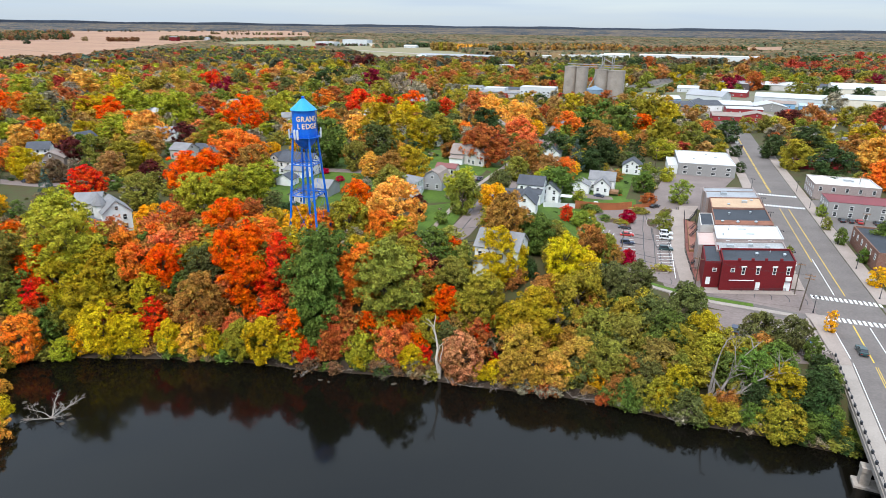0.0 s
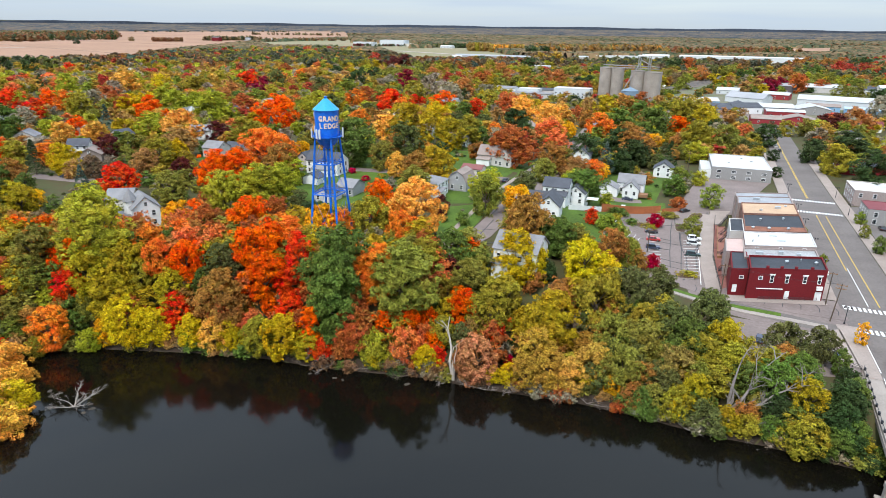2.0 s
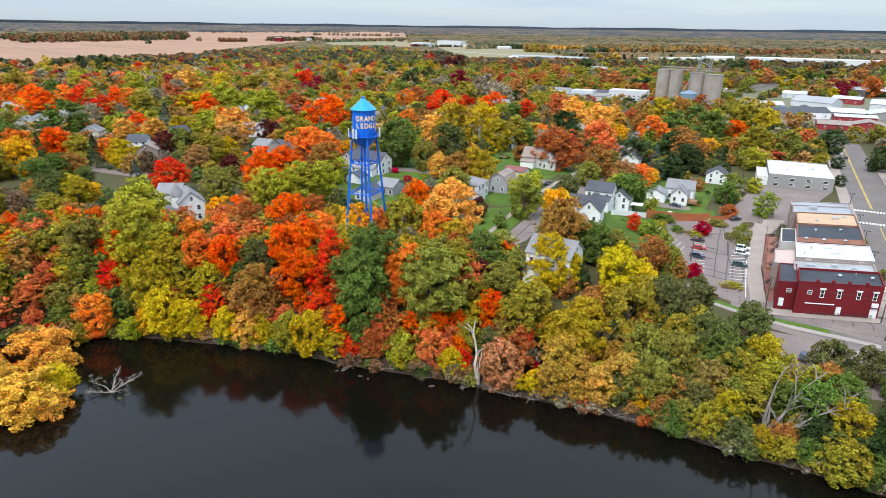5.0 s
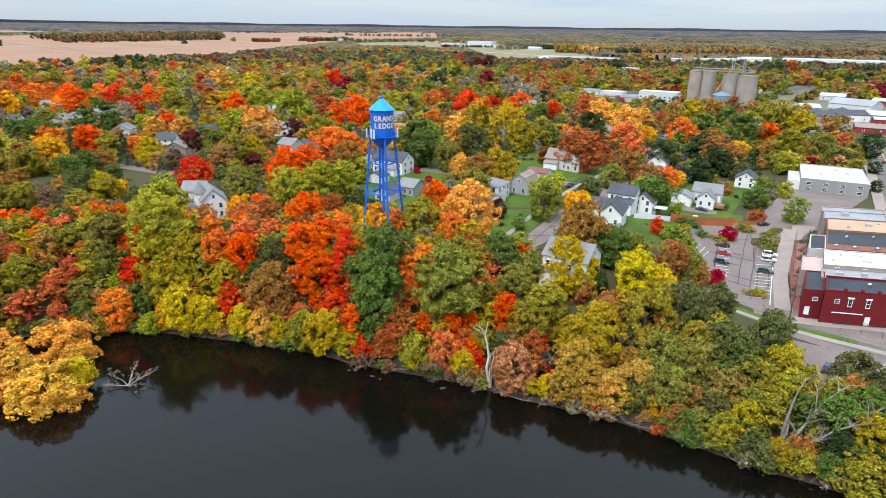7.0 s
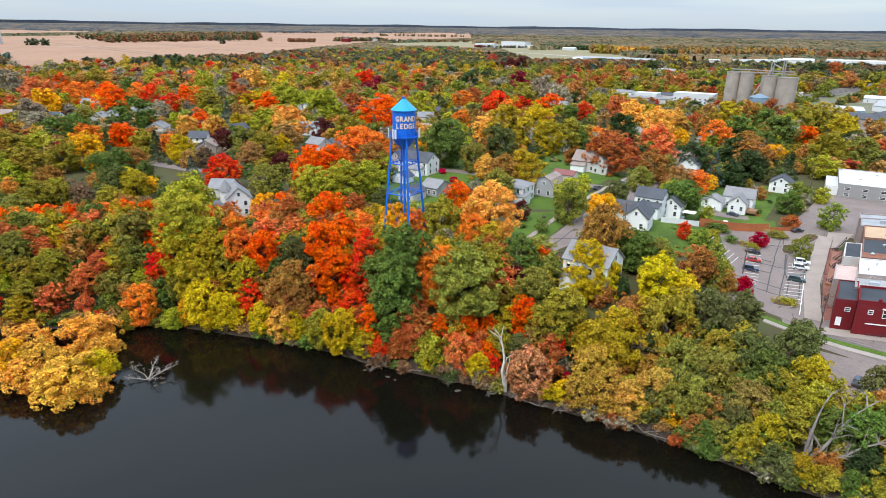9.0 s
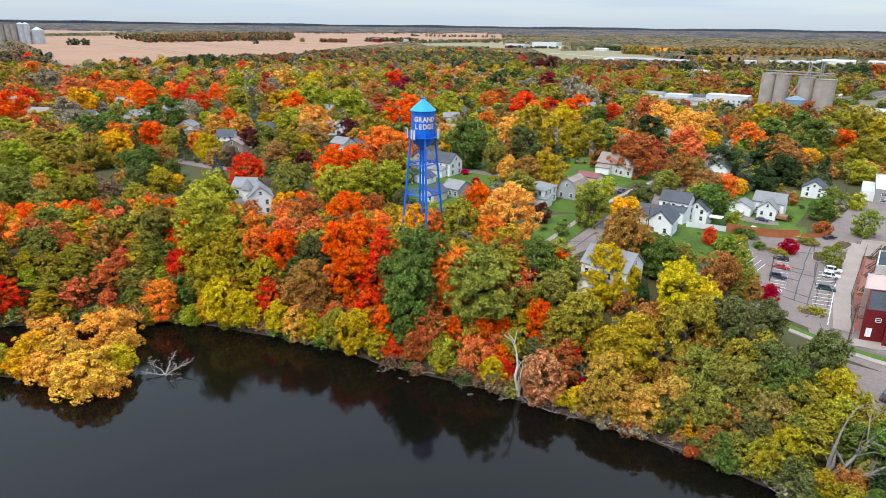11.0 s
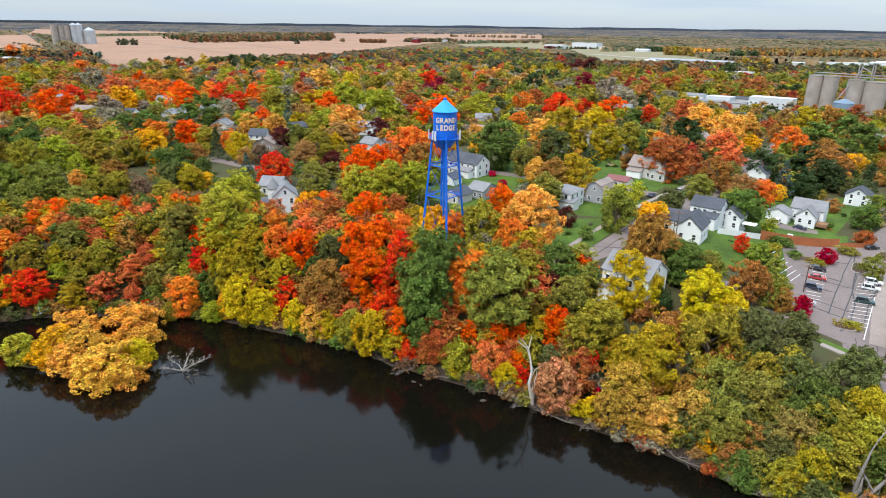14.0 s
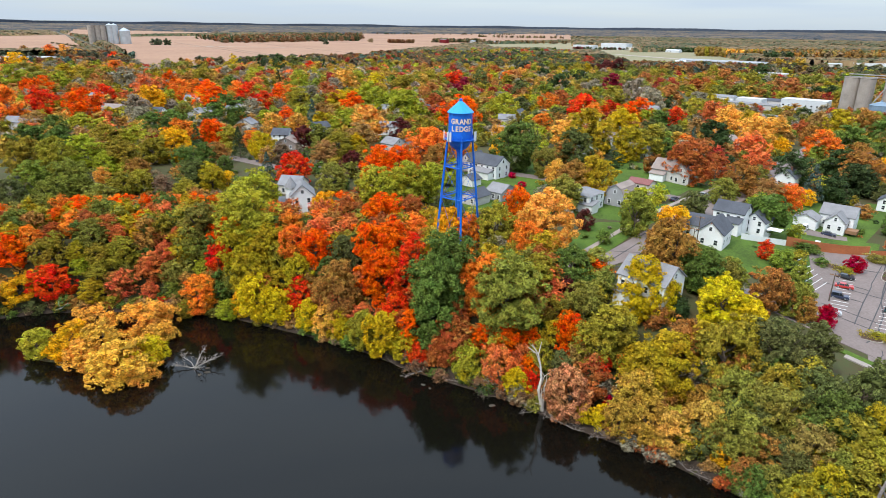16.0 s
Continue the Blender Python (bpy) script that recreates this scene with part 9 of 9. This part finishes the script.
def street_lamp(u, v):
    x, y = at_street(u, v)
    root = new("street_lamp")
    root.matrix_basis = pose(x, y, ground_z(x, y) + 0.2, 0, 0, STREET_TURN)
    bm = bmesh.new()
    lathe(bm, [(0.22, 0), (0.22, 0.3), (0.1, 0.5), (0.07, 4.6), (0.0, 4.7)], 10)
    part("post", bm, DARK_TRIM, root)
    for s in (-1, 1):
        bm = bmesh.new()
        tube(bm, [Vector((0, 0, 4.3)), Vector((s * 0.4, 0, 4.7)), Vector((s * 0.75, 0, 4.6))], [0.04, 0.04, 0.03], 6)
        part("arm", bm, DARK_TRIM, root)
        bm = bmesh.new()
        lathe(bm, [(0.05, 4.15), (0.22, 4.25), (0.2, 4.5), (0.04, 4.65), (0, 4.66)], 10, (s * 0.75, 0))
        part("lantern", bm, DARK_TRIM, root)
    return tagged(root, "dark metal two-lantern street lamp on the pavement", "street lamp", group="street lamps")


for v_ in (-12, 4, 28, 52, 78, 100, 130):
    street_lamp(18.0, v_)
for v_ in (-12, 24, 46, 70, 92, 128):
    street_lamp(-0.9, v_)


def board_fence(a, b, h, material_, label, board=0.6):
    """A fence with posts and single boards between two ends."""
    a, b = Vector(a), Vector(b)
    root = new("fence")
    n = int((b - a).length / board)
    for i in range(n):
        p, q = a.lerp(b, i / n), a.lerp(b, (i + 0.96) / n)
        z = ground_z(p.x, p.y)
        nrm = Vector((-(b - a).y, (b - a).x)).normalized() * 0.04
        bm = bmesh.new()
        lo = [bm.verts.new((w.x, w.y, z - 0.3)) for w in (p - nrm, q - nrm, q + nrm, p + nrm)]
        hi = [bm.verts.new((w.co.x, w.co.y, z + h)) for w in lo]
        bm.faces.new(hi)
        for k in range(4):
            bm.faces.new((lo[k], lo[(k + 1) % 4], hi[(k + 1) % 4], hi[k]))
        part("board", bm, material_, root)
    return tagged(root, label, "fence")


board_fence((50.5, 229.5), (76.0, 241.0), 3.1, FENCE_WOOD, "rusty brown wooden board fence above the car park")
board_fence((76.5, 241.2), (86, 244.5), 1.7, FENCE_WOOD, "low reddish retaining fence")
board_fence((36.7, 219.9), (50.5, 229.2), 1.9, WHITE, "white board garden fence")
board_fence((-14, 190), (-3, 160), 0.9, OLD_CONCRETE, "low garden fence along the lawn", 1.2)


def railing(points, h, label):
    root = new("railing")
    for p, q in zip(points, points[1:]):
        p, q = Vector(p), Vector(q)
        n = max(1, int((q - p).length / 1.5))
        for i in range(n + 1):
            w = p.lerp(q, i / n)
            bm = bmesh.new()
            rod(bm, w, w + Vector((0, 0, h)), 0.05, 5)
            part("post", bm, DARK_TRIM, root)
        for zz in (0.35, 0.7, 1.0):
            bm = bmesh.new()
            rod(bm, p + Vector((0, 0, h * zz)), q + Vector((0, 0, h * zz)), 0.035, 5)
            part("rail", bm, DARK_TRIM, root)
    return tagged(root, label, "railing")


def at3(u, v, lift):
    x, y = at_street(u, v)
    return x, y, ground_z(x, y) + lift


railing([(72.0, 163, ground_z(72, 163) + 0.2), (79, 190, ground_z(79, 190) + 0.2), (95.5, 236, ground_z(95, 236) + 0.2)], 1.2, "black metal railing along the back terrace")
for v_, w_ in ((18, 0.1), (37, 0.9), (52, 0.9), (69, 0.9)):
    p_, q_ = at_row(-32, v_), at_row(-27.5, v_)
    railing([(*p_, ground_z(*p_) + w_), (*q_, ground_z(*q_) + w_)], 1.2, "black metal railing across the back terrace")
railing([(80, 158.0, ground_z(80, 158) + 0.2), (95.5, 158.4, ground_z(95, 158) + 0.2)], 0.9, "dark railing in front of the red building")
railing([at3(-12, -31, 0.2), at3(-1.6, -36.5, 0.2)], 1.1, "metal railing of the overlook by the bridge")
for v0_, h0_ in ((20, 3.4), (34, 3.6), (47, 4.0), (56, 3.2), (66, 5.0)):
    st = new("fire_stairs")
    st.matrix_basis = pose(*at_row(-30.2, v0_ + 4), ground_z(*at_row(-30.2, v0_ + 4)), 0, 0, STREET_TURN)
    for k_ in range(9):
        bm = bmesh.new()
        box(bm, -1.4 + 0.3 * k_, -1.1 + 0.3 * k_, -0.5, 0.5, h0_ * k_ / 9, h0_ * k_ / 9 + 0.06)
        part("tread", bm, DARK_TRIM, st)
    for s_ in (-0.5, 0.5):
        bm = bmesh.new()
        rod(bm, (-1.4, s_, 0.9), (1.4, s_, h0_ + 0.9), 0.05, 5)
        rod(bm, (-1.4, s_, 0), (1.4, s_, h0_), 0.08, 5)
        rod(bm, (1.4, s_, 0), (1.4, s_, h0_ + 0.9), 0.05, 5)
        part("stringer", bm, DARK_TRIM, st)
    tagged(st, "black metal outside stairs behind the shops", "stairs")


# ---- dead wood, stones and the river's edge ----
def limb_tree(name, x, y, z, specs, material_, label, category, seed=3):
    """A bare tree or a drift log: limbs given as direction, length and thickness, each with twigs."""
    rng = random.Random(seed)
    root = new(name)
    root.matrix_basis = pose(x, y, z)
    for (dx, dy, dz), length, r, twigs in specs:
        bm = bmesh.new()
        d = Vector((dx, dy, dz)).normalized()
        pts = [Vector((0, 0, 0))]
        for i in range(6):
            pts.append(pts[-1] + (d + Vector((rng.uniform(-.2, .2), rng.uniform(-.2, .2), rng.uniform(-.12, .12)))).normalized() * length / 6)
        tube(bm, pts, [r * (1 - 0.14 * i) for i in range(7)], 7)
        for _ in range(twigs):
            p = pts[rng.randint(2, 6)]
            q = d.lerp(Vector((rng.uniform(-1, 1), rng.uniform(-1, 1), rng.uniform(-0.4, 0.9))), 0.6).normalized()
            ln = length * rng.uniform(0.15, 0.4)
            mid = p + q * ln * 0.5 + Vector((rng.uniform(-.1, .1), rng.uniform(-.1, .1), 0.1)) * ln
            end = p + q * ln
            tube(bm, [p, mid, end], [r * 0.3, r * 0.2, r * 0.06], 5)
            for _ in range(2):
                q2 = q.lerp(Vector((rng.uniform(-1, 1), rng.uniform(-1, 1), rng.uniform(-.5, .5))), 0.6).normalized()
                tube(bm, [mid, mid + q2 * ln * 0.5], [r * 0.14, r * 0.03], 4)
        part("limb", bm, material_, root)
    return tagged(root, label, category)


GREY_WOOD = material("grey_twigs", (0.30, 0.25, 0.22), 0.9, vary=0.3)
limb_tree("dead_tree", 54.4, 108.8, ground_z(54.4, 108.8) - 0.3, [((0.2, 0.0, 1), 7, 0.66, 0), ((0.15, 0.05, 1), 14, 0.46, 2), ((0.6, 0.2, 0.9), 16, 0.4, 12), ((0.85, -0.1, 0.7), 16, 0.36, 16), ((0.95, 0.15, 0.5), 14, 0.3, 14), ((0.9, -0.5, 0.25), 9, 0.22, 12), ((0.25, -0.8, -0.25), 8.5, 0.22, 14), ((0.65, -0.5, 0.15), 8, 0.2, 12)],
          material("grey_dead_wood", (0.27, 0.235, 0.21), 0.85, vary=0.4), "dead grey tree with bare broken limbs", "dead tree", 11)
limb_tree("dead_tree", -0.4, 120.6, ground_z(-0.4, 120.6), [((-0.03, 0.0, 1), 16.5, 0.42, 3), ((0.12, 0, 1), 9, 0.28, 1), ((-0.1, -0.1, 1), 6, 0.24, 2)], material("pale_bare_wood", (0.62, 0.54, 0.46), 0.8, vary=0.25), "tall pale dead snag without bark", "dead tree", 4)
limb_tree("drift_log", -77.5, 104.0, 0.25, [((0.6, 0.6, 0.3), 5.6, 0.2, 22), ((-0.8, -0.3, 0.15), 4.6, 0.14, 20), ((0.4, 0.2, 0.5), 3, 0.11, 18), ((-0.2, 0.8, 0.4), 5, 0.17, 14), ((-0.9, 0.3, 0.1), 6, 0.12, 10), ((0.8, -0.3, 0.3), 4, 0.12, 12)], material("grey_driftwood", (0.34, 0.29, 0.25), 0.85, vary=0.3), "bleached driftwood tree stranded in the river", "driftwood", 6)
limb_tree("drift_log", -136, 113.5, 0.2, [((0.9, 0.3, 0.12), 9, 0.2, 8), ((0.7, -0.3, 0.2), 7, 0.15, 8), ((0.2, 0.4, 0.8), 6, 0.15, 6)], BLEACHED, "bare fallen branches at the water's edge", "driftwood", 8)
for i_, (x_, y_, ln_) in enumerate(((-36, 124.0, 7), (-30, 123.3, 6), (-19, 124.5, 6), (-15, 122.6, 8), (4, 118.0, 8), (14, 117.0, 6), (24, 115.0, 6), (28, 113.5, 7), (46, 106.5, 5), (-10, 121.6, 7), (-2, 119.8, 6), (38, 110, 5))):
    limb_tree("fallen_branch", x_, y_, 0.35, [((math.cos(i_ * 1.7), -0.55, 0.15), ln_ * 0.7, 0.10, 14), ((0.6 * math.sin(i_), -0.5, 0.45), ln_ * 0.6, 0.07, 14), ((-0.6, -0.3, 0.6), ln_ * 0.5, 0.07, 12)],
              GREY_WOOD if i_ % 3 else BARK, "bare grey branches hanging over the water", "branch", 20 + i_)


def stones(name, spots, label):
    rng = random.Random(9)
    for x, y, r in spots:
        bm = bmesh.new()
        bmesh.ops.create_icosphere(bm, subdivisions=2, radius=1)
        for v in bm.verts:
            v.co *= 1 + 0.28 * noise.noise(v.co * 1.3 + Vector((x, y, 0)))
        ob = new(name, bmesh_data(name, bm, ROCK))
        ob.matrix_basis = Matrix.LocRotScale((x, y, max(ground_z(x, y), -0.15 * r)), Euler((0, 0, rng.uniform(0, 6))), (r, r * 0.7, r * 0.28))
        tagged(ob, label, "rock", group="river stones")


stones("rock", [(-85, 107.5, 0.7), (-83.5, 109, 0.5), (-82, 108, 0.4), (-86.5, 109.5, 0.8), (-80.8, 110.6, 0.45), (-27, 119.6, 0.7), (-25, 118.9, 0.5), (-10.5, 118.4, 0.8), (-33, 121, 0.6), (-75, 105.5, 0.7), (-73.8, 104, 0.9), (-74.6, 102.5, 0.7)], "dark wet stone in the shallow river")
spit = bmesh.new()
bmesh.ops.create_icosphere(spit, subdivisions=3, radius=1)
for v in spit.verts:
    v.co *= 1 + 0.3 * noise.noise(v.co * 1.1)
spit_ob = new("mud_spit", bmesh_data("mud_spit", spit, MUD))
spit_ob.matrix_basis = Matrix.LocRotScale((-88.6, 101.6, -0.1), Euler((0, 0, 1.1)), (5.2, 1.1, 0.4))
tagged(spit_ob, "low spit of grey-brown river mud", "river bank", kind="structure")
hut = house(-96, 131.5, 10, 3.2, 2.6, 2.0, 0.8, WOOD, SLATE, "small dark wooden hut by the water", name="hut", drop=1)
